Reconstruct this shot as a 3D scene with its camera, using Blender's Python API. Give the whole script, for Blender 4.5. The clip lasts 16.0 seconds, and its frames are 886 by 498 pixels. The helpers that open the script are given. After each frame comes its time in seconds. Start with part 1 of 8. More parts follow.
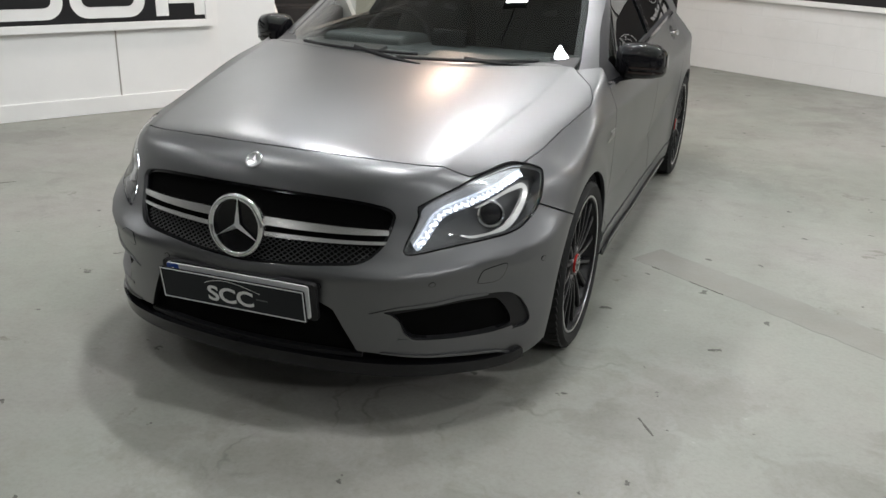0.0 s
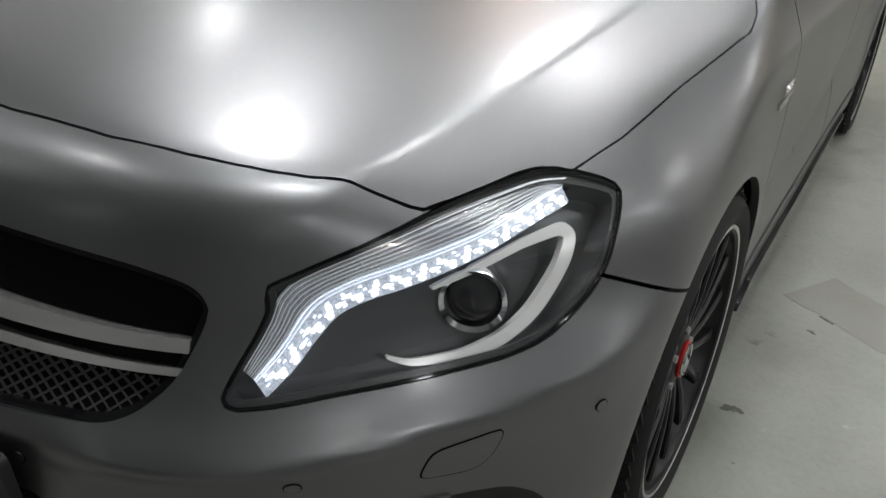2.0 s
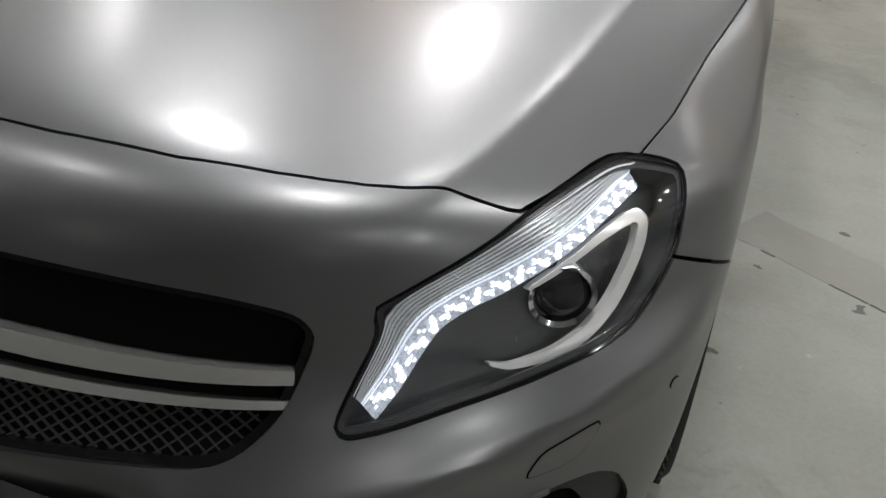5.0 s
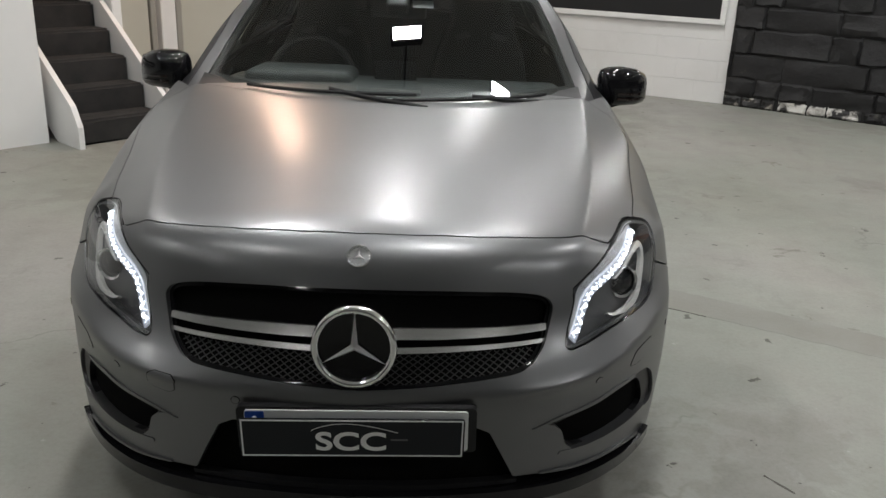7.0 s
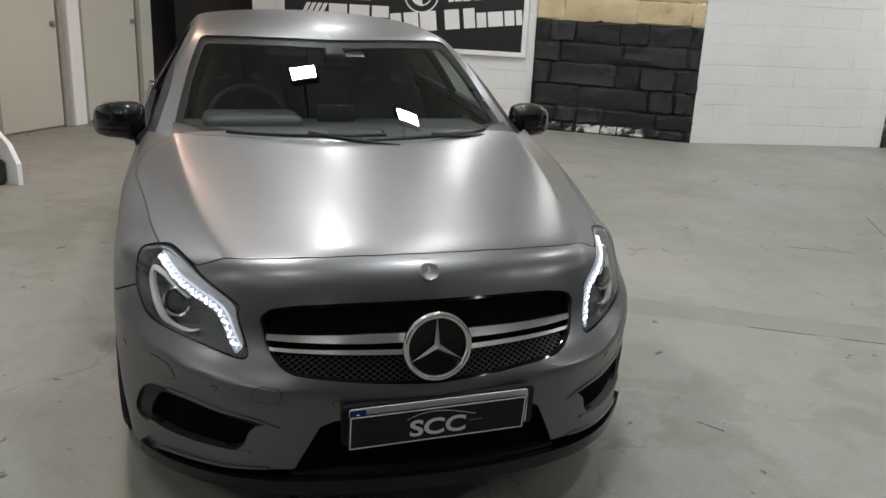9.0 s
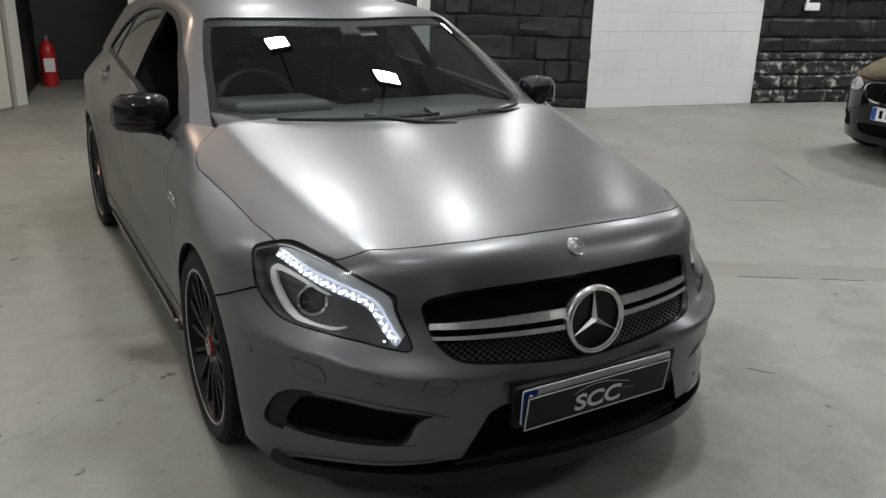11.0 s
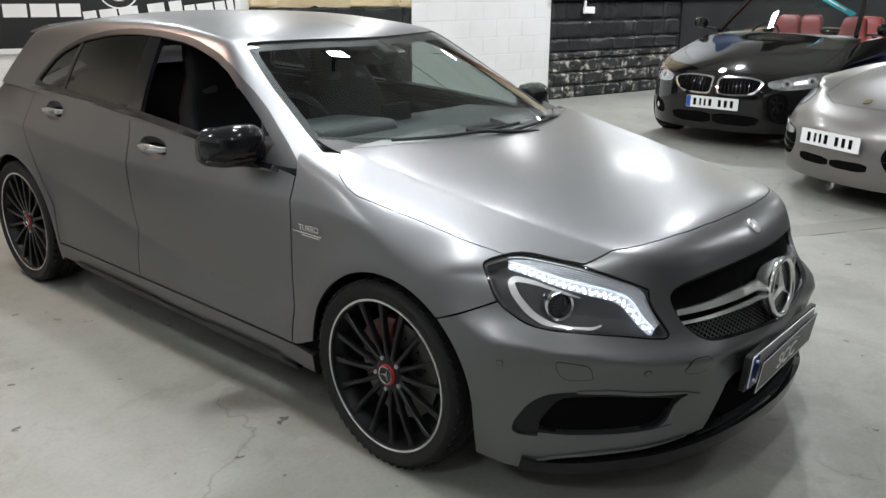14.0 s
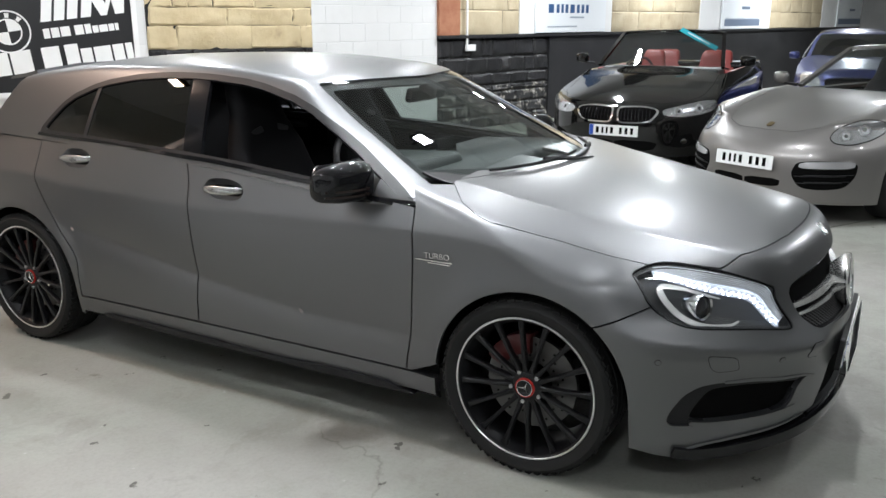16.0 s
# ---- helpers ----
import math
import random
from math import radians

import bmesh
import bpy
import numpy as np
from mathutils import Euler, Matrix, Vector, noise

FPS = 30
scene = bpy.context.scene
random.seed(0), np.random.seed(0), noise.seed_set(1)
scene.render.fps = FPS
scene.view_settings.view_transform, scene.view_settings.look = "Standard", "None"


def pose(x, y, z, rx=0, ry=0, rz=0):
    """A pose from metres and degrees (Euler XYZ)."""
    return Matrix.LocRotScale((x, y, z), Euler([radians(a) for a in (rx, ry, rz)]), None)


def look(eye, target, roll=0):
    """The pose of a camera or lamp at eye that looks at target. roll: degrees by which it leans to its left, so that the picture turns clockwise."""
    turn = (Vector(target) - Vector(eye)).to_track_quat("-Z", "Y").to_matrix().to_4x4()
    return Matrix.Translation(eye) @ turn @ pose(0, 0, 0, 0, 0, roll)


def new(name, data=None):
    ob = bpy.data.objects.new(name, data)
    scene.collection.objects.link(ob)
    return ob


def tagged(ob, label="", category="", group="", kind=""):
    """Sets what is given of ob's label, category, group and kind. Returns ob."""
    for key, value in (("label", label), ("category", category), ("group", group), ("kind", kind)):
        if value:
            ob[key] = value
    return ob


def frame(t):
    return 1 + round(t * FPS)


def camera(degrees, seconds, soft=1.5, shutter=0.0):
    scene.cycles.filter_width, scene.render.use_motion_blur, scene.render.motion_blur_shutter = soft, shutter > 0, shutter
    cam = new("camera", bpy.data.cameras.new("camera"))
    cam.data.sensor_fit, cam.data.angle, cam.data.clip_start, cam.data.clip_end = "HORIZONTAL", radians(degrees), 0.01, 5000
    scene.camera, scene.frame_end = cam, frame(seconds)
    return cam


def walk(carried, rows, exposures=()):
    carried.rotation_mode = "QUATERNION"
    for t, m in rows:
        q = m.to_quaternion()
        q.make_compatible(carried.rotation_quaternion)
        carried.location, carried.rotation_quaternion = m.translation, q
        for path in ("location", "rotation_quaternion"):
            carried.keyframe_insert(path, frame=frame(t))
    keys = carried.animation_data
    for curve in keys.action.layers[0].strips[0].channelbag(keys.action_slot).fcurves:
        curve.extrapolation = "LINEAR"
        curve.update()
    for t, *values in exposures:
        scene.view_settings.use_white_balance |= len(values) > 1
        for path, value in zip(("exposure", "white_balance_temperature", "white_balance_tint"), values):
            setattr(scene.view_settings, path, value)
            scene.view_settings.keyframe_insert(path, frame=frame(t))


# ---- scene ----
# ---- camera and its walk ----
cam = camera(55.2, 16.0)
# the clip's camera brightens a little towards the end: seconds, stops, kelvin, tint
EXPOSURES = [(0.0, 0.82, 6450, 9), (1.0, 0.70, 6450, 9), (2.5, 0.60, 6500, 9), (3.5, 0.66, 6600, 10), (4.5, 0.74, 6600, 10), (5.0, 0.50, 6600, 10), (8.0, 0.40, 6550, 9), (9.0, 0.42, 6500, 9), (12.0, 0.42, 6400, 8), (13.0, 0.68, 6350, 8), (14.5, 1.08, 6250, 9), (16.0, 1.14, 6200, 9)]
PATH = [
    (0, (1.485, -2.967, 1.522), (0.803, -1.232, 0.798), 2.0),
    (0.5, (1.355, -2.574, 1.456), (0.695, -0.852, 0.683), 2.4),
    (1, (1.219, -2.13, 1.392), (0.581, -0.431, 0.553), 3.4),
    (1.5, (1.18, -1.704, 1.311), (0.432, -0.076, 0.424), 3.08),
    (2, (1.098, -1.365, 1.213), (0.241, 0.181, 0.278), 3.43),
    (2.5, (1.025, -1.175, 1.119), (0.096, 0.28, 0.11), 3.61),
    (3, (0.998, -1.101, 1.071), (0.048, 0.278, -0.021), 3.12),
    (3.5, (0.987, -1.086, 1.064), (0.03, 0.278, -0.042), 3.0),
    (4, (0.989, -1.121, 1.095), (0.045, 0.265, 0.004), 1.82),
    (4.5, (0.926, -1.236, 1.164), (0.157, 0.265, 0.088), 2.72),
    (5, (0.815, -1.422, 1.252), (0.292, 0.197, 0.202), 4.47),
    (5.2, (0.81, -1.524, 1.29), (0.3, 0.128, 0.284), 3.09),
    (7.3, (0.022, -2.817, 1.533), (0.176, -0.927, 0.896), 2.9),
    (7.5, (-0.068, -2.898, 1.546), (0.172, -1.006, 0.945), 3.2),
    (8, (-0.276, -3.062, 1.577), (0.169, -1.182, 1.057), 3.3),
    (8.5, (-0.462, -3.053, 1.59), (0.047, -1.202, 1.027), 3.2),
    (9, (-0.633, -2.994, 1.594), (-0.072, -1.171, 0.992), 2.7),
    (9.2, (-0.688, -2.952, 1.588), (-0.11, -1.139, 0.972), 2.4),
    (11.3, (-1.566, -2.596, 1.563), (-0.597, -0.971, 0.915), 1.7),
    (11.5, (-1.654, -2.564, 1.571), (-0.649, -0.963, 0.917), 1.8),
    (12, (-1.851, -2.413, 1.564), (-0.752, -0.875, 0.91), 1.5),
    (12.5, (-2.021, -2.286, 1.563), (-0.85, -0.799, 0.917), 0.9),
    (13, (-2.178, -2.141, 1.572), (-0.941, -0.708, 0.928), 0.3),
    (13.5, (-2.425, -1.984, 1.572), (-1.084, -0.639, 0.946), 0.5),
    (14, (-2.632, -1.812, 1.564), (-1.207, -0.548, 0.955), 0.4),
    (14.5, (-2.819, -1.637, 1.561), (-1.322, -0.451, 0.968), 0.2),
    (15, (-3.017, -1.456, 1.572), (-1.455, -0.351, 0.991), -0.2),
    (15.5, (-3.207, -1.256, 1.579), (-1.583, -0.235, 1.015), -0.2),
    (16, (-3.389, -1.091, 1.571), (-1.707, -0.145, 1.045), -0.0),
]
walk(cam, [(t, look(eye, target, roll)) for t, eye, target, roll in PATH], EXPOSURES)

# ---- world, lamps, exposure ----
scene.view_settings.exposure = 0.0
world = bpy.data.worlds.new("world")
scene.world = world
world.use_nodes = True
world.node_tree.nodes["Background"].inputs[0].default_value = (0.75, 0.85, 1.0, 1)
world.node_tree.nodes["Background"].inputs[1].default_value = 0.02
CEIL = 3.9
# unseen lamps under the ceiling: place, watts, colour; some from highlights, others added fill
COOL, WARM = (0.985, 0.99, 1.0), (1.0, 0.70, 0.54)
LAMPS = [(0.0, 2.05, 3.2, 22, COOL), (1.15, 1.85, 3.2, 12, COOL), (-0.88, 0.75, 3.2, 26, COOL), (0.5, -0.65, 3.2, 16, COOL), (-1.3, -1.4, 3.2, 6, COOL), (2.9, -2.9, 3.2, 6, COOL), (4.8, 3.3, 3.2, 9, COOL), (6.3, 2.6, 3.2, 18, COOL), (8.0, 2.9, 3.2, 55, COOL), (-4.4, -1.3, 3.2, 20, COOL), (-3.4, -3.2, 3.2, 7, COOL), (5.4, -2.95, 3.2, 50, COOL), (-2.6, -7.5, 3.2, 8, COOL), (4.2, -7.5, 3.2, 8, COOL), (0.7, 5.0, 3.25, 15, COOL), (2.3, 4.9, 3.25, 16, COOL), (3.8, 4.5, 3.25, 17, COOL), (-1.35, 4.2, 3.25, 23, WARM), (12.4, 2.4, 3.2, 70, COOL), (17.0, 0.4, 3.2, 110, COOL), (-2.6, 2.0, 3.2, 10, COOL), (0.75, 0.75, 3.2, 8, COOL), (2.9, 0.2, 3.2, 19, COOL)]
for lx, ly, lz, watts, tone in LAMPS:
    la = bpy.data.lights.new("flood_and_fill_light", "AREA")
    la.shape, la.size, la.size_y, la.energy, la.color = "RECTANGLE", 0.28, 0.10, watts, tone
    new("flood_and_fill_light", la).matrix_world = pose(lx, ly, lz, 0, 0, 6)

# ---- materials ----
def mat(name, color, rough=0.5, metal=0.0, **more):
    m = bpy.data.materials.new(name)
    m.use_nodes = True
    b = m.node_tree.nodes["Principled BSDF"]
    b.inputs["Base Color"].default_value = (*color, 1)
    b.inputs["Roughness"].default_value = rough
    b.inputs["Metallic"].default_value = metal
    for key, value in more.items():
        b.inputs[key.replace("_", " ")].default_value = value
    return m


PAINT = mat("matte_grey_paint", (0.148, 0.150, 0.154), 0.4, 0.96, Coat_Weight=0.40, Coat_Roughness=0.22)
RUBBER = mat("tyre_rubber", (0.012, 0.012, 0.012), 0.7, Specular_IOR_Level=0.25)
BLACK_PLASTIC = mat("black_plastic", (0.011, 0.011, 0.012), 0.45, Specular_IOR_Level=0.3)
GLOSS_BLACK = mat("gloss_black", (0.006, 0.006, 0.007), 0.07, Specular_IOR_Level=0.35)
# near-black; besides black parts it carries the shade in gaps, holes, openings
DARK = mat("black_and_void_shade", (0.004, 0.004, 0.004), 0.9, Specular_IOR_Level=0.03)
CHROME = mat("chrome", (0.82, 0.82, 0.83), 0.08, 1.0)
SATIN = mat("satin_silver", (0.72, 0.72, 0.71), 0.3, 0.6)
def glass_mat(name, tint, rough=0.0, mirror=0.065):
    """Thin glass: clear, tinted, with the mirror of a smooth pane."""
    m = bpy.data.materials.new(name)
    m.use_nodes = True
    nt = m.node_tree
    for n in list(nt.nodes):
        nt.nodes.remove(n)
    out, clear, gloss, both, edge_on, fres, gain = (nt.nodes.new(k) for k in ("ShaderNodeOutputMaterial", "ShaderNodeBsdfTransparent", "ShaderNodeBsdfGlossy", "ShaderNodeMixShader", "ShaderNodeLayerWeight", "ShaderNodeMath", "ShaderNodeMath"))
    clear.inputs[0].default_value = (*tint, 1)
    gloss.inputs["Roughness"].default_value = rough
    fres.operation, gain.operation = "POWER", "MULTIPLY_ADD"
    fres.inputs[1].default_value = 5.0
    gain.inputs[1].default_value, gain.inputs[2].default_value = 1 - mirror, mirror
    nt.links.new(edge_on.outputs["Facing"], fres.inputs[0])
    nt.links.new(fres.outputs[0], gain.inputs[0])
    nt.links.new(gain.outputs[0], both.inputs[0])
    nt.links.new(clear.outputs[0], both.inputs[1])
    nt.links.new(gloss.outputs[0], both.inputs[2])
    nt.links.new(both.outputs[0], out.inputs[0])
    return m


def glow_mat(name, color, strength):
    m = mat(name, color, 0.3)
    b = m.node_tree.nodes["Principled BSDF"]
    b.inputs["Emission Color"].default_value = (*color, 1)
    b.inputs["Emission Strength"].default_value = strength
    return m


GLASS = glass_mat("clear_glass", (0.72, 0.78, 0.76), 0.01)
TINTED = glass_mat("tinted_glass", (0.06, 0.06, 0.065), 0.01, 0.11)
LAMP_GLASS = glass_mat("lamp_lens", (0.93, 0.94, 0.95), 0.01)
LAMP_GREY = mat("lamp_housing", (0.075, 0.077, 0.080), 0.4, 0.2)
LAMP_CLEAR = mat("lamp_ribs", (0.82, 0.84, 0.88), 0.2)
DARK_GLASS = mat("projector_glass", (0.02, 0.02, 0.022), 0.03)
LED_SOFT = glow_mat("led_guide", (0.78, 0.85, 1.0), 0.3)
LED_HARD = glow_mat("led_cells", (0.92, 0.95, 1.0), 6.0)
INTAKE_GREY = mat("intake_grey", (0.009, 0.009, 0.010), 0.42, Specular_IOR_Level=0.25)
PLATE_WHITE = mat("plate_white", (0.75, 0.76, 0.76), 0.35)
PLATE_BLUE = mat("plate_blue", (0.02, 0.07, 0.35), 0.35)
PLATE_BLACK = mat("plate_black", (0.009, 0.011, 0.014), 0.3, Specular_IOR_Level=0.22)
SATIN_WHITE = mat("letter_white", (0.72, 0.72, 0.72), 0.4)
SATIN_GREY = mat("letter_grey", (0.3, 0.3, 0.3), 0.4)
PRINT_GREY = mat("print_grey", (0.07, 0.07, 0.075), 0.4)
RIM_SILVER = mat("rim_silver", (0.66, 0.66, 0.66), 0.28, 1.0)
RIM_BLACK = mat("rim_black", (0.008, 0.008, 0.009), 0.36, Specular_IOR_Level=0.25)
RED = mat("red_anodised", (0.45, 0.02, 0.015), 0.3, 0.5)
DISC_METAL = mat("disc_metal", (0.12, 0.12, 0.12), 0.4, 1.0)
CALIPER = mat("caliper_red", (0.06, 0.008, 0.008), 0.4)
INDICATOR = mat("indicator_lens", (0.02, 0.014, 0.012), 0.08)
# puts the handle cup's shade into the colour; the body paint is lighter
HANDLE_SHADE = mat("recess_shade_grey", (0.06, 0.06, 0.061), 0.4, 0.5)
HANDLE_METAL = mat("handle_metal", (0.42, 0.42, 0.42), 0.25, 0.9)
CLOTH = mat("black_cloth", (0.010, 0.010, 0.011), 0.8, Specular_IOR_Level=0.2)
DASH = mat("dash_grey", (0.034, 0.039, 0.039), 0.55)


def graph(m):
    nt = m.node_tree
    b = nt.nodes["Principled BSDF"]

    def node(kind, **values):
        n = nt.nodes.new(kind)
        for key, value in values.items():
            if key in n.inputs:
                n.inputs[key].default_value = value
        return n

    return nt, b, node


def worn(name, stops, scale, rough=(0.4, 0.7), bump=0.2, detail=8, fine=40, metal=0.0, bump_scale=None, random_tint=0.0):
    """A surface whose colour runs through stops with a broad noise, and with a fine grain in relief and gloss."""
    m = mat(name, stops[0][1], rough[0], metal)
    nt, b, node = graph(m)
    co = node("ShaderNodeTexCoord")
    broad = node("ShaderNodeTexNoise", Scale=scale, Detail=detail, Roughness=0.62)
    grain = node("ShaderNodeTexNoise", Scale=bump_scale or fine, Detail=6, Roughness=0.65)
    ramp_n = nt.nodes.new("ShaderNodeValToRGB")
    el = ramp_n.color_ramp.elements
    el[0].position, el[0].color = stops[0][0], (*stops[0][1], 1)
    el[1].position, el[1].color = stops[-1][0], (*stops[-1][1], 1)
    for pos, col in stops[1:-1]:
        e = el.new(pos)
        e.color = (*col, 1)
    nt.links.new(co.outputs["Object"], broad.inputs["Vector"])
    nt.links.new(co.outputs["Object"], grain.inputs["Vector"])
    nt.links.new(broad.outputs["Fac"], ramp_n.inputs["Fac"])
    colour = ramp_n.outputs["Color"]
    if random_tint:
        info, hsv, math_n = nt.nodes.new("ShaderNodeObjectInfo"), nt.nodes.new("ShaderNodeHueSaturation"), nt.nodes.new("ShaderNodeMapRange")
        math_n.inputs["To Min"].default_value, math_n.inputs["To Max"].default_value = 1 - random_tint, 1 + random_tint
        nt.links.new(info.outputs["Random"], math_n.inputs["Value"])
        nt.links.new(math_n.outputs["Result"], hsv.inputs["Value"])
        nt.links.new(colour, hsv.inputs["Color"])
        colour = hsv.outputs["Color"]
    nt.links.new(colour, b.inputs["Base Color"])
    span = node("ShaderNodeMapRange")
    span.inputs["To Min"].default_value, span.inputs["To Max"].default_value = rough
    nt.links.new(grain.outputs["Fac"], span.inputs["Value"])
    nt.links.new(span.outputs["Result"], b.inputs["Roughness"])
    if bump:
        bn = node("ShaderNodeBump", Strength=bump, Distance=0.01)
        nt.links.new(grain.outputs["Fac"], bn.inputs["Height"])
        nt.links.new(bn.outputs["Normal"], b.inputs["Normal"])
    return m




def floor_material():
    """Old painted concrete: cloudy paint, bare and dirty patches, hairline cracks, specks."""
    m = mat("painted_concrete", (0.34, 0.345, 0.32), 0.5)
    nt, b, node = graph(m)
    co = node("ShaderNodeTexCoord")

    def noise_at(scale, detail=8, rough=0.6, shift=None):
        n = node("ShaderNodeTexNoise", Scale=scale, Detail=detail, Roughness=rough)
        nt.links.new(shift or co.outputs["Object"], n.inputs["Vector"])
        return n.outputs["Fac"]

    def stops(value, *pairs):
        r = nt.nodes.new("ShaderNodeValToRGB")
        el = r.color_ramp.elements
        el[0].position, el[0].color = pairs[0][0], (*pairs[0][1], 1)
        el[1].position, el[1].color = pairs[-1][0], (*pairs[-1][1], 1)
        for pos, col in pairs[1:-1]:
            el.new(pos).color = (*col, 1)
        nt.links.new(value, r.inputs["Fac"])
        return r.outputs["Color"]

    def blend(fac, a, c, mode="MIX"):
        mx = nt.nodes.new("ShaderNodeMix")
        mx.data_type, mx.blend_type = "RGBA", mode
        nt.links.new(fac, mx.inputs["Factor"])
        for value, slot in ((a, mx.inputs[6]), (c, mx.inputs[7])):
            if isinstance(value, tuple):
                slot.default_value = (*value, 1)
            else:
                nt.links.new(value, slot)
        return mx.outputs[2]

    cloud = stops(noise_at(0.55, 10, 0.62), (0.28, (0.262, 0.262, 0.226)), (0.42, (0.318, 0.330, 0.290)), (0.52, (0.350, 0.352, 0.316)), (0.60, (0.362, 0.352, 0.326)), (0.74, (0.352, 0.372, 0.338)))
    warp = node("ShaderNodeVectorMath")
    warp.operation = "ADD"
    wob = node("ShaderNodeTexNoise", Scale=1.7, Detail=5)
    nt.links.new(co.outputs["Object"], wob.inputs["Vector"])
    nt.links.new(co.outputs["Object"], warp.inputs[0])
    nt.links.new(wob.outputs["Color"], warp.inputs[1])
    bare = stops(noise_at(0.9, 12, 0.7, warp.outputs[0]), (0.545, (0, 0, 0)), (0.60, (1, 1, 1)))
    colour = blend(stops(noise_at(2.2, 8, 0.7), (0.45, (0, 0, 0)), (0.62, (0.35, 0.35, 0.35))), cloud, (0.27, 0.262, 0.228))
    half = node("ShaderNodeMath")
    half.operation = "MULTIPLY"
    half.inputs[1].default_value = 0.36
    nt.links.new(bare, half.inputs[0])
    colour = blend(half.outputs[0], colour, (0.20, 0.195, 0.17))
    vor = node("ShaderNodeTexVoronoi", Scale=0.33)
    vor.feature = "DISTANCE_TO_EDGE"
    nt.links.new(warp.outputs[0], vor.inputs["Vector"])
    crack = stops(vor.outputs["Distance"], (0.0, (0.5, 0.5, 0.5)), (0.0016, (0, 0, 0)))
    broken = stops(noise_at(0.8, 4), (0.53, (0, 0, 0)), (0.60, (0.7, 0.7, 0.7)))
    both = node("ShaderNodeMath")
    both.operation = "MULTIPLY"
    nt.links.new(crack, both.inputs[0])
    nt.links.new(broken, both.inputs[1])
    colour = blend(both.outputs[0], colour, (0.05, 0.048, 0.04))
    speck = stops(noise_at(9.0, 4, 0.5), (0.700, (0, 0, 0)), (0.715, (0.9, 0.9, 0.9)))
    colour = blend(speck, colour, (0.07, 0.065, 0.055))
    mott = stops(noise_at(5.5, 10, 0.72), (0.32, (0.68, 0.675, 0.665)), (0.5, (0.755, 0.755, 0.76)), (0.70, (0.78, 0.775, 0.78)))
    grit = stops(noise_at(60.0, 6, 0.7), (0.30, (0.90, 0.895, 0.885)), (0.5, (1, 1, 1)), (0.72, (1.06, 1.06, 1.06)))
    full = node("ShaderNodeValue")
    full.outputs[0].default_value = 1.0
    colour = blend(full.outputs[0], blend(full.outputs[0], colour, mott, "MULTIPLY"), grit, "MULTIPLY")
    spot = stops(noise_at(3.1, 9, 0.62, warp.outputs[0]), (0.655, (0, 0, 0)), (0.70, (0.8, 0.8, 0.8)))
    colour = blend(spot, colour, (0.13, 0.122, 0.10))
    pale = stops(noise_at(14.0, 5, 0.55), (0.70, (0, 0, 0)), (0.76, (0.5, 0.5, 0.5)))
    colour = blend(pale, colour, (0.42, 0.42, 0.405))
    nt.links.new(colour, b.inputs["Base Color"])
    gloss = stops(noise_at(1.3, 8, 0.65), (0.35, (0.42, 0.42, 0.42)), (0.65, (0.64, 0.64, 0.64)))
    nt.links.new(gloss, b.inputs["Roughness"])
    bn = node("ShaderNodeBump", Strength=0.12, Distance=0.004)
    nt.links.new(noise_at(35, 8, 0.6), bn.inputs["Height"])
    nt.links.new(bn.outputs["Normal"], b.inputs["Normal"])
    return m


FLOOR = floor_material()
# unseen ceiling, toned pale so that it throws light onto the bonnet
CEILING = worn("bounce_ceiling", [(0.3, (0.72, 0.74, 0.735)), (0.7, (0.79, 0.81, 0.805))], 1.0)
MORTAR_WHITE = worn("white_joints", [(0.3, (0.62, 0.62, 0.61)), (0.7, (0.69, 0.69, 0.68))], 2.0)
BLOCK_WHITE = worn("white_block", [(0.25, (0.64, 0.64, 0.625)), (0.45, (0.70, 0.70, 0.69)), (0.75, (0.735, 0.735, 0.725))], 1.6, (0.45, 0.65), 0.25, 8, 60)
MORTAR_DARK = worn("dark_joints", [(0.3, (0.012, 0.012, 0.012)), (0.7, (0.03, 0.03, 0.03))], 6.0)
JOINT_BLACK = worn("black_joints", [(0.3, (0.004, 0.004, 0.004)), (0.7, (0.009, 0.009, 0.009))], 6.0, (0.7, 0.9))
STONE_BLACK = worn("black_painted_stone", [(0.2, (0.008, 0.008, 0.009)), (0.74, (0.02, 0.02, 0.021)), (0.80, (0.10, 0.095, 0.085)), (0.84, (0.3, 0.29, 0.26))], 7.0, (0.3, 0.6), 0.7, 10, 22)
STONE_SCUFFED = worn("scuffed_painted_stone", [(0.2, (0.009, 0.009, 0.01)), (0.53, (0.02, 0.02, 0.021)), (0.57, (0.16, 0.15, 0.13)), (0.66, (0.5, 0.48, 0.44))], 9.0, (0.35, 0.7), 0.8, 10, 22)
STONE_SMOOTH = worn("smooth_painted_stone", [(0.2, (0.006, 0.006, 0.007)), (0.66, (0.014, 0.014, 0.015)), (0.74, (0.045, 0.042, 0.036)), (0.82, (0.16, 0.15, 0.13))], 6.0, (0.55, 0.8), 1.0, 10, 16)
STONE_FLAKED = worn("flaked_painted_stone", [(0.2, (0.010, 0.010, 0.011)), (0.46, (0.025, 0.025, 0.026)), (0.49, (0.30, 0.29, 0.27)), (0.58, (0.62, 0.61, 0.58))], 8.0, (0.5, 0.8), 0.8, 10, 22)
STONE_SAND = worn("bare_sandstone", [(0.22, (0.26, 0.20, 0.12)), (0.36, (0.46, 0.37, 0.22)), (0.6, (0.55, 0.46, 0.29)), (0.8, (0.62, 0.54, 0.40))], 3.0, (0.7, 0.9), 0.7, 10, 14, random_tint=0.06)
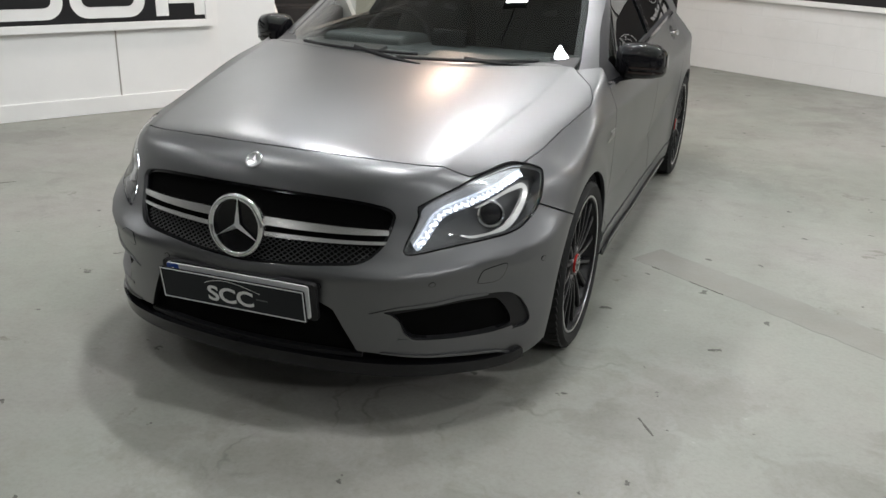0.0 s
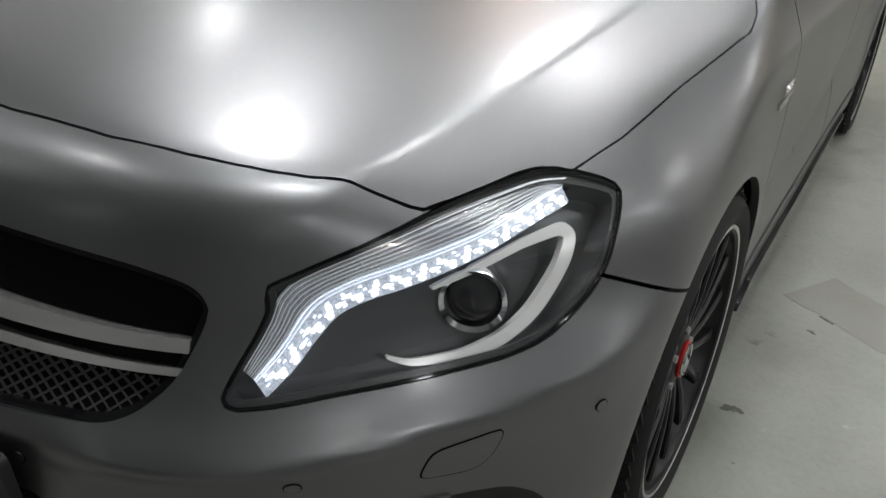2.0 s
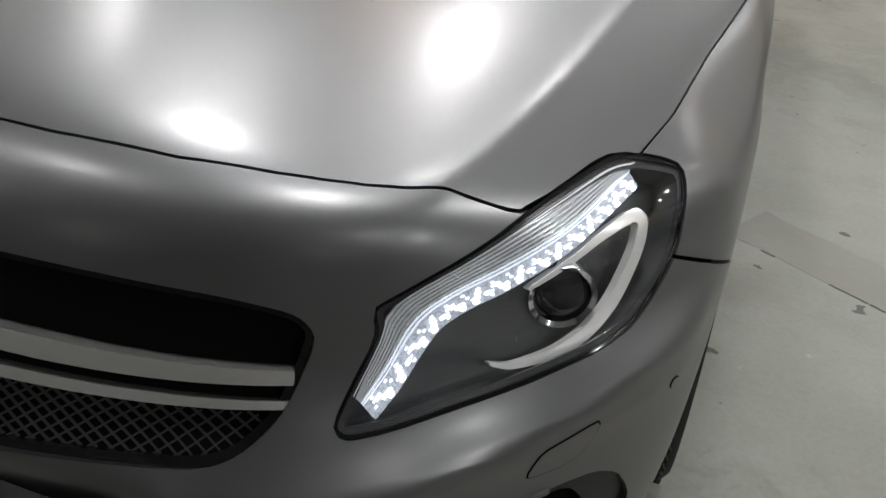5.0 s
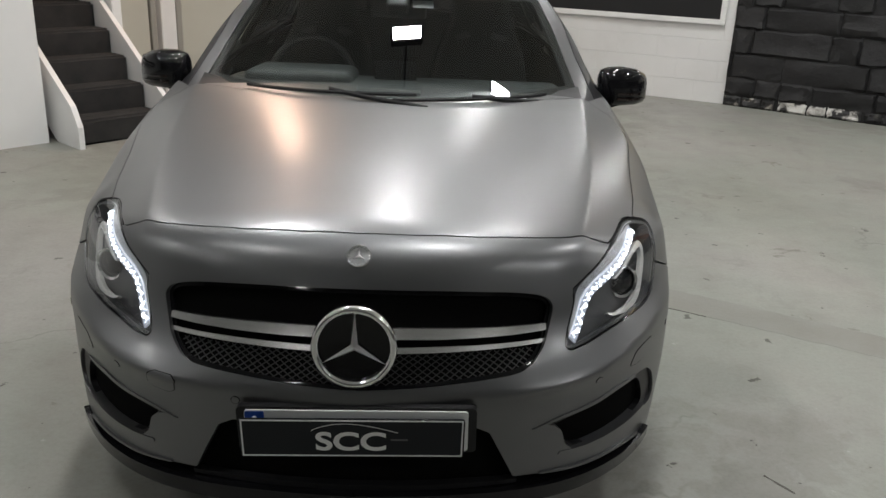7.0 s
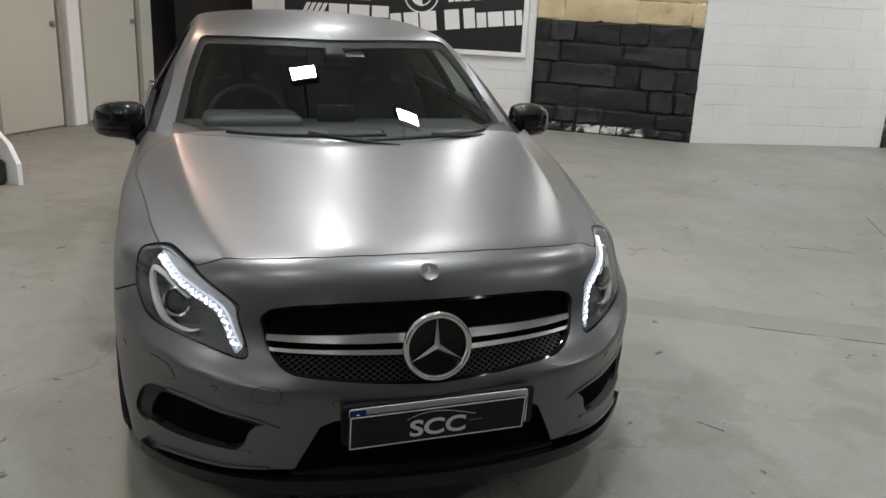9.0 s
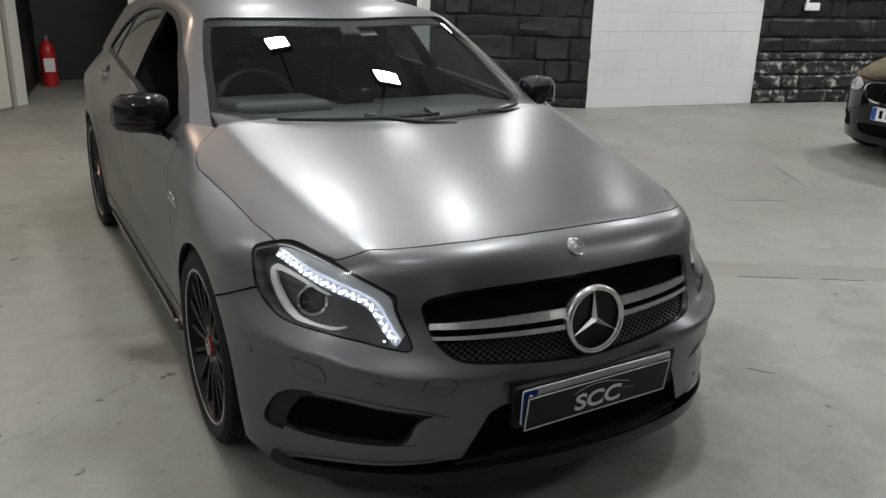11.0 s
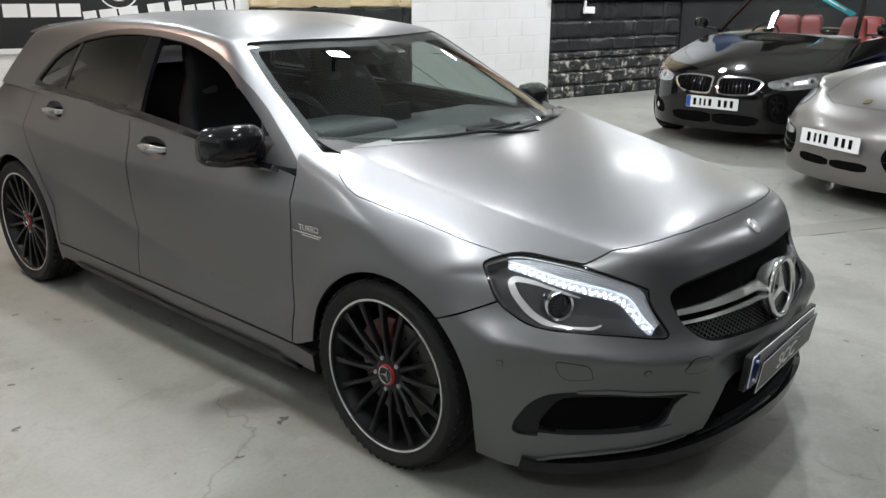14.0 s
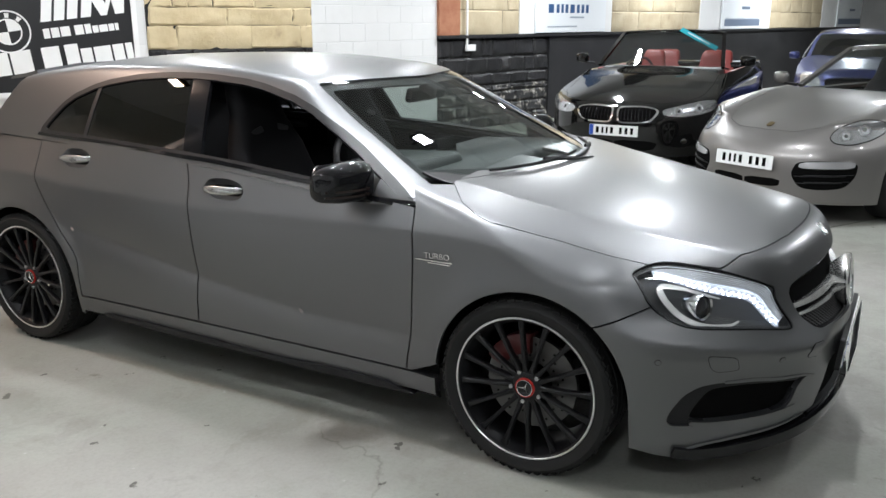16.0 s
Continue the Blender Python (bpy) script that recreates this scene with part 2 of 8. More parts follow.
BLACK_WALL = worn("black_wall_paint", [(0.3, (0.010, 0.010, 0.011)), (0.7, (0.022, 0.022, 0.023))], 1.5, (0.35, 0.6), 0.2)
PALE_WALL = worn("pale_wall", [(0.3, (0.48, 0.48, 0.43)), (0.7, (0.56, 0.56, 0.51))], 1.2, (0.4, 0.6), 0.08)
DOOR_PALE = worn("pale_door", [(0.3, (0.46, 0.45, 0.385)), (0.7, (0.52, 0.51, 0.445))], 0.9, (0.35, 0.5), 0.04)
WHITE_BOARD = worn("white_board", [(0.3, (0.74, 0.74, 0.73)), (0.7, (0.80, 0.80, 0.79))], 1.0, (0.35, 0.55), 0.05)
DIM_WALL = worn("grey_wall", [(0.3, (0.16, 0.16, 0.16)), (0.7, (0.22, 0.22, 0.215))], 1.0)
BROWN_WALL = worn("brown_boarding", [(0.3, (0.16, 0.07, 0.035)), (0.7, (0.26, 0.12, 0.06))], 2.5)
SIGN_BLACK = mat("sign_black", (0.012, 0.012, 0.013), 0.35)
FRAME_WHITE = worn("white_gloss_paint", [(0.3, (0.74, 0.74, 0.73)), (0.7, (0.80, 0.80, 0.79))], 3.0, (0.3, 0.45), 0.05)
JOINT_GREY = mat("grey_joint", (0.30, 0.29, 0.26), 0.5)
SATIN_GREY_ROOM = mat("grey_metal", (0.35, 0.35, 0.35), 0.4, 0.8)
CARPET = worn("black_carpet", [(0.3, (0.012, 0.012, 0.012)), (0.7, (0.03, 0.028, 0.027))], 5.0, (0.85, 1.0), 0.6, 8, 180)
RED_PAINT = mat("extinguisher_red", (0.45, 0.02, 0.02), 0.3)
PANEL_COOL = glow_mat("lamp_panel_cool", (1.0, 0.985, 0.95), 25.0)
PANEL_WARM = glow_mat("lamp_panel_warm", (1.0, 0.62, 0.36), 10.0)
POSTER_PALE = mat("poster_pale", (0.78, 0.81, 0.83), 0.4)
POSTER_BLUE = mat("poster_blue", (0.03, 0.09, 0.22), 0.4)
POSTER_SLATE = mat("poster_slate", (0.16, 0.20, 0.27), 0.4)
POSTER_GREY = mat("poster_grey", (0.35, 0.4, 0.45), 0.4)
BRICK_RED = worn("red_brick", [(0.3, (0.28, 0.10, 0.05)), (0.7, (0.42, 0.20, 0.11))], 5.0, (0.7, 0.9), 0.4)
RED_LEATHER = worn("red_leather", [(0.3, (0.17, 0.020, 0.018)), (0.7, (0.23, 0.030, 0.025))], 3.0, (0.4, 0.55), 0.15)
BLACK_PAINT = mat("black_car_paint", (0.004, 0.004, 0.004), 0.06, Specular_IOR_Level=0.55)
SILVER_PAINT = mat("grey_metallic_paint", (0.19, 0.182, 0.175), 0.38, 0.65, Coat_Weight=0.5, Coat_Roughness=0.06)
BAR_SILVER = mat("bar_silver", (0.70, 0.70, 0.69), 0.27, 0.85)
LAMP_SHELF = mat("lamp_shelf", (0.03, 0.031, 0.033), 0.3)
MESH_GREY = mat("mesh_grey", (0.030, 0.030, 0.031), 0.35)
BADGE_GREY = mat("badge_grey", (0.55, 0.56, 0.57), 0.22, 0.9)
SCREEN_GLASS = glass_mat("windscreen_glass", (0.52, 0.57, 0.555), 0.01)
OPEN_GLASS = glass_mat("open_car_glass", (0.62, 0.66, 0.65), 0.01, 0.08)
REFLECTOR = mat("lamp_reflector", (0.80, 0.82, 0.85), 0.17, 1.0)
STONE_CREAM = worn("cream_sandstone", [(0.2, (0.22, 0.17, 0.10)), (0.34, (0.40, 0.33, 0.215)), (0.6, (0.47, 0.40, 0.27)), (0.8, (0.53, 0.47, 0.35))], 3.0, (0.7, 0.9), 0.8, 10, 26, random_tint=0.06)
HOOK_CHROME = mat("hook_chrome", (0.93, 0.93, 0.91), 0.20, 0.40)
LED_MID = glow_mat("led_facets", (0.80, 0.87, 1.0), 1.4)
# ribs are no source; this glow stands in for the strip's light
RIB_GLOW = glow_mat("lit_lamp_ribs", (0.82, 0.87, 0.97), 0.5)
BLUE_PAINT = mat("blue_metallic_paint", (0.035, 0.045, 0.17), 0.3, 0.4, Coat_Weight=1.0, Coat_Roughness=0.03)
TEAL = mat("teal_strip", (0.03, 0.35, 0.42), 0.4)
STAR_SILVER = mat("star_silver", (0.85, 0.85, 0.85), 0.32, 0.7)
LAMP_SMOKE = mat("lamp_smoke", (0.58, 0.58, 0.59), 0.20, 0.85)
LAMP_BOWL = mat("lamp_bowl", (0.50, 0.50, 0.51), 0.25, 0.6)
SAW_CUT = mat("joint_filler", (0.085, 0.08, 0.068), 0.8)
TRENCH_FILL = worn("patched_concrete", [(0.30, (0.200, 0.193, 0.172)), (0.5, (0.222, 0.219, 0.197)), (0.7, (0.242, 0.242, 0.220))], 2.2, (0.5, 0.7), 0.15, 8, 50)
GOLD = mat("badge_gold", (0.16, 0.12, 0.06), 0.3, 0.6)


def flake_paint(m, low, high):
    """Satin metal flake: a fine grain in tone, and slight unevenness of gloss."""
    nt, b, node = graph(m)
    co = node("ShaderNodeTexCoord")
    fine = node("ShaderNodeTexNoise", Scale=900.0, Detail=2)
    broad = node("ShaderNodeTexNoise", Scale=2.5, Detail=5)
    for n in (fine, broad):
        nt.links.new(co.outputs["Object"], n.inputs["Vector"])
    mr = node("ShaderNodeMapRange")
    mr.inputs["To Min"].default_value, mr.inputs["To Max"].default_value = 0.93, 1.07
    nt.links.new(fine.outputs["Fac"], mr.inputs["Value"])
    mul = nt.nodes.new("ShaderNodeMix")
    mul.data_type, mul.blend_type = "RGBA", "MULTIPLY"
    mul.inputs["Factor"].default_value = 1.0
    mul.inputs[6].default_value = b.inputs["Base Color"].default_value
    nt.links.new(mr.outputs["Result"], mul.inputs[7])
    nt.links.new(mul.outputs[2], b.inputs["Base Color"])
    r = node("ShaderNodeMapRange")
    r.inputs["To Min"].default_value, r.inputs["To Max"].default_value = low, high
    nt.links.new(broad.outputs["Fac"], r.inputs["Value"])
    nt.links.new(r.outputs["Result"], b.inputs["Roughness"])


flake_paint(PAINT, 0.38, 0.44)


def led_guide(m):
    """A clear guide lit from behind by a row of diodes, with fine streaks."""
    nt, b, node = graph(m)
    b.inputs["Base Color"].default_value = (0.25, 0.27, 0.30, 1)
    co = node("ShaderNodeTexCoord")
    streak = node("ShaderNodeTexNoise", Scale=320.0, Detail=3)
    nt.links.new(co.outputs["Object"], streak.inputs["Vector"])
    vary = node("ShaderNodeMapRange")
    vary.inputs["From Min"].default_value, vary.inputs["From Max"].default_value = 0.35, 0.65
    vary.inputs["To Min"].default_value, vary.inputs["To Max"].default_value = 0.08, 0.42
    nt.links.new(streak.outputs["Fac"], vary.inputs["Value"])
    nt.links.new(vary.outputs["Result"], b.inputs["Emission Strength"])


led_guide(LED_SOFT)

# ---- the hall ----
def box(bm, x0, x1, y0, y1, z0, z1, m=Matrix()):
    return bmesh.ops.create_cube(bm, size=1, matrix=m @ Matrix.LocRotScale(((x0 + x1) / 2, (y0 + y1) / 2, (z0 + z1) / 2), None, (x1 - x0, y1 - y0, z1 - z0)))


def mesh_object(name, bm, material, parent=None, label="", smooth=0, bevel=0.0):
    if bevel:
        bmesh.ops.bevel(bm, geom=bm.edges[:], offset=bevel, segments=2, affect="EDGES")
    bm.normal_update()
    me = bpy.data.meshes.new(name)
    bm.to_mesh(me)
    bm.free()
    me.materials.append(material)
    if smooth:
        me.polygons.foreach_set("use_smooth", np.ones(len(me.polygons), bool))
        me.set_sharp_from_angle(angle=radians(smooth))
    ob = new(name, me)
    ob.parent = parent
    return tagged(ob, label)


def along(a, b):
    """A frame with its x axis from a to b on the floor, its -y axis into the hall."""
    return Matrix.Translation((*a, 0)) @ Matrix.Rotation(math.atan2(b[1] - a[1], b[0] - a[0]), 4, "Z"), math.hypot(b[0] - a[0], b[1] - a[1])


def structure(ob, label, category):
    return tagged(ob, label, category, kind="structure")


bm = bmesh.new()
box(bm, -14, 26, -12, 14, -0.2, 0)
structure(mesh_object("floor", bm, FLOOR), "worn grey-green painted concrete floor with stains", "floor")
bm = bmesh.new()
box(bm, -14, 26, -12, 14, CEIL, CEIL + 0.2)
for k in range(12):
    box(bm, -13 + 3 * k, -12.85 + 3 * k, -12, 14, CEIL - 0.22, CEIL + 0.002)
structure(mesh_object("ceiling", bm, CEILING), "beamed ceiling, out of view, kept pale to bounce light", "ceiling")


def wall(name, a, b, material, label, z0=0.0, z1=CEIL, thick=0.3):
    m, length = along(a, b)
    bm = bmesh.new()
    box(bm, 0, length, 0, thick, z0, z1, m)
    ob = mesh_object(name, bm, material)
    return structure(ob, label, "wall"), m, length


SIGN_END, SIGN_STOP, NICHE_L, NICHE_R, WHITE_END, FAR_END = (0.15, 7.75), (3.34, 6.17), (3.18, 6.22), (4.70, 5.20), (6.95, 4.82), (24.0, 0.7)
wall_sign, m_sign, len_sign = wall("wall_north_1", SIGN_END, SIGN_STOP, MORTAR_WHITE, "white painted block wall behind the sign")
wall_niche, m_niche, len_niche = wall("wall_north_2", NICHE_L, NICHE_R, JOINT_BLACK, "rough stone wall, black below and bare above")
wall_white, m_white, len_white = wall("wall_north_3", NICHE_R, WHITE_END, MORTAR_WHITE, "white painted block wall with scuffs")
wall_black, m_black, len_black = wall("wall_north_4", WHITE_END, FAR_END, MORTAR_DARK, "long stone wall painted black up to sill height")
BLACK_TOP, NICHE_TOP = 1.32, 1.24

# passage with black walls, and the wall of pale doors
wall("wall_passage_1", (-1.05, 7.55), (-0.75, 9.4), BLACK_WALL, "black painted passage wall")
wall("wall_passage_2", (-1.0, 9.35), (0.6, 9.35), BLACK_WALL, "black painted end wall of the passage")
wall("wall_passage_3", (0.34, 9.6), (0.17, 7.80), BLACK_WALL, "black painted return wall")
wall_doors, m_doors, len_doors = wall("wall_west_1", (-3.6, 4.3), (-1.0, 7.5), PALE_WALL, "pale wall with flush doors")
wall("wall_west_2", (-9.5, -7.9), (-2.85, 3.30), WHITE_BOARD, "smooth white boarded wall")
wall("wall_south", (26, -8.5), (-10, -8.5), DIM_WALL, "plain grey wall behind")
wall("wall_east", (23.5, 1.2), (23.5, -9), DIM_WALL, "plain grey far wall")
wall("wall_west_3", (-10, -8), (-9.4, -7), DIM_WALL, "plain grey corner wall")


def stone_piece(name, w, h, deep, rng, material, parent, m, rough=0.012):
    """One stone or block: a slab with broken edges and an uneven face."""
    inset = min(0.012 + deep * 0.5 if deep > 0.004 else deep * 1.6, 0.2 * min(w, h))
    xs, zs = (0, inset, 0.3 * w, 0.52 * w, 0.74 * w, w - inset, w), (0, inset, 0.36 * h, 0.66 * h, h - inset, h)
    last_i, last_j = len(xs) - 1, len(zs) - 1
    tilt_x, tilt_z = rng.uniform(-rough, rough) * 0.6, rng.uniform(-rough, rough) * 0.6
    bm = bmesh.new()
    grid = []
    for i, x in enumerate(xs):
        col = []
        for j, z in enumerate(zs):
            edge = i in (0, last_i) or j in (0, last_j)
            y = 0.0 if edge else -deep + tilt_x * (x / w - 0.5) * 2 + tilt_z * (z / h - 0.5) * 2 + rng.uniform(-rough, rough) * 0.7
            col.append(bm.verts.new(m @ Vector((x + rng.uniform(-rough, rough) * 0.45, y + (rng.uniform(-rough, rough) * 0.2 if edge else 0), z + rng.uniform(-rough, rough) * 0.45))))
        grid.append(col)
    for i in range(last_i):
        for j in range(last_j):
            bm.faces.new((grid[i][j], grid[i + 1][j], grid[i + 1][j + 1], grid[i][j + 1]))
    return mesh_object(name, bm, material, parent, smooth=28 if deep > 0.004 else 6)


def masonry(parent, m, length, z0, z1, course, unit, material, deep, rng, rough, gap, name, x0=0.0, x1=None, wild=0.0, butt=None):
    """Courses of blocks or stones laid on the front of a wall, each a piece of its own."""
    x1 = length if x1 is None else x1
    z, k = z0, 0
    while z < z1 - 0.03:
        h = min(course * (1 + rng.uniform(-wild, wild)), z1 - z)
        if z1 - z - h < course * 0.35:
            h = z1 - z
        x = x0 - (unit / 2 if k % 2 else 0)
        while x < x1 - 0.02:
            w = unit * (1 + rng.uniform(-2.2 * wild, 2.2 * wild))
            a, b = max(x, x0), min(x + w, x1)
            if b - a > 0.03:
                side_gap = gap if butt is None else butt
                stone_piece(name, b - a - side_gap, h - gap, deep, rng, material, parent, m @ Matrix.Translation((a + side_gap / 2, -0.001, z + gap / 2)), rough)
            x += w
        z += h
        k += 1


# the sign: black board in a white frame, its marks as plain white shapes
def board_frame(name, m, x0, x1, z0, z1, label, wide=0.055):
    sign = thing_at(name, label, "sign")
    bm = bmesh.new()
    box(bm, x0 + wide, x1 - wide, -0.035, -0.012, z0 + wide, z1 - wide, m)
    mesh_object("board", bm, SIGN_BLACK, sign, "black board")
    for a, b, c, d in ((x0, x1, z0, z0 + wide), (x0, x1, z1 - wide, z1), (x0, x0 + wide, z0 + wide, z1 - wide), (x1 - wide, x1, z0 + wide, z1 - wide)):
        bm = bmesh.new()
        box(bm, a, b, -0.05, -0.008, c, d, m)
        mesh_object("frame_bar", bm, FRAME_WHITE, sign, "white frame bar", bevel=0.004)
    return sign


def thing_at(name, label, category, group=""):
    return tagged(new(name), label, category, group)


def letter_bars(sign, m, x, z, height, widths, gap, slant=0.0, y=-0.037, bold=0.24, ink=None):
    """A word as a row of plain bars of the right size and weight."""
    for k, w in enumerate(widths):
        bm = bmesh.new()
        posts = [(0.1 * w, 0.8 * w, 0, height)]
        for a, b, c, d in posts:
            q = [bm.verts.new(m @ Vector((x + px + slant * pz, y, z + pz))) for px, pz in ((a, c), (b, c), (b, d), (a, d))]
            r = [bm.verts.new(v.co + m.to_3x3() @ Vector((0, 0.006, 0))) for v in q]
            bm.faces.new(q)
            for i in range(4):
                bm.faces.new((q[i], r[i], r[(i + 1) % 4], q[(i + 1) % 4]))
        bmesh.ops.recalc_face_normals(bm, faces=bm.faces)
        mesh_object("sign_mark", bm, ink or FRAME_WHITE, sign)
        x += w + gap


def ring_mark(sign, m, x, z, r0, r1, y=-0.037, segments=40):
    bm = bmesh.new()
    rows = []
    for k in range(segments):
        a = 2 * math.pi * k / segments
        rows.append([bm.verts.new(m @ Vector((x + r * math.cos(a), y + dy, z + r * math.sin(a)))) for r, dy in ((r1, 0.006), (r1, 0), (r0, 0), (r0, 0.006))])
    for k in range(segments):
        for i in range(3):
            bm.faces.new((rows[k][i], rows[k][i + 1], rows[(k + 1) % segments][i + 1], rows[(k + 1) % segments][i]))
    mesh_object("sign_mark", bm, FRAME_WHITE, sign)


brands = board_frame("wall_sign", m_sign, 0.36, 3.30, 0.80, 2.75, "black sign board in a white frame on the block wall")


def tilted(x, z, turn):
    """A frame on the sign whose origin is (x, z) and whose x axis climbs by turn degrees."""
    return m_sign @ Matrix.Translation((x, 0, z)) @ Matrix.Rotation(radians(-turn), 4, "Y")


def mark(points, y=-0.0375, at=m_sign, ink=None):
    """One flat mark with a closed outline on the sign."""
    bm = bmesh.new()
    front = [bm.verts.new(at @ Vector((x, y, z))) for x, z in points]
    bm.faces.new(front)
    back = [bm.verts.new(v.co + at.to_3x3() @ Vector((0, 0.006, 0))) for v in front]
    for i in range(len(front)):
        j = (i + 1) % len(front)
        bm.faces.new((front[i], back[i], back[j], front[j]))
    bmesh.ops.recalc_face_normals(bm, faces=bm.faces)
    mesh_object("sign_mark", bm, ink or FRAME_WHITE, brands)


def word(at, height, glyphs):
    """A brand's word as plain blocks: (start, width, share of the height) for each."""
    for x0, w, tall in glyphs:
        mark([(x0, 0), (x0 + w, 0), (x0 + w, height * tall), (x0, height * tall)], at=at)


big = tilted(1.72, 0.99, 6.5)
word(big, 0.22, [(0.0, 0.13, 1), (0.16, 0.17, 1), (0.35, 0.19, 1), (0.64, 0.17, 1), (0.86, 0.13, 1), (1.01, 0.11, 0.74), (1.14, 0.17, 0.74), (1.33, 0.11, 0.74), (1.46, 0.07, 0.74)])
small = tilted(2.38, 1.37, 6.5)
word(small, 0.095, [(0.0, 0.06, 1), (0.075, 0.075, 1), (0.165, 0.09, 1), (0.30, 0.085, 1), (0.40, 0.06, 1), (0.475, 0.055, 0.74), (0.54, 0.085, 0.74), (0.635, 0.055, 0.74), (0.70, 0.035, 0.74)])
stripes = tilted(2.36, 1.53, 6.5)
for k in range(3):
    mark([(0.125 * k, 0), (0.125 * k + 0.10, 0), (0.125 * k + 0.165, 0.26), (0.125 * k + 0.065, 0.26)], at=stripes)
mark([(0.385, 0), (0.485, 0), (0.525, 0.15), (0.585, 0), (0.645, 0), (0.715, 0.15), (0.73, 0), (0.82, 0), (0.87, 0.26), (0.735, 0.26), (0.65, 0.115), (0.60, 0.26), (0.45, 0.26)], at=stripes)
ring_mark(brands, m_sign, 2.06, 1.44, 0.190, 0.205)
ring_mark(brands, m_sign, 2.06, 1.44, 0.112, 0.126)
for a0 in (8, 188):
    mark([(2.06, 1.44)] + [(2.06 + 0.112 * math.cos(radians(a0 + 9 * k)), 1.44 + 0.112 * math.sin(radians(a0 + 9 * k))) for k in range(11)])
for a0 in (50, 90, 130):
    mark([(2.06 + (0.157 + dr) * math.cos(radians(a0 + da)), 1.44 + (0.157 + dr) * math.sin(radians(a0 + da))) for da, dr in ((-7, -0.022), (7, -0.022), (7, 0.022), (-7, 0.022))])
for k in range(4):
    mark([(0.62 + 0.07 * k, 1.16), (0.67 + 0.07 * k, 1.16), (0.74 + 0.07 * k, 1.29), (0.69 + 0.07 * k, 1.29)])
word(m_sign @ Matrix.Translation((0.96, 0, 1.16)), 0.13, [(0.0, 0.22, 1), (0.25, 0.24, 1), (0.52, 0.20, 1)])
word(m_sign @ Matrix.Translation((0.80, 0, 1.345)), 0.085, [(0.0, 0.085, 1), (0.098, 0.038, 0.7), (0.148, 0.032, 0.7), (0.192, 0.036, 0.7), (0.24, 0.036, 0.7), (0.288, 0.038, 1), (0.338, 0.038, 0.7), (0.388, 0.034, 0.7), (0.432, 0.022, 0.4), (0.466, 0.052, 1), (0.53, 0.038, 0.7), (0.58, 0.04, 0.7), (0.63, 0.036, 0.7)])
ring_mark(brands, m_sign, 1.14, 1.58, 0.112, 0.124)
mark([((0.112 if k % 2 == 0 else 0.016) * math.cos(math.pi / 2 + k * math.pi / 3) + 1.14, (0.112 if k % 2 == 0 else 0.016) * math.sin(math.pi / 2 + k * math.pi / 3) + 1.58) for k in range(6)])
for k in range(4):
    mark([(0.62 + 0.13 * k, 1.86), (0.71 + 0.13 * k, 1.86), (0.86 + 0.13 * k, 2.14), (0.77 + 0.13 * k, 2.14)])
word(m_sign @ Matrix.Translation((1.26, 0, 1.86)), 0.28, [(0.0, 0.46, 1), (0.52, 0.50, 1), (1.08, 0.42, 1)])

m_left, len_left = along((-9.5, -7.9), (-2.85, 3.30))
maker = board_frame("wall_sign", m_left, len_left - 5.2, len_left - 0.32, 0.64, 1.60, "long black sign board in a white frame on the white wall", 0.06)
for k in range(7):
    for grow, y, material in ((0.0, -0.039, FRAME_WHITE), (0.085, -0.042, SIGN_BLACK)):
        bm = bmesh.new()
        w, h, r = 0.56 - 2 * grow, 0.46 - 2 * grow, 0.13 - grow * 0.9
        ring_pts = []
        for cx, cz, a0 in ((w / 2 - r, h / 2 - r, 0), (-w / 2 + r, h / 2 - r, 90), (-w / 2 + r, -h / 2 + r, 180), (w / 2 - r, -h / 2 + r, 270)):
            ring_pts += [(cx + r * math.cos(radians(a0 + 15 * j)), cz + r * math.sin(radians(a0 + 15 * j))) for j in range(7)]
        front = [bm.verts.new(m_left @ Vector((len_left - 4.805 + 0.61 * k + px, y, 0.965 + pz))) for px, pz in ring_pts]
        back = [bm.verts.new(v.co + m_left.to_3x3() @ Vector((0, 0.004, 0))) for v in front]
        bm.faces.new(front[::-1])
        for j in range(len(front)):
            i = (j + 1) % len(front)
            bm.faces.new((front[j], front[i], back[i], back[j]))
        bmesh.ops.recalc_face_normals(bm, faces=bm.faces)
        mesh_object("sign_mark", bm, material, maker)
for x, z, h, w in ((0.785, 0.735, 0.46, 0.10), (0.47, 0.735, 0.46, 0.10), (0.685, 0.83, 0.07, 0.215), (0.685, 1.12, 0.075, 0.215)):
    letter_bars(maker, m_left, len_left - x - 0.1 * w, z, h, [w / 0.7], 0.0, y=-0.039)
for k in range(9):
    bm = bmesh.new()
    box(bm, len_left - 1.11 - 1.22 * k, len_left - 1.10 - 1.22 * k, -0.006, 0.004, 0.12, CEIL, m_left)
    structure(mesh_object("trim", bm, JOINT_GREY), "narrow joint between the wall boards", "trim")
bm = bmesh.new()
box(bm, 0, len_left, -0.02, 0.004, 0, 0.13, m_left)
structure(mesh_object("baseboard", bm, FRAME_WHITE, bevel=0.004), "white painted skirting board", "skirting")

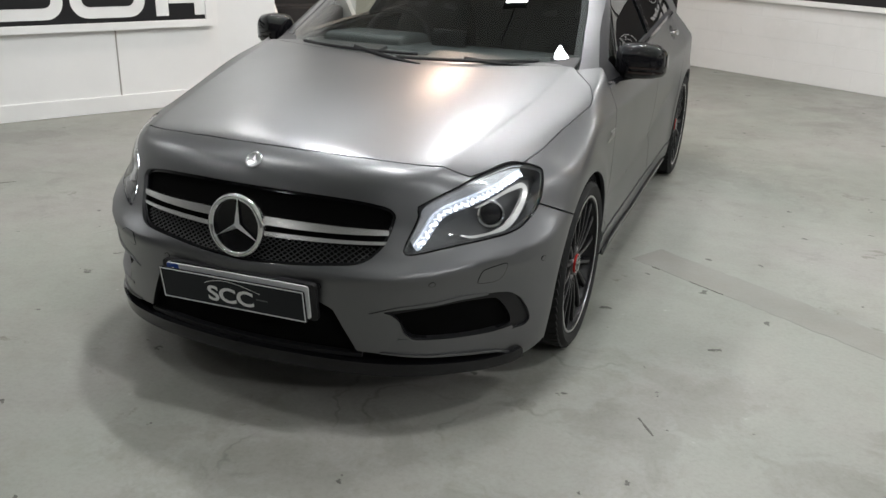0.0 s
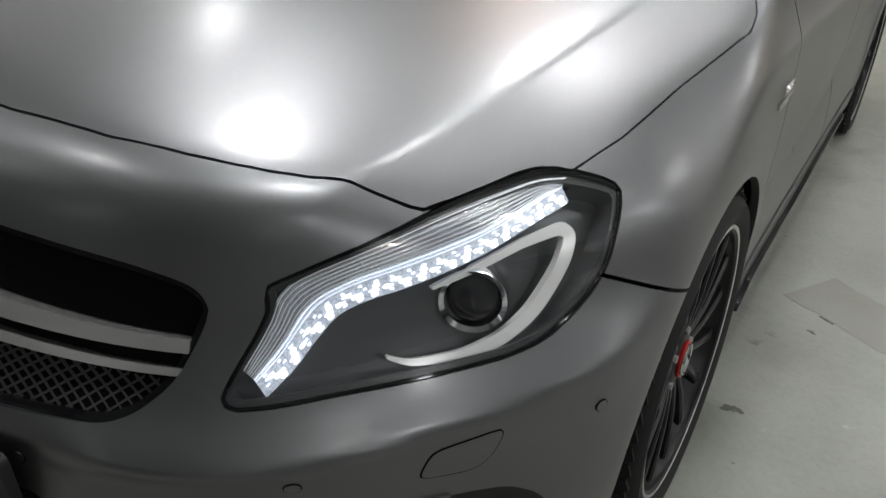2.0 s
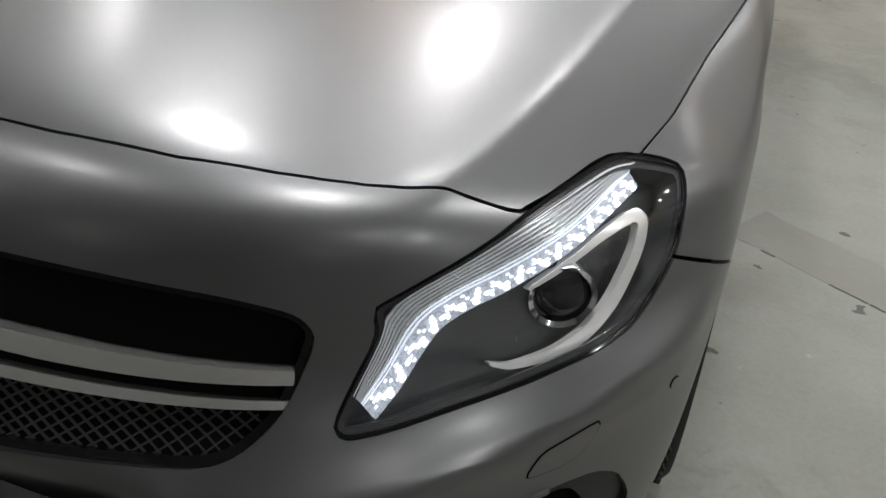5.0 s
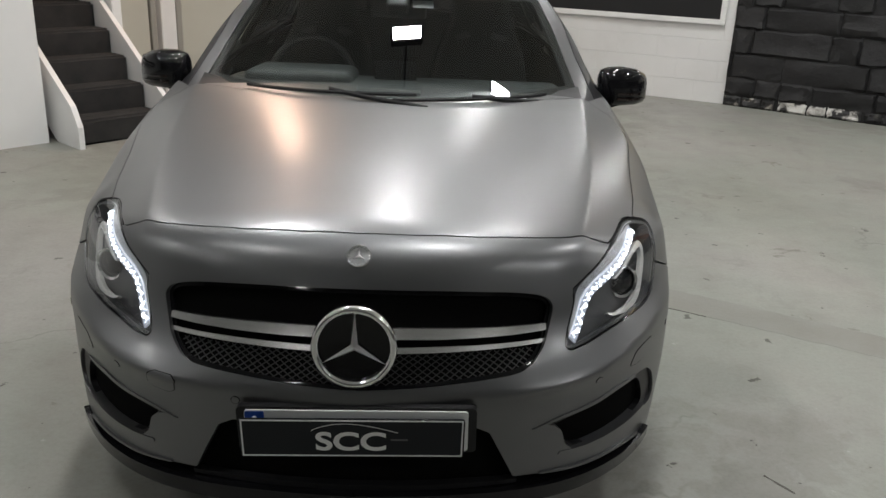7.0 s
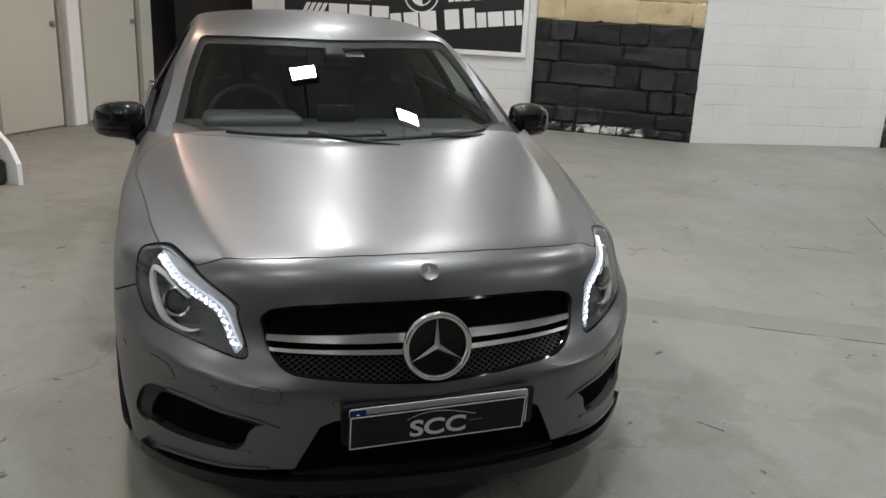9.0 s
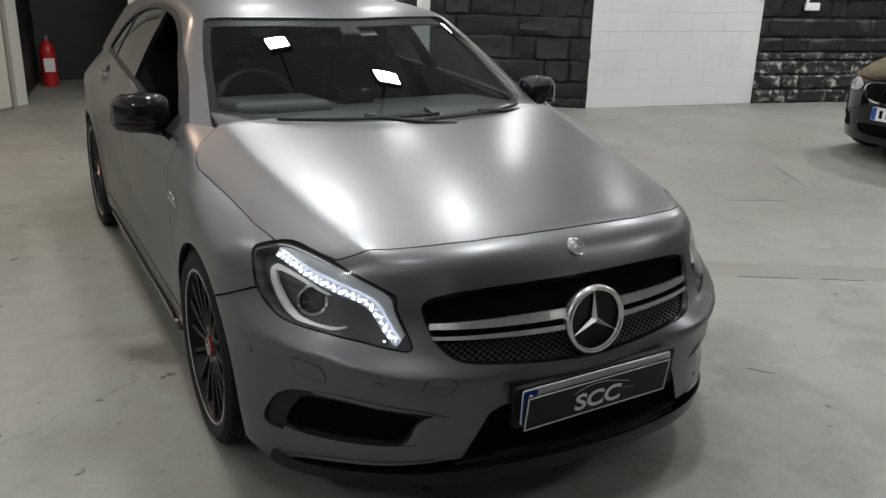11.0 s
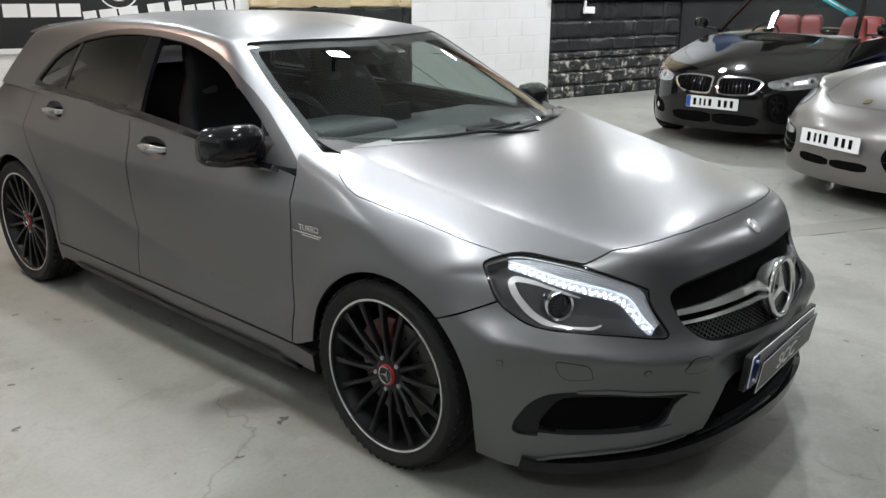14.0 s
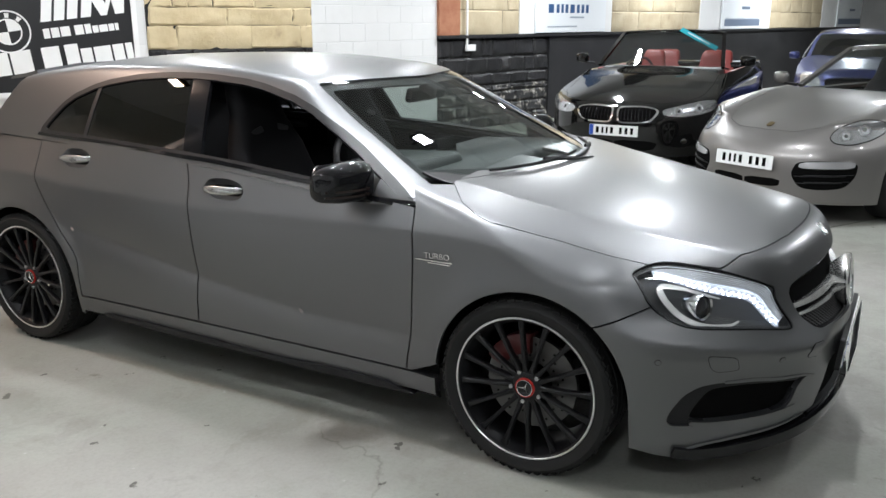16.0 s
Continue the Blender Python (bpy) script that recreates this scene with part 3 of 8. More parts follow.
# pale flush doors
for k, (x0, x1) in enumerate(((0.95, 1.62), (1.98, 2.72), (3.06, 3.82))):
    bm = bmesh.new()
    box(bm, x0, x1, -0.035, 0.002, 0.02, 2.35, m_doors)
    leaf = structure(mesh_object("door_%d" % (k + 1), bm, DOOR_PALE, bevel=0.004), "pale flush door, shut", "door")
    for a, b in ((x0 - 0.07, x0 - 0.012), (x1 + 0.012, x1 + 0.07)):
        bm = bmesh.new()
        box(bm, a, b, -0.055, 0.002, 0, 2.42, m_doors)
        mesh_object("door_jamb", bm, JOINT_GREY, leaf, "grey door jamb", bevel=0.005)
    bm = bmesh.new()
    box(bm, x1 - 0.08, x1 - 0.03, -0.075, -0.033, 1.0, 1.05, m_doors)
    mesh_object("door_lock", bm, SATIN_GREY_ROOM, leaf, bevel=0.01)
    if x1 < 3.6:
        bm = bmesh.new()
        box(bm, x1 + 0.10, x1 + 0.26, -0.09, 0.002, 0, 2.7, m_doors)
        structure(mesh_object("trim", bm, FRAME_WHITE, bevel=0.006), "white post between the doors", "post")

# carpeted stairs with white strings
stairs = thing_at("staircase", "narrow staircase in black carpet with white side strings", "staircase")
A, B = Vector((-2.43, 3.32, 0)), Vector((-1.92, 3.89, 0))
side = (B - A).normalized()
rise = Vector((-side.y, side.x, 0))
m_stair = Matrix.Translation(A) @ Matrix(((side.x, rise.x, 0, 0), (side.y, rise.y, 0, 0), (0, 0, 1, 0), (0, 0, 0, 1)))
WIDE, GOING, RISER = (B - A).length, 0.23, 0.185
for k in range(11):
    bm = bmesh.new()
    box(bm, 0.045, WIDE - 0.045, k * GOING, k * GOING + GOING + 0.03, k * RISER - (0.0 if k == 0 else 0.02), (k + 1) * RISER, m_stair)
    bmesh.ops.bevel(bm, geom=bm.edges[:], offset=0.018, segments=3, affect="EDGES")
    mesh_object("step", bm, CARPET, stairs, "black carpeted step", 50)
for x in (0.0, WIDE - 0.04):
    bm = bmesh.new()
    pts = [(-0.10, 0), (-0.10, 0.16), (-0.02, 0.30), (11 * GOING, 11 * RISER + 0.18), (11 * GOING, 11 * RISER - 0.25), (0.25, 0.0)]
    f = [[bm.verts.new(m_stair @ Vector((x + dx, y, z))) for y, z in pts] for dx in (0, 0.04)]
    bm.faces.new(f[0])
    bm.faces.new(f[1][::-1])
    for i in range(len(pts)):
        j = (i + 1) % len(pts)
        bm.faces.new((f[0][i], f[1][i], f[1][j], f[0][j]))
    bmesh.ops.recalc_face_normals(bm, faces=bm.faces)
    mesh_object("string", bm, FRAME_WHITE, stairs, "white stair string")
bm = bmesh.new()
box(bm, WIDE + 0.02, WIDE + 0.10, 0.75, 0.95, 0, CEIL, m_stair)
structure(mesh_object("trim", bm, FRAME_WHITE, bevel=0.006), "white post beside the stairs", "post")
bm = bmesh.new()
box(bm, WIDE + 0.03, WIDE + 0.07, 0.95, 3.0, 0, CEIL, m_stair)
structure(mesh_object("wall_stair", bm, PALE_WALL), "pale partition beside the stairs", "wall")
bm = bmesh.new()
box(bm, -1.6, WIDE + 0.5, 2.6, 2.8, 1.9, CEIL, m_stair)
structure(mesh_object("wall_landing", bm, BROWN_WALL), "brown boarding above the stairs", "wall")
bm = bmesh.new()
box(bm, -1.6, 0.0, 0.0, 2.6, 0, CEIL, m_stair @ Matrix.Translation((-0.06, 0.25, 0)))
structure(mesh_object("wall_stair_side", bm, WHITE_BOARD), "white wall beside the stairs", "wall")

# fire extinguisher in the passage
ext = thing_at("fire_extinguisher", "red fire extinguisher standing by the black wall", "fire extinguisher")
def turned(name, profile, m, material, parent, label="", steps=28):
    bm = bmesh.new()
    rows = []
    for k in range(steps):
        a = 2 * math.pi * k / steps
        rows.append([bm.verts.new(m @ Vector((r * math.cos(a), r * math.sin(a), h))) for r, h in profile])
    for k in range(steps):
        for i in range(len(profile) - 1):
            bm.faces.new((rows[k][i], rows[(k + 1) % steps][i], rows[(k + 1) % steps][i + 1], rows[k][i + 1]))
    return mesh_object(name, bm, material, parent, label, 40)


at = Matrix.Translation((-0.66, 8.85, 0))
turned("cylinder", [(0.0001, 0.0), (0.085, 0.0), (0.09, 0.02), (0.09, 0.42), (0.075, 0.49), (0.035, 0.53), (0.03, 0.55)], at, RED_PAINT, ext)
turned("valve", [(0.02, 0.545), (0.022, 0.60), (0.0001, 0.605)], at, SATIN_GREY_ROOM, ext)
bm = bmesh.new()
box(bm, -0.015, 0.12, -0.012, 0.012, 0.60, 0.625, at)
mesh_object("lever", bm, SIGN_BLACK, ext, bevel=0.004)
bm = bmesh.new()
box(bm, -0.06, 0.06, -0.0935, -0.088, 0.18, 0.34, at)
mesh_object("label_panel", bm, FRAME_WHITE, ext, "pale label")

# bodies for all the lamps, also for those added only as fill
for lx, ly, lz, watts, tone in LAMPS:
    lamp = thing_at("flood_and_fill_lamp", "rectangular lamp under the ceiling, out of view, some of them added fill", "lamp", "flood lamps under the ceiling")
    m = pose(lx, ly, lz, 0, 0, 6)
    bm = bmesh.new()
    box(bm, -0.16, 0.16, -0.07, 0.07, 0.012, 0.07, m)
    mesh_object("lamp_body", bm, SIGN_BLACK, lamp, bevel=0.008)
    bm = bmesh.new()
    box(bm, -0.14, 0.14, -0.05, 0.05, 0.003, 0.011, m)
    mesh_object("lamp_panel", bm, PANEL_WARM if tone == WARM else PANEL_COOL, lamp, "glowing panel")
    bm = bmesh.new()
    box(bm, -0.012, 0.012, -0.012, 0.012, 0.068, CEIL - lz, m)
    mesh_object("lamp_stem", bm, SIGN_BLACK, lamp)

# posters and socket on the black wall, window recesses over it
for r0, r1, x0, x1, low in ((1.80, 4.35, 2.15, 4.10, 0.0), (7.60, 11.0, 8.50, 10.6, 0.07), (14.2, 17.5, 15.2, 17.3, 0.14)):
    bm = bmesh.new()
    box(bm, r0, r1, -0.02, 0.003, BLACK_TOP + 0.02, CEIL, m_black)
    recess = structure(mesh_object("window_recess", bm, FRAME_WHITE), "white painted window recess", "window")
    poster = thing_at("poster", "pale poster board with blue print standing on the sill", "poster")
    wide, foot = x1 - x0, BLACK_TOP + 0.03
    bm = bmesh.new()
    box(bm, x0, x1, -0.06, -0.03, foot, foot + 1.3, m_black)
    mesh_object("poster_board", bm, POSTER_PALE, poster, bevel=0.004)
    if low == 0:
        letter_bars(poster, m_black, x0 + 0.30, foot + 0.30, 0.13, [0.19, 0.10, 0.08, 0.10, 0.16, 0.10, 0.10, 0.10], 0.03, y=-0.064, ink=POSTER_BLUE)
        lines = ((0.9, 1.3, 0.22, 0.245, POSTER_GREY), (0.30, 1.1, 0.08, 0.10, POSTER_GREY), (0.7, wide - 0.05, 0.62, 1.25, POSTER_BLUE))
    else:
        lines = ((0.12, wide - 0.25, 0.06, 0.20, POSTER_SLATE), (0.15, wide - 0.3, 0.21, 0.22, POSTER_GREY), (0.9, 1.3, 0.40, 0.46, POSTER_SLATE))
    for a0, a1, c0, c1, ink in lines:
        bm = bmesh.new()
        box(bm, x0 + a0, x0 + a1, -0.064, -0.061, foot + c0, foot + c1, m_black)
        mesh_object("printed_field", bm, ink, poster)
socket = thing_at("socket", "white double socket with a pipe above it", "socket")
bm = bmesh.new()
box(bm, 0.52, 0.72, -0.09, -0.05, BLACK_TOP - 0.20, BLACK_TOP - 0.11, m_black)
mesh_object("socket_plate", bm, FRAME_WHITE, socket, bevel=0.008)
bm = bmesh.new()
box(bm, 0.54, 0.565, -0.075, -0.05, BLACK_TOP - 0.11, CEIL, m_black)
mesh_object("conduit", bm, FRAME_WHITE, socket)
bm = bmesh.new()
box(bm, 0.0, len_black, -0.085, 0.003, BLACK_TOP - 0.03, BLACK_TOP + 0.015, m_black)
structure(mesh_object("trim", bm, BLACK_WALL, bevel=0.01), "black painted ledge along the wall", "ledge")
bm = bmesh.new()
box(bm, 2.55, len_black, -0.04, 0.003, 0.0, BLACK_TOP - 0.03, m_black)
structure(mesh_object("wall_panel", bm, BLACK_WALL), "smooth black painted wall face", "wall")
bm = bmesh.new()
box(bm, 0.0, 0.42, -0.05, 0.003, BLACK_TOP + 0.02, CEIL, m_black)
structure(mesh_object("trim", bm, BRICK_RED), "narrow strip of red brick", "brickwork")

# an old trench in the floor, filled with darker concrete between two ragged edges
def ragged_strip(a, b, near, far, z, wave, rng):
    """A thin slab along a line, its two long edges wandering."""
    m, length = along(a, b)
    bm = bmesh.new()
    rows = []
    count = max(4, int(length / 0.04))
    for k in range(count + 1):
        x = length * k / count
        lo, hi = near + rng.uniform(-wave, wave), far + rng.uniform(-wave, wave)
        rows.append([bm.verts.new(m @ Vector((x, lo, h))) for h in (-0.004, z)] + [bm.verts.new(m @ Vector((x, hi, h))) for h in (z, -0.004)])
    for p, q in zip(rows[:-1], rows[1:]):
        for i in range(3):
            bm.faces.new((p[i], q[i], q[i + 1], p[i + 1]))
    bmesh.ops.recalc_face_normals(bm, faces=bm.faces)
    return bm


chip = random.Random(8)
TRENCH = ((0.93, 0.985), (6.2, -2.03))
structure(mesh_object("trim", ragged_strip(*TRENCH, 0.004, 0.225, 0.0008, 0.006, chip), TRENCH_FILL), "strip of darker patched concrete in the floor", "floor patch")
m_joint, len_joint = along(*TRENCH)
for k in range(26):
    x = chip.uniform(0.0, 4.6)
    w = chip.uniform(0.03, 0.28)
    a, b = (m_joint @ Vector((d, 0, 0)) for d in (x, x + w))
    structure(mesh_object("trim", ragged_strip(a[:2], b[:2], -0.004, chip.uniform(0.0, 0.004), 0.0014, 0.0015, chip), SAW_CUT), "broken dark crack along the floor patch", "floor crack")
for a, b in (((3.17, 1.55), (3.55, 1.36)), ((4.36, 2.14), (4.06, 1.60)), ((1.22, -0.46), (1.28, -0.55)), ((-2.62, 0.55), (-2.75, 0.40))):
    structure(mesh_object("trim", ragged_strip(a, b, -0.003, 0.003, 0.0012, 0.002, chip), SAW_CUT), "short dark crack in the concrete floor", "floor crack")

# ---- the grey hatchback: its skin as smooth functions of the place ----
def spline(ts, vs):
    """A smooth curve through a few stations."""
    ts, vs = np.array(ts, float), np.array(vs, float)
    h = np.diff(ts)
    s = np.diff(vs) / h
    m = np.r_[s[0], np.where(s[:-1] * s[1:] > 0, 2 * s[:-1] * s[1:] / (s[:-1] + s[1:] + 1e-12), (s[:-1] + s[1:]) * 0.0), s[-1]]

    def at(t):
        t = np.asarray(t, float)
        k = np.clip(np.searchsorted(ts, t) - 1, 0, len(h) - 1)
        u = np.clip((t - ts[k]) / h[k], -0.5, 1.5)
        lin = np.clip(u, 0, 1)
        out = (2 * lin**3 - 3 * lin**2 + 1) * vs[k] + (lin**3 - 2 * lin**2 + lin) * h[k] * m[k]
        out = out + (-2 * lin**3 + 3 * lin**2) * vs[k + 1] + (lin**3 - lin**2) * h[k] * m[k + 1]
        return out + np.where(u < 0, u * h[k] * m[k], 0) + np.where(u > 1, (u - 1) * h[k] * m[k + 1], 0)

    return at


def soft_step(v, width):
    return 0.5 + 0.5 * np.tanh(v / width)


def ramp(v, width):
    """0 below 0, v above, with a soft bend."""
    return np.logaddexp(0, v / width * 2) * width / 2


def soft_max(values, k):
    top = np.maximum.reduce(values)
    return top + k * np.log(sum(np.exp((v - top) / k) for v in values))


bonnet_mid = spline([-1.0, -0.775, -0.6, -0.3, 0.0, 0.25, 0.45, 0.7, 1.0], [0.782, 0.850, 0.879, 0.929, 0.968, 0.998, 1.025, 1.16, 1.5])
bonnet_bow = spline([-0.7, -0.4, 0.0, 0.35, 0.6], [0.19, 0.165, 0.10, 0.04, 0.03])
ridge_x = spline([-0.7, -0.62, -0.3, 0.0, 0.3], [0.545, 0.558, 0.622, 0.660, 0.685])
wing_x = spline([-0.4, -0.08, 0.165, 0.4, 0.8], [0.745, 0.785, 0.822, 0.83, 0.84])
crease_low = spline([0.3, 0.51, 0.62, 0.70, 0.756, 0.85], [0.505, 0.517, 0.526, 0.541, 0.549, 0.565])
nose_y = spline([0.15, 0.24, 0.38, 0.50, 0.575, 0.65, 0.70, 0.735, 0.77, 0.80, 0.825, 0.85, 0.88], [-0.93, -0.945, -0.955, -0.95, -0.918, -0.886, -0.872, -0.860, -0.845, -0.828, -0.807, -0.776, -0.725])
side_x = spline([-0.9, -0.45, -0.2, 0.1, 0.6, 1.4, 2.2, 2.7, 3.1, 3.4], [0.80, 0.868, 0.880, 0.884, 0.880, 0.879, 0.882, 0.887, 0.862, 0.80])
crease_z = spline([-0.5, 0.4, 1.0, 1.6, 2.3, 2.7, 3.3], [0.775, 0.832, 0.818, 0.808, 0.825, 0.86, 0.86])
lean = spline([-0.5, 0.4, 1.0, 1.8, 2.2, 2.7, 3.2], [0.46, 0.43, 0.31, 0.31, 0.38, 0.78, 0.95])
scoop_z = spline([0.3, 0.6, 0.92, 1.23, 1.54, 1.90, 2.175, 2.6], [0.430, 0.424, 0.430, 0.458, 0.500, 0.56, 0.60, 0.64])
tail_y = spline([0.2, 0.35, 0.6, 0.85, 1.0, 1.1], [3.33, 3.38, 3.40, 3.37, 3.30, 3.2])


def side_skin(y, z):
    w = side_x(y)
    w = w - lean(np.clip(y, -0.5, 3.2)) * ramp(z - crease_z(y), 0.011)
    w = w - 0.10 * np.clip(np.abs(z - 0.62), 0, 0.5) ** 2
    inside = soft_step(y - 0.45, 0.12) * soft_step(2.3 - y, 0.12)
    low = scoop_z(y)
    off = np.sqrt((z - low) ** 2 + 0.008**2)
    w = w - 0.024 * inside * np.exp(-off / np.where(z > low, 0.12, 0.075))
    for wy in (0.0, 2.699):
        r = np.hypot(y - wy, z - 0.322)
        w = w + 0.012 * np.exp(-(((r - 0.37) / 0.06) ** 2)) * soft_step(z - 0.25, 0.1)
    return w


def top_skin(x, y):
    x = np.abs(x)
    wing = 0.42 * ramp(x - wing_x(y), 0.02) * soft_step(y + 0.24, 0.07)
    return bonnet_mid(y) - wing - bonnet_bow(y) * x**2 - 0.30 * ramp(x - ridge_x(y), 0.006) + 0.004 * soft_step(ridge_x(y) - x, 0.03)


def nose_skin(x, z):
    x = np.abs(x)
    edge = crease_low(x)
    rise = np.sqrt((z - edge) ** 2 + 0.005**2) - 0.005
    fold = 0.038 * np.where(z > edge, np.exp(-((rise / 0.048) ** 1.4)), np.exp(-((rise / 0.045) ** 1.1)))
    brow = z - 0.09 * x**2 * soft_step(z - 0.76, 0.03) * soft_step(0.57 - x, 0.05)
    return nose_y(brow) - fold * soft_step(x - 0.36, 0.08) + 0.22 * x**2 + 0.035 * np.sqrt(x**2 + 0.006**2) + (0.6 + 0.6 * np.clip(z - 0.52, 0, 0.3)) * x**4


def tail_skin(x, z):
    x = np.abs(x)
    return tail_y(z) - 0.16 * x**2 - 0.55 * x**6


def lower_body(p):
    x, y, z = np.abs(p[..., 0]), p[..., 1], p[..., 2]
    front = soft_max([(z - top_skin(x, np.minimum(y, 0.95))) * 0.95, (nose_skin(x, z) - y) * 0.8], 0.020)
    return soft_max([x - side_skin(y, z), front, (y - tail_skin(x, z)) * 0.9], 0.011)


roof_mid = spline([0.6, 0.9, 1.2, 1.7, 2.3, 2.8, 3.2], [1.22, 1.325, 1.378, 1.405, 1.392, 1.345, 1.285])
belt_z = spline([0.3, 1.0, 1.7, 2.4, 3.2], [0.935, 0.965, 0.995, 1.03, 1.05])


def cabin(p):
    x, y, z = np.abs(p[..., 0]), p[..., 1], p[..., 2]
    inward = spline([0.2, 1.0, 2.0, 2.7, 3.3], [0.815, 0.825, 0.812, 0.785, 0.73])(y)
    side = inward - 0.50 * (z - 0.97) - 0.35 * np.clip(z - 0.97, 0, 1) ** 2
    glass = 0.14 + 2.2 * (z - 0.97) + 0.42 * x**2 + 0.5 * x**4
    rear = 3.30 - 0.75 * (z - 0.97) - 0.25 * x**2
    return soft_max([x - side, z - roof_mid(y) + 0.10 * x**2 + 0.1 * x**4, (glass - y) * 0.42, (y - rear) * 0.8, 0.90 - z], 0.011)


def meet(skin, start, way, far=2.6, inward=False):
    """Where rays from inside leave a skin."""
    lo, hi = np.zeros(start.shape[:-1]), np.full(start.shape[:-1], far)
    for _ in range(40):
        half = (lo + hi) / 2
        out = skin(start + way * half[..., None]) > 0
        lo, hi = np.where(out, lo, half), np.where(out, half, hi)
    return start + way * ((lo + hi) / 2)[..., None]


def grid_quads(rows, cols):
    a = (np.arange(rows - 1)[:, None] * cols + np.arange(cols - 1)).ravel()
    return np.stack([a, a + 1, a + cols + 1, a + cols], 1)


PIVOT_Y, PIVOT_Z, TAIL_Y = 0.2, 0.47, 2.9


def ring_grid(step, side_step, rise_step, skin=lower_body, low=-42, high=80, tail=True, z0=PIVOT_Z, y0=PIVOT_Y, y1=TAIL_Y):
    """The skin round nose, side and tail of the left half: one column for each way out of the middle."""
    nose = [(y0, a) for a in np.linspace(-90, 0, int(1.65 / step))]
    side = [(y, 0.0) for y in np.linspace(y0, y1, int((y1 - y0) / side_step))[1:]]
    back = [(y1, a) for a in np.linspace(0, 90, 50)[1:]] if tail else []
    cols = np.array(nose + side + back)
    rise = np.radians(np.linspace(low, high, int(1.25 / rise_step)))
    turn = np.radians(cols[:, 1])
    way = np.stack([np.cos(turn)[:, None] * np.cos(rise), np.sin(turn)[:, None] * np.cos(rise), np.ones_like(turn)[:, None] * np.sin(rise)], -1)
    start = np.zeros_like(way)
    start[..., 1], start[..., 2] = cols[:, :1], z0
    return meet(skin, start, way).reshape(-1, 3), grid_quads(len(cols), len(rise))


def top_grid(step):
    xs, ys = np.linspace(0, 0.86, int(0.86 / step)), np.linspace(-0.86, 0.62, int(1.48 / step))
    start = np.stack(np.meshgrid(xs, ys, indexing="ij"), -1)
    start = np.concatenate([start, np.full(start.shape[:-1] + (1,), 0.5)], -1)
    up = np.zeros_like(start)
    up[..., 2] = 1
    return meet(lower_body, start, up).reshape(-1, 3), grid_quads(len(xs), len(ys))[:, ::-1]


# ---- cutting the skin into panels ----
NOSE_SCALE = 0.0183


def round_turn(v):
    """The way round the nose: 0 at the side, about 1.65 in the middle of the front."""
    return np.degrees(np.arctan2(PIVOT_Y - v[:, 1], np.abs(v[:, 0]))) * NOSE_SCALE


def outline_distance(points, outline):
    """How far points of a plane lie outside (+) or inside (-) a closed outline."""
    a = np.array(outline, float)
    b = np.roll(a, -1, 0)
    best, inside = np.full(len(points), 1e9), np.zeros(len(points), bool)
    for p, q in zip(a, b):
        d = q - p
        s = np.clip(((points - p) @ d) / (d @ d + 1e-12), 0, 1)
        best = np.minimum(best, np.hypot(*(points - p - s[:, None] * d).T))
        if p[1] != q[1]:
            crossing = (p[1] > points[:, 1]) != (q[1] > points[:, 1])
            inside ^= crossing & (points[:, 0] < p[0] + (points[:, 1] - p[1]) / (q[1] - p[1]) * d[0])
    return np.where(inside, -best, best)


def rounded(outline, times=2):
    """Cuts the corners of a closed outline, so that it runs smoothly."""
    a = np.array(outline, float)
    for _ in range(times):
        b = np.roll(a, -1, 0)
        a = np.stack([0.8 * a + 0.2 * b, 0.2 * a + 0.8 * b], 1).reshape(-1, 2)
    return a


def triangles(quads):
    return np.concatenate([quads[:, [0, 1, 2]], quads[:, [0, 2, 3]]])


def clip(v, t, field):
    """Keeps the part of a mesh on which field(v) is below 0, cut cleanly along the edge."""
    if not len(t):
        return v, t
    f = field(v)
    f = np.where(np.abs(f) < 1e-7, -1e-7, f)
    ins = f < 0
    n_in = ins[t].sum(1)
    keep, two, one = t[n_in == 3], t[n_in == 2], t[n_in == 1]
    odd = np.r_[np.argmin(ins[two], 1), np.argmax(ins[one], 1)].astype(int)
    both = np.concatenate([two, one])
    r = np.arange(len(both))
    both = np.stack([both[r, (odd + k) % 3] for k in range(3)], 1)
    edges = np.concatenate([both[:, [0, 1]], both[:, [0, 2]]])
    if len(edges):
        key, back = np.unique(np.sort(edges, 1), axis=0, return_inverse=True)
        back = back.ravel()
        s = f[key[:, 0]] / (f[key[:, 0]] - f[key[:, 1]])
        fresh = v[key[:, 0]] + s[:, None] * (v[key[:, 1]] - v[key[:, 0]])
        ab, ac = back[: len(both)] + len(v), back[len(both) :] + len(v)
        k = len(two)
        keep = np.concatenate([keep, np.stack([ab[:k], both[:k, 1], both[:k, 2]], 1), np.stack([ab[:k], both[:k, 2], ac[:k]], 1), np.stack([both[k:, 0], ab[k:], ac[k:]], 1)])
        v = np.concatenate([v, fresh])
    used, t = np.unique(keep, return_inverse=True)
    return v[used], t.reshape(-1, 3)


def outward(skin, v):
    e, n = 1e-4, np.zeros_like(v)
    for k in range(3):
        d = np.zeros(3)
        d[k] = e
        n[:, k] = skin(v + d) - skin(v - d)
    return n / (np.linalg.norm(n, axis=1, keepdims=True) + 1e-12)


def rim_edges(t):
    edges = np.concatenate([t[:, [0, 1]], t[:, [1, 2]], t[:, [2, 0]]])
    key, back, count = np.unique(np.sort(edges, 1), axis=0, return_inverse=True, return_counts=True)
    return edges[count[back.ravel()] == 1]


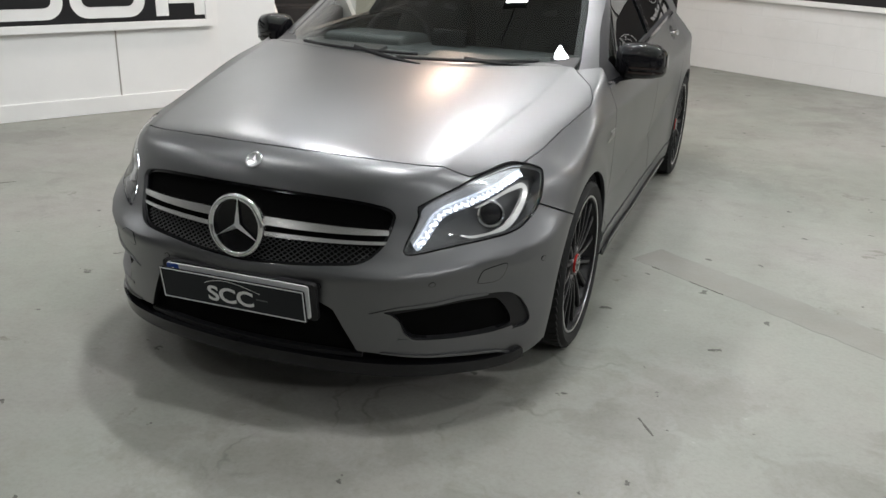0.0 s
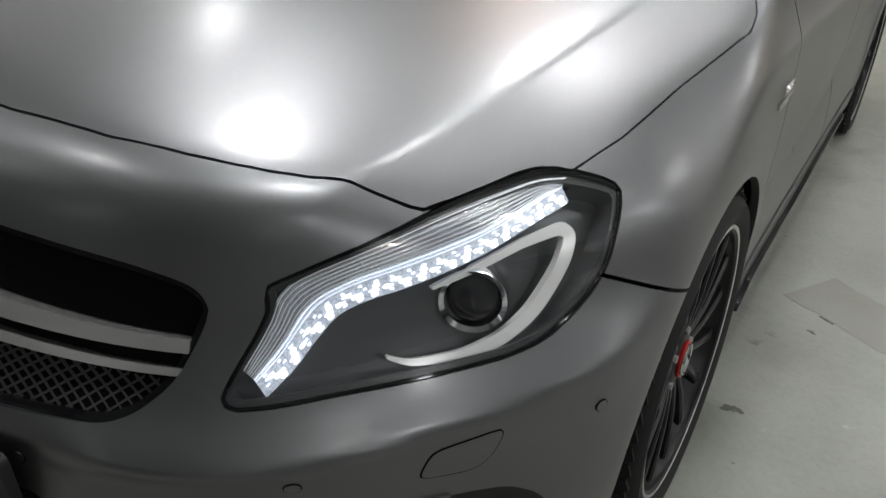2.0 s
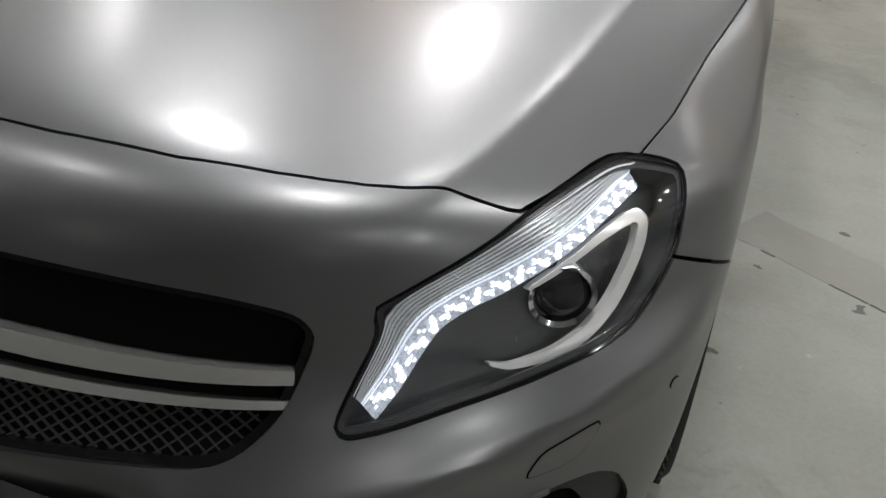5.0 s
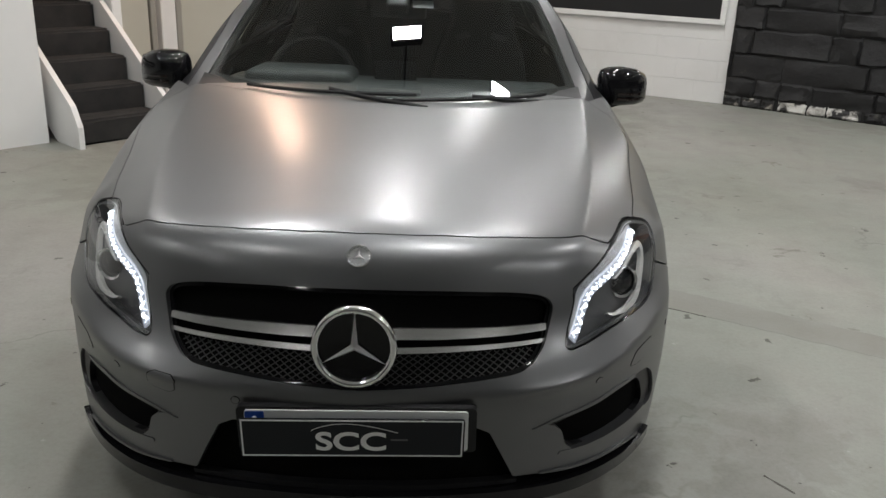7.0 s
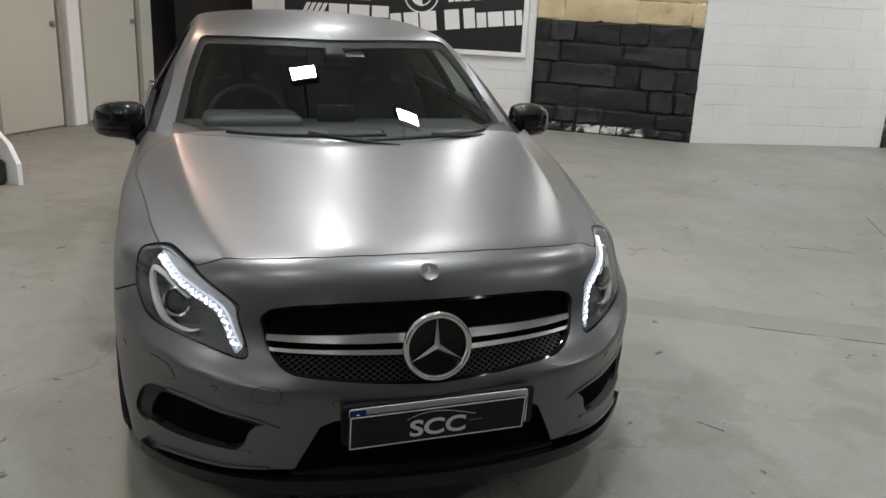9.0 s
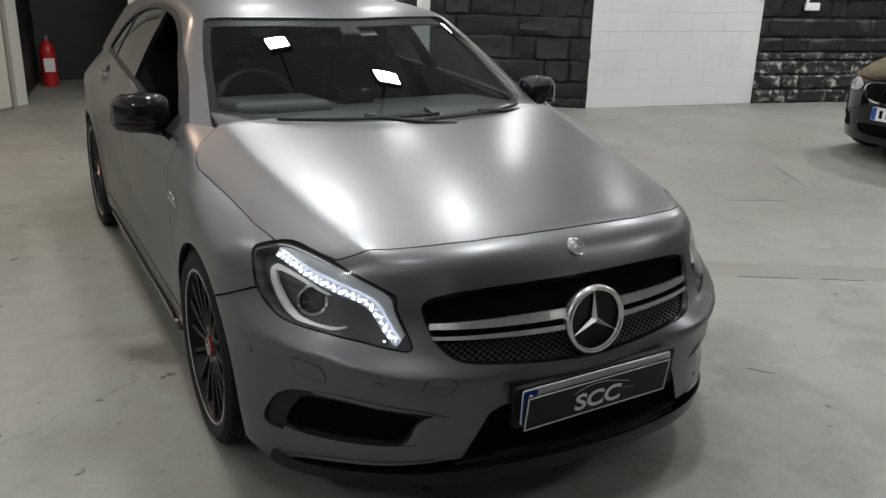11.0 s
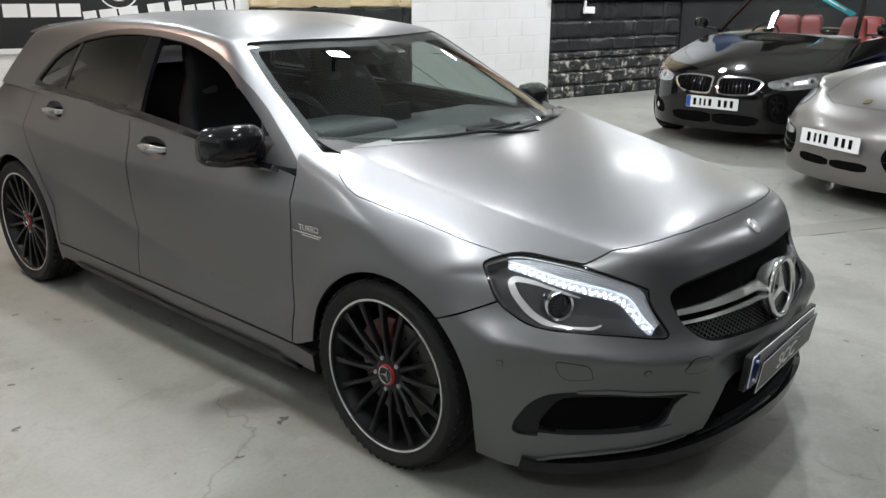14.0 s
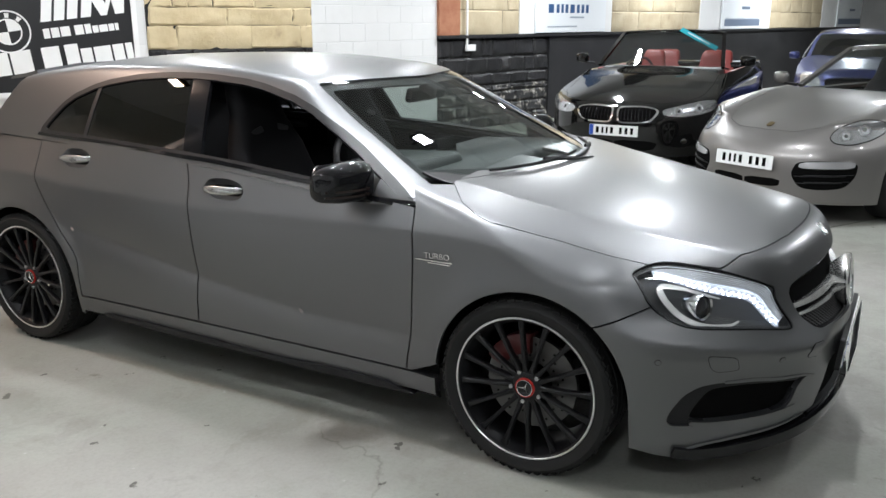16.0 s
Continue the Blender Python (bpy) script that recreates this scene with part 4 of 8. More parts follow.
def with_rim(v, t, n, depth, back=False):
    """Turns the rim of a sheet inward by depth, and gives it a back where wanted: a panel with real thickness."""
    edges = rim_edges(t)
    edges = edges[~((np.abs(v[edges[:, 0], 0]) < 2e-4) & (np.abs(v[edges[:, 1], 0]) < 2e-4))]
    used, e = np.unique(edges, return_inverse=True)
    e = e.reshape(-1, 2)
    face = np.cross(v[edges[:, 1]] - v[edges[:, 0]], n[edges[:, 0]])
    rim_n = np.zeros((len(used), 3))
    np.add.at(rim_n, e[:, 0], face)
    np.add.at(rim_n, e[:, 1], face)
    rim_n /= np.linalg.norm(rim_n, axis=1, keepdims=True) + 1e-12
    a = len(v)
    top, low = v[used], v[used] - n[used] * depth
    k = len(used)
    quads = np.stack([e[:, 1], e[:, 0], e[:, 0] + k, e[:, 1] + k], 1) + a
    vs, ns, ts = [v, top, low], [n, rim_n, rim_n], [t, triangles(quads)]
    if back:
        vs.append(v - n * depth)
        ns.append(-n)
        ts.append(t[:, ::-1] + a + 2 * k)
    return np.concatenate(vs), np.concatenate(ts), np.concatenate(ns)


def sheet_object(name, pieces, material, parent=None, label=""):
    """One mesh object from (v, t, n) pieces, smooth by the given normals."""
    v = np.concatenate([p[0] for p in pieces])
    n = np.concatenate([p[2] for p in pieces])
    shift = np.cumsum([0] + [len(p[0]) for p in pieces[:-1]])
    t = np.concatenate([p[1] + s for p, s in zip(pieces, shift)])
    me = bpy.data.meshes.new(name)
    me.from_pydata(v.tolist(), [], t.tolist())
    me.polygons.foreach_set("use_smooth", np.ones(len(me.polygons), bool))
    me.normals_split_custom_set_from_vertices(n.tolist())
    me.materials.append(material)
    ob = new(name, me)
    ob.parent = parent
    return tagged(ob, label)


def flipped(piece):
    v, t, n = piece
    m = np.array([-1.0, 1, 1])
    return v * m, t[:, ::-1], n * m


def oriented(v, t, n):
    face = np.cross(v[t[:, 1]] - v[t[:, 0]], v[t[:, 2]] - v[t[:, 0]])
    return t if ((face * n[t[:, 0]]).sum(1)).sum() > 0 else t[:, ::-1]


def nose_chart(u, z):
    turn = u / NOSE_SCALE * np.pi / 180
    start = np.stack([0 * u, PIVOT_Y + 0 * u, z], -1)
    return meet(lower_body, start, np.stack([np.cos(turn), -np.sin(turn), 0 * u], -1))


def side_chart(y, z, skin=lower_body):
    start = np.stack([0 * y, y, z], -1)
    return meet(skin, start, np.stack([1 + 0 * y, 0 * y, 0 * y], -1), 1.5)


def chart_patch(chart, outline, step, skin=lower_body, lift=0.0, thick=0.0, back=False, holes=()):
    """A piece of the skin inside an outline drawn on a chart of it, lifted off or sunk under the skin, with thickness."""
    o = np.array(outline, float)
    lo, hi = o.min(0) - step, o.max(0) + step
    a, b = (np.linspace(lo[k], hi[k], max(3, int((hi[k] - lo[k]) / step) + 1)) for k in (0, 1))
    flat = np.stack(np.meshgrid(a, b, indexing="ij"), -1).reshape(-1, 2)
    flat3 = np.c_[flat, np.zeros(len(flat))]
    t = triangles(grid_quads(len(a), len(b)))
    flat3, t = clip(flat3, t, lambda q: outline_distance(q[:, :2], o))
    for hole in holes:
        flat3, t = clip(flat3, t, lambda q: -outline_distance(q[:, :2], hole))
    v = chart(flat3[:, 0], flat3[:, 1])
    n = outward(skin, v)
    t = oriented(v, t, n)
    v = v + n * lift
    return with_rim(v, t, n, thick, back) if thick else (v, t, n)


# Outlines on the nose, as (way round, height), and on the side, as (y, z).
LAMP = rounded([(1.160, 0.589), (1.149, 0.576), (1.102, 0.580), (1.033, 0.590), (0.963, 0.596), (0.888, 0.601), (0.827, 0.604), (0.772, 0.613), (0.725, 0.634), (0.688, 0.658), (0.664, 0.685), (0.647, 0.721), (0.626, 0.760), (0.621, 0.770), (0.645, 0.780), (0.685, 0.790), (0.714, 0.796), (0.751, 0.798), (0.790, 0.796), (0.839, 0.792), (0.883, 0.787), (0.932, 0.778), (0.999, 0.758), (1.054, 0.739), (1.092, 0.723), (1.116, 0.712), (1.115, 0.701), (1.112, 0.684), (1.122, 0.661), (1.142, 0.624)], 1)
GRILLE = rounded([(1.80, 0.742), (1.628, 0.742), (1.417, 0.738), (1.278, 0.728), (1.196, 0.711), (1.173, 0.686), (1.187, 0.647), (1.210, 0.600), (1.248, 0.566), (1.286, 0.550), (1.396, 0.537), (1.512, 0.527), (1.647, 0.522), (1.80, 0.522)])
INTAKE = rounded([(1.257, 0.392), (1.165, 0.416), (1.067, 0.424), (0.985, 0.434), (0.880, 0.430), (0.820, 0.419), (0.772, 0.387), (0.738, 0.335), (0.724, 0.300), (0.740, 0.278), (0.785, 0.278), (0.900, 0.280), (1.050, 0.288), (1.147, 0.308), (1.175, 0.392)], 1)
MOUTH = [(1.80, 0.430), (1.385, 0.425), (1.350, 0.405), (1.290, 0.278), (1.283, 0.262), (1.28, 0.15), (1.80, 0.15)]
WASHER = rounded([(0.939, 0.477), (0.928, 0.511), (0.914, 0.519), (0.842, 0.526), (0.838, 0.518), (0.850, 0.483), (0.872, 0.468), (0.930, 0.472)], 1)
TOW_EYE = rounded([(1.18, 0.478), (1.195, 0.525), (1.265, 0.522), (1.25, 0.470)], 1)
bumper_low = spline([0.55, 0.64, 0.72, 0.776, 0.83, 0.90, 1.01, 1.15, 1.28, 1.4], [0.19, 0.184, 0.168, 0.162, 0.200, 0.222, 0.235, 0.248, 0.264, 0.27])
BONNET = np.array([(-0.2, -0.760), (0.0, -0.760), (0.14, -0.754), (0.286, -0.736), (0.392, -0.708), (0.439, -0.692), (0.482, -0.674), (0.522, -0.652), (0.542, -0.636), (0.556, -0.626), (0.573, -0.618), (0.596, -0.605), (0.619, -0.591), (0.633, -0.580), (0.655, -0.533), (0.671, -0.491), (0.687, -0.445), (0.702, -0.412), (0.720, -0.388), (0.737, -0.374), (0.762, -0.26), (0.785, -0.08), (0.812, 0.08), (0.826, 0.165), (0.820, 0.222), (0.791, 0.294), (0.70, 0.377), (0.60, 0.335), (0.40, 0.27), (0.20, 0.235), (0.0, 0.225), (-0.2, 0.235)])
front_seam = spline([0.2, 0.285, 0.512, 0.75, 0.904, 1.0], [0.488, 0.485, 0.457, 0.447, 0.458, 0.50])
middle_seam = spline([0.2, 0.291, 0.524, 0.674, 0.89, 1.0], [1.556, 1.552, 1.545, 1.552, 1.572, 1.612])
rear_seam = spline([0.3, 0.45, 0.624, 0.80, 0.955, 1.03], [2.30, 2.30, 2.409, 2.525, 2.587, 2.63])
belt_line = spline([0.40, 0.93, 1.43, 2.24, 2.65], [0.902, 0.953, 0.988, 1.018, 1.026])
SIDE_WINDOWS = rounded([(0.47, 0.905), (0.932, 0.955), (1.43, 0.990), (2.24, 1.020), (2.64, 1.028), (2.634, 1.07), (2.52, 1.205), (2.33, 1.282), (2.09, 1.322), (1.87, 1.337), (1.65, 1.336), (1.37, 1.318), (1.08, 1.255), (0.81, 1.128), (0.55, 0.967)], 1)
WINDSCREEN = rounded([(-0.3, 0.85), (0.72, 0.85), (0.70, 0.975), (0.680, 1.04), (0.662, 1.09), (0.634, 1.177), (0.576, 1.300), (0.545, 1.316), (0.30, 1.322), (0.0, 1.318), (-0.3, 1.318)], 1)
REAR_WINDOW = rounded([(-0.3, 1.02), (0.58, 1.02), (0.50, 1.22), (-0.3, 1.24)], 1)
SKIRT_TOP, GAP = 0.290, 0.0030


def handle_cup(y, z, size=1.0):
    return rounded([(y - 0.118 * size, z - 0.010), (y - 0.085 * size, z - 0.040), (y + 0.04 * size, z - 0.042), (y + 0.112 * size, z - 0.004), (y + 0.085 * size, z + 0.036), (y - 0.02 * size, z + 0.044), (y - 0.10 * size, z + 0.026)], 2)


FRONT_CUP, REAR_CUP = handle_cup(1.380, 0.892), handle_cup(2.315, 0.945, 0.93)


def flat_nose(v):
    return np.stack([round_turn(v), v[:, 2]], 1)


def arch_field(v):
    r = np.minimum(np.hypot(v[:, 1] + 0.012, v[:, 2] - 0.318) - 0.362, np.hypot(v[:, 1] - 2.695, v[:, 2] - 0.318) - 0.366)
    low = np.minimum(np.abs(v[:, 1] + 0.012) - 0.362, np.abs(v[:, 1] - 2.695) - 0.366)
    return -np.where(v[:, 2] < 0.318, low - 0.03 * np.clip(0.318 - v[:, 2], 0, 1), r)


def bumper_side(v):
    u = round_turn(v)
    return np.minimum(v[:, 2] - (0.604 + 0.389 * (u - 0.50)), 0.78 - u)


class Panels:
    """Cuts named panels out of one half of the skin."""

    def __init__(self, grid, skin):
        self.v, quads = grid
        self.t, self.skin = triangles(quads), skin

    def cut(self, fields, depth=0.014, lift=0.0, back=False):
        v, t = self.v, self.t
        for field in fields:
            v, t = clip(v, t, field)
        n = outward(self.skin, v)
        middle = np.abs(v[:, 0]) < 1e-4
        n[middle, 0] = 0
        t = oriented(v, t, n)
        return with_rim(v + n * lift, t, n, depth, back)


def beyond(curve, sign, gap=GAP):
    """Keeps what lies behind (+) or ahead (-) of a seam y = curve(z)."""
    return lambda v: -sign * (v[:, 1] - curve(v[:, 2])) + gap


in_bonnet = lambda v: outline_distance(v[:, :2] * (1, 1), BONNET)
bonnet_gap = lambda v: 0.0012 + 0.0007 * soft_step(-0.40 - v[:, 1], 0.04)
off_bonnet = lambda v: np.where(v[:, 2] > 0.74, -in_bonnet(v), -1.0) + bonnet_gap(v)
off_lamp = lambda v: np.where(v[:, 1] < 0.1, -outline_distance(flat_nose(v), LAMP), -1.0) + 0.001


# ---- the grey hatchback ----
def joined(bm, name, material, parent=None, label="", smooth=30):
    me = bpy.data.meshes.new(name)
    bm.normal_update()
    bm.to_mesh(me)
    bm.free()
    me.materials.append(material)
    if smooth:
        me.polygons.foreach_set("use_smooth", np.ones(len(me.polygons), bool))
        me.set_sharp_from_angle(angle=radians(smooth))
    ob = new(name, me)
    ob.parent = parent
    return tagged(ob, label)


def part(name, bm, material, parent, label="", smooth=30):
    return joined(bm, name, material, parent, label, smooth)


def thing(name, label, category, group="", at=None):
    ob = new(name)
    if at is not None:
        ob.matrix_world = at
    return tagged(ob, label, category, group)


car = thing("hatchback_car", "matte grey five-door hatchback with black wheels and lit headlamps", "car")
ring = Panels(ring_grid(0.009, 0.014, 0.009, low=-38, high=78), lower_body)
top = Panels(top_grid(0.011), lower_body)
cab = Panels(ring_grid(0.018, 0.018, 0.011, cabin, low=-6, high=89.9, z0=0.985), cabin)

nose_only = lambda v: v[:, 1] - 0.0
tow_gap = lambda v: np.abs(outline_distance(flat_nose(v), TOW_EYE)) * -1 + 0.0012
washer_gap = lambda v: np.abs(outline_distance(flat_nose(v), WASHER)) * -1 + 0.0012
half = ring.cut([nose_only, lambda v: bumper_side(v) + GAP, off_lamp, off_bonnet, arch_field, lambda v: -outline_distance(flat_nose(v), GRILLE), lambda v: -outline_distance(flat_nose(v), INTAKE), lambda v: -outline_distance(flat_nose(v), MOUTH), lambda v: bumper_low(round_turn(v)) - v[:, 2]], 0.02)
bumper = sheet_object("front_bumper", [half, flipped(half)], PAINT, car)
half = top.cut([lambda v: in_bonnet(v) + bonnet_gap(v)], 0.016)
bonnet = sheet_object("bonnet", [half, flipped(half)], PAINT, car)
cowl_at = lambda v: np.maximum(-in_bonnet(v) + 0.004, np.maximum(0.19 - v[:, 1] - 0.0 * v[:, 0], v[:, 1] - 0.30 - 0.42 * v[:, 0] ** 2))
half = top.cut([cowl_at, lambda v: np.abs(v[:, 0]) - 0.70], 0.01, -0.012)
sheet_object("cowl_panel", [half, flipped(half)], BLACK_PLASTIC, car)

SIDES = (1, -1)


def both_sides(name, piece, material, label="", parents=(None, None)):
    return [sheet_object(name, [piece if s > 0 else flipped(piece)], material, p or car, label) for s, p in zip(SIDES, parents)]


below_belt = lambda v: v[:, 2] - belt_line(v[:, 1]) - 0.004
over_skirt = lambda v: SKIRT_TOP - v[:, 2] + GAP
wing = ring.cut([lambda v: v[:, 1] - 0.6, lambda v: -bumper_side(v) + GAP, off_lamp, off_bonnet, arch_field, beyond(front_seam, -1), over_skirt, lambda v: v[:, 2] - np.where(v[:, 1] > 0.36, 0.985, 2.0)], 0.016)
both_sides("front_wing", wing, PAINT)
front_doors = both_sides("front_door", ring.cut([beyond(front_seam, 1), beyond(middle_seam, -1), over_skirt, below_belt, lambda v: -outline_distance(v[:, 1:3], FRONT_CUP)], 0.02), PAINT)
rear_doors = both_sides("rear_door", ring.cut([beyond(middle_seam, 1), beyond(rear_seam, -1), arch_field, over_skirt, below_belt, lambda v: -outline_distance(v[:, 1:3], REAR_CUP)], 0.02), PAINT)
both_sides("rear_quarter", ring.cut([beyond(rear_seam, 1), arch_field, lambda v: 0.2 - v[:, 2], lambda v: v[:, 2] - 1.03], 0.016), PAINT)
skirt = ring.cut([lambda v: v[:, 2] - SKIRT_TOP + GAP, lambda v: 0.218 - v[:, 2], lambda v: 0.355 - v[:, 1], lambda v: v[:, 1] - 2.31], 0.03, 0.004)
both_sides("side_skirt", skirt, PAINT)
blade = chart_patch(side_chart, rounded([(0.42, 0.214), (0.60, 0.232), (1.2, 0.226), (2.1, 0.236), (2.2, 0.222), (2.2, 0.205), (0.46, 0.196)], 1), 0.02, lift=0.018, thick=0.05)
both_sides("skirt_blade", blade, GLOSS_BLACK, "gloss black lower blade")

# Black sheets added under the skin, so that gaps and openings read as shade.
shell_grid = ring_grid(0.03, 0.04, 0.03, low=-38, high=80)
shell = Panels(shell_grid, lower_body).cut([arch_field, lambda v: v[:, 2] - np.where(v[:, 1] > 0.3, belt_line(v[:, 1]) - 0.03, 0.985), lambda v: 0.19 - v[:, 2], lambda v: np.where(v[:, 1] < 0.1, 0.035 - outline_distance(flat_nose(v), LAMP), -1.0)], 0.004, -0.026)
sheet_object("inner_shell", [shell, flipped(shell)], DARK, car, "added black shell behind the panels that shades the gaps")
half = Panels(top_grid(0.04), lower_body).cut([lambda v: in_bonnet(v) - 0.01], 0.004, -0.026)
sheet_object("bonnet_liner", [half, flipped(half)], DARK, car, "added black sheet under the bonnet that shades its gap")

# Roof, pillars and glass.
flat_side = lambda v: v[:, 1:3]
on_screen = lambda v: np.where(v[:, 1] < 1.5, outline_distance(v[:, [0, 2]], WINDSCREEN), 1.0)
on_rear = lambda v: np.where(v[:, 1] > 2.2, outline_distance(v[:, [0, 2]], REAR_WINDOW), 1.0)
in_side = lambda v: np.where(v[:, 0] > 0.4, outline_distance(flat_side(v), SIDE_WINDOWS), 1.0)
over_belt = lambda v: np.minimum(belt_line(v[:, 1]), 1.03) - 0.02 - v[:, 2]
half = cab.cut([lambda v: -on_screen(v) + 0.001, lambda v: -on_rear(v) + 0.001, lambda v: -in_side(v), over_belt], 0.02)
sheet_object("roof", [half, flipped(half)], PAINT, car)
half = cab.cut([on_screen, lambda v: 0.962 - v[:, 2] - 0.02 * v[:, 0]], 0.005, -0.003)
sheet_object("windscreen", [half, flipped(half)], SCREEN_GLASS, car, "clear windscreen").visible_shadow = False
edge = cab.cut([on_screen, lambda v: -on_screen(v) - 0.022, lambda v: 0.962 - v[:, 2]], 0.004, -0.010)
sheet_object("windscreen_border", [edge, flipped(edge)], BLACK_PLASTIC, car, "black printed border of the windscreen")
frit = cab.cut([on_screen, lambda v: 0.955 - v[:, 2], lambda v: v[:, 2] - 1.008 - 0.03 * v[:, 0] ** 2], 0.004, -0.006)
sheet_object("windscreen_foot", [frit, flipped(frit)], BLACK_PLASTIC, car, "black printed band at the foot of the windscreen")
half = cab.cut([on_rear], 0.005, -0.003)
sheet_object("rear_window", [half, flipped(half)], TINTED, car, "tinted rear window").visible_shadow = False
trim = cab.cut([in_side, lambda v: -in_side(v) - 0.024], 0.02, 0.002)
both_sides("window_surround", trim, BLACK_PLASTIC, "black window surround")
pillar_at = lambda v: np.abs(v[:, 1] - (1.585 + 0.33 * (v[:, 2] - 1.0))) - 0.052
both_sides("centre_pillar", cab.cut([lambda v: in_side(v) + 0.014, pillar_at], 0.02, -0.001), GLOSS_BLACK, "gloss black centre pillar")
rear_bar = lambda v: np.abs(v[:, 1] - (2.30 + 0.10 * (v[:, 2] - 1.0))) - 0.012
both_sides("quarter_bar", cab.cut([lambda v: in_side(v) + 0.014, rear_bar], 0.02, -0.002), BLACK_PLASTIC)
front_part = lambda v: v[:, 1] - (1.54 + 0.33 * (v[:, 2] - 1.0))
rear_part = lambda v: (1.63 + 0.33 * (v[:, 2] - 1.0)) - v[:, 1]
rear_glass = cab.cut([lambda v: in_side(v) + 0.014, rear_part, lambda v: -rear_bar(v)], 0.004, -0.006)
for ob in both_sides("rear_side_glass", rear_glass, TINTED, "dark tinted side glass"):
    ob.visible_shadow = False
sail = cab.cut([lambda v: in_side(v) + 0.014, lambda v: v[:, 1] - 0.64], 0.012, 0.0)
both_sides("mirror_base", sail, BLACK_PLASTIC, "black triangle at the mirror's foot")
pane = cab.cut([lambda v: in_side(v) + 0.014, front_part, lambda v: 0.645 - v[:, 1]], 0.004, -0.008)
sheet_object("front_side_glass", [pane], GLASS, car, "clear side glass").visible_shadow = False
strip = chart_patch(lambda y, z: side_chart(y, z, cabin), [(0.47, 0.900), (0.932, 0.950), (1.43, 0.985), (2.24, 1.015), (2.64, 1.022), (2.64, 1.036), (2.24, 1.030), (1.43, 1.001), (0.932, 0.966), (0.47, 0.917)], 0.012, cabin, lift=0.008, thick=0.02)
both_sides("waist_strip", strip, GLOSS_BLACK, "black strip along the window sill")


# ---- headlamps, grille, bumper fittings ----
def grown(outline, by):
    """Moves a closed outline outward (+) or inward (-)."""
    a = np.array(outline, float)
    d = np.roll(a, -1, 0) - np.roll(a, 1, 0)
    n = np.stack([d[:, 1], -d[:, 0]], 1) / (np.linalg.norm(d, axis=1, keepdims=True) + 1e-9)
    area = (a[:, 0] * np.roll(a[:, 1], -1) - a[:, 1] * np.roll(a[:, 0], -1)).sum()
    return a + n * by * np.sign(area)


def band(points, wide, step=0.006, ends=True):
    """The closed outline of a strip along a bent line, of a width that may change along it."""
    a = np.array(points, float)
    s = np.r_[0, np.cumsum(np.hypot(*np.diff(a, axis=0).T))]
    fine = np.linspace(0, s[-1], max(8, int(s[-1] / step)))
    line = np.stack([spline(s, a[:, k])(fine) for k in (0, 1)], 1)
    d = np.gradient(line, axis=0)
    n = np.stack([-d[:, 1], d[:, 0]], 1) / (np.linalg.norm(d, axis=1, keepdims=True) + 1e-9)
    w = np.interp(fine / s[-1], np.linspace(0, 1, len(np.atleast_1d(wide))), np.atleast_1d(wide))[:, None] / 2
    return np.concatenate([line + n * w, (line - n * w)[::-1]])


LED_LINE = [(1.119, 0.597), (1.090, 0.624), (1.064, 0.656), (1.037, 0.683), (1.000, 0.699), (0.953, 0.710), (0.905, 0.722), (0.854, 0.736), (0.799, 0.755), (0.750, 0.770), (0.704, 0.780)]
LAMP_HOOK = [(0.975, 0.622), (0.942, 0.614), (0.892, 0.613), (0.840, 0.619), (0.784, 0.640), (0.744, 0.673), (0.721, 0.705), (0.713, 0.728), (0.728, 0.741), (0.778, 0.734), (0.834, 0.718), (0.880, 0.704), (0.918, 0.693)]


def strip_frame():
    """Along the lit strip: the run, the places, the way across it, and how far it is to the lamp's upper edge."""
    a = np.array(LED_LINE, float)
    s = np.r_[0, np.cumsum(np.hypot(*np.diff(a, axis=0).T))]
    run = np.linspace(0, s[-1], 60)
    line = np.stack([spline(s, a[:, k])(run) for k in (0, 1)], 1)
    d = np.gradient(line, axis=0)
    across = np.stack([-d[:, 1], d[:, 0]], 1)
    across *= np.sign((across * (0.7, 1.0)).sum(1, keepdims=True))
    for _ in range(14):
        across[1:-1] = (across[:-2] + 2 * across[1:-1] + across[2:]) / 4
    across /= np.linalg.norm(across, axis=1, keepdims=True)
    tries = np.linspace(0.006, 0.11, 105)
    edge = grown(LAMP, -0.0075)
    reach = []
    for p, m in zip(line, across):
        outside = outline_distance(p + m * tries[:, None], edge) > 0
        reach.append(tries[np.argmax(outside)] if outside.any() else 0.03)
    reach = np.array(reach)
    for _ in range(4):
        reach[1:-1] = np.minimum(reach[1:-1], (reach[:-2] + reach[2:]) / 2)
    return run, line, across, np.maximum(reach, 0.008)


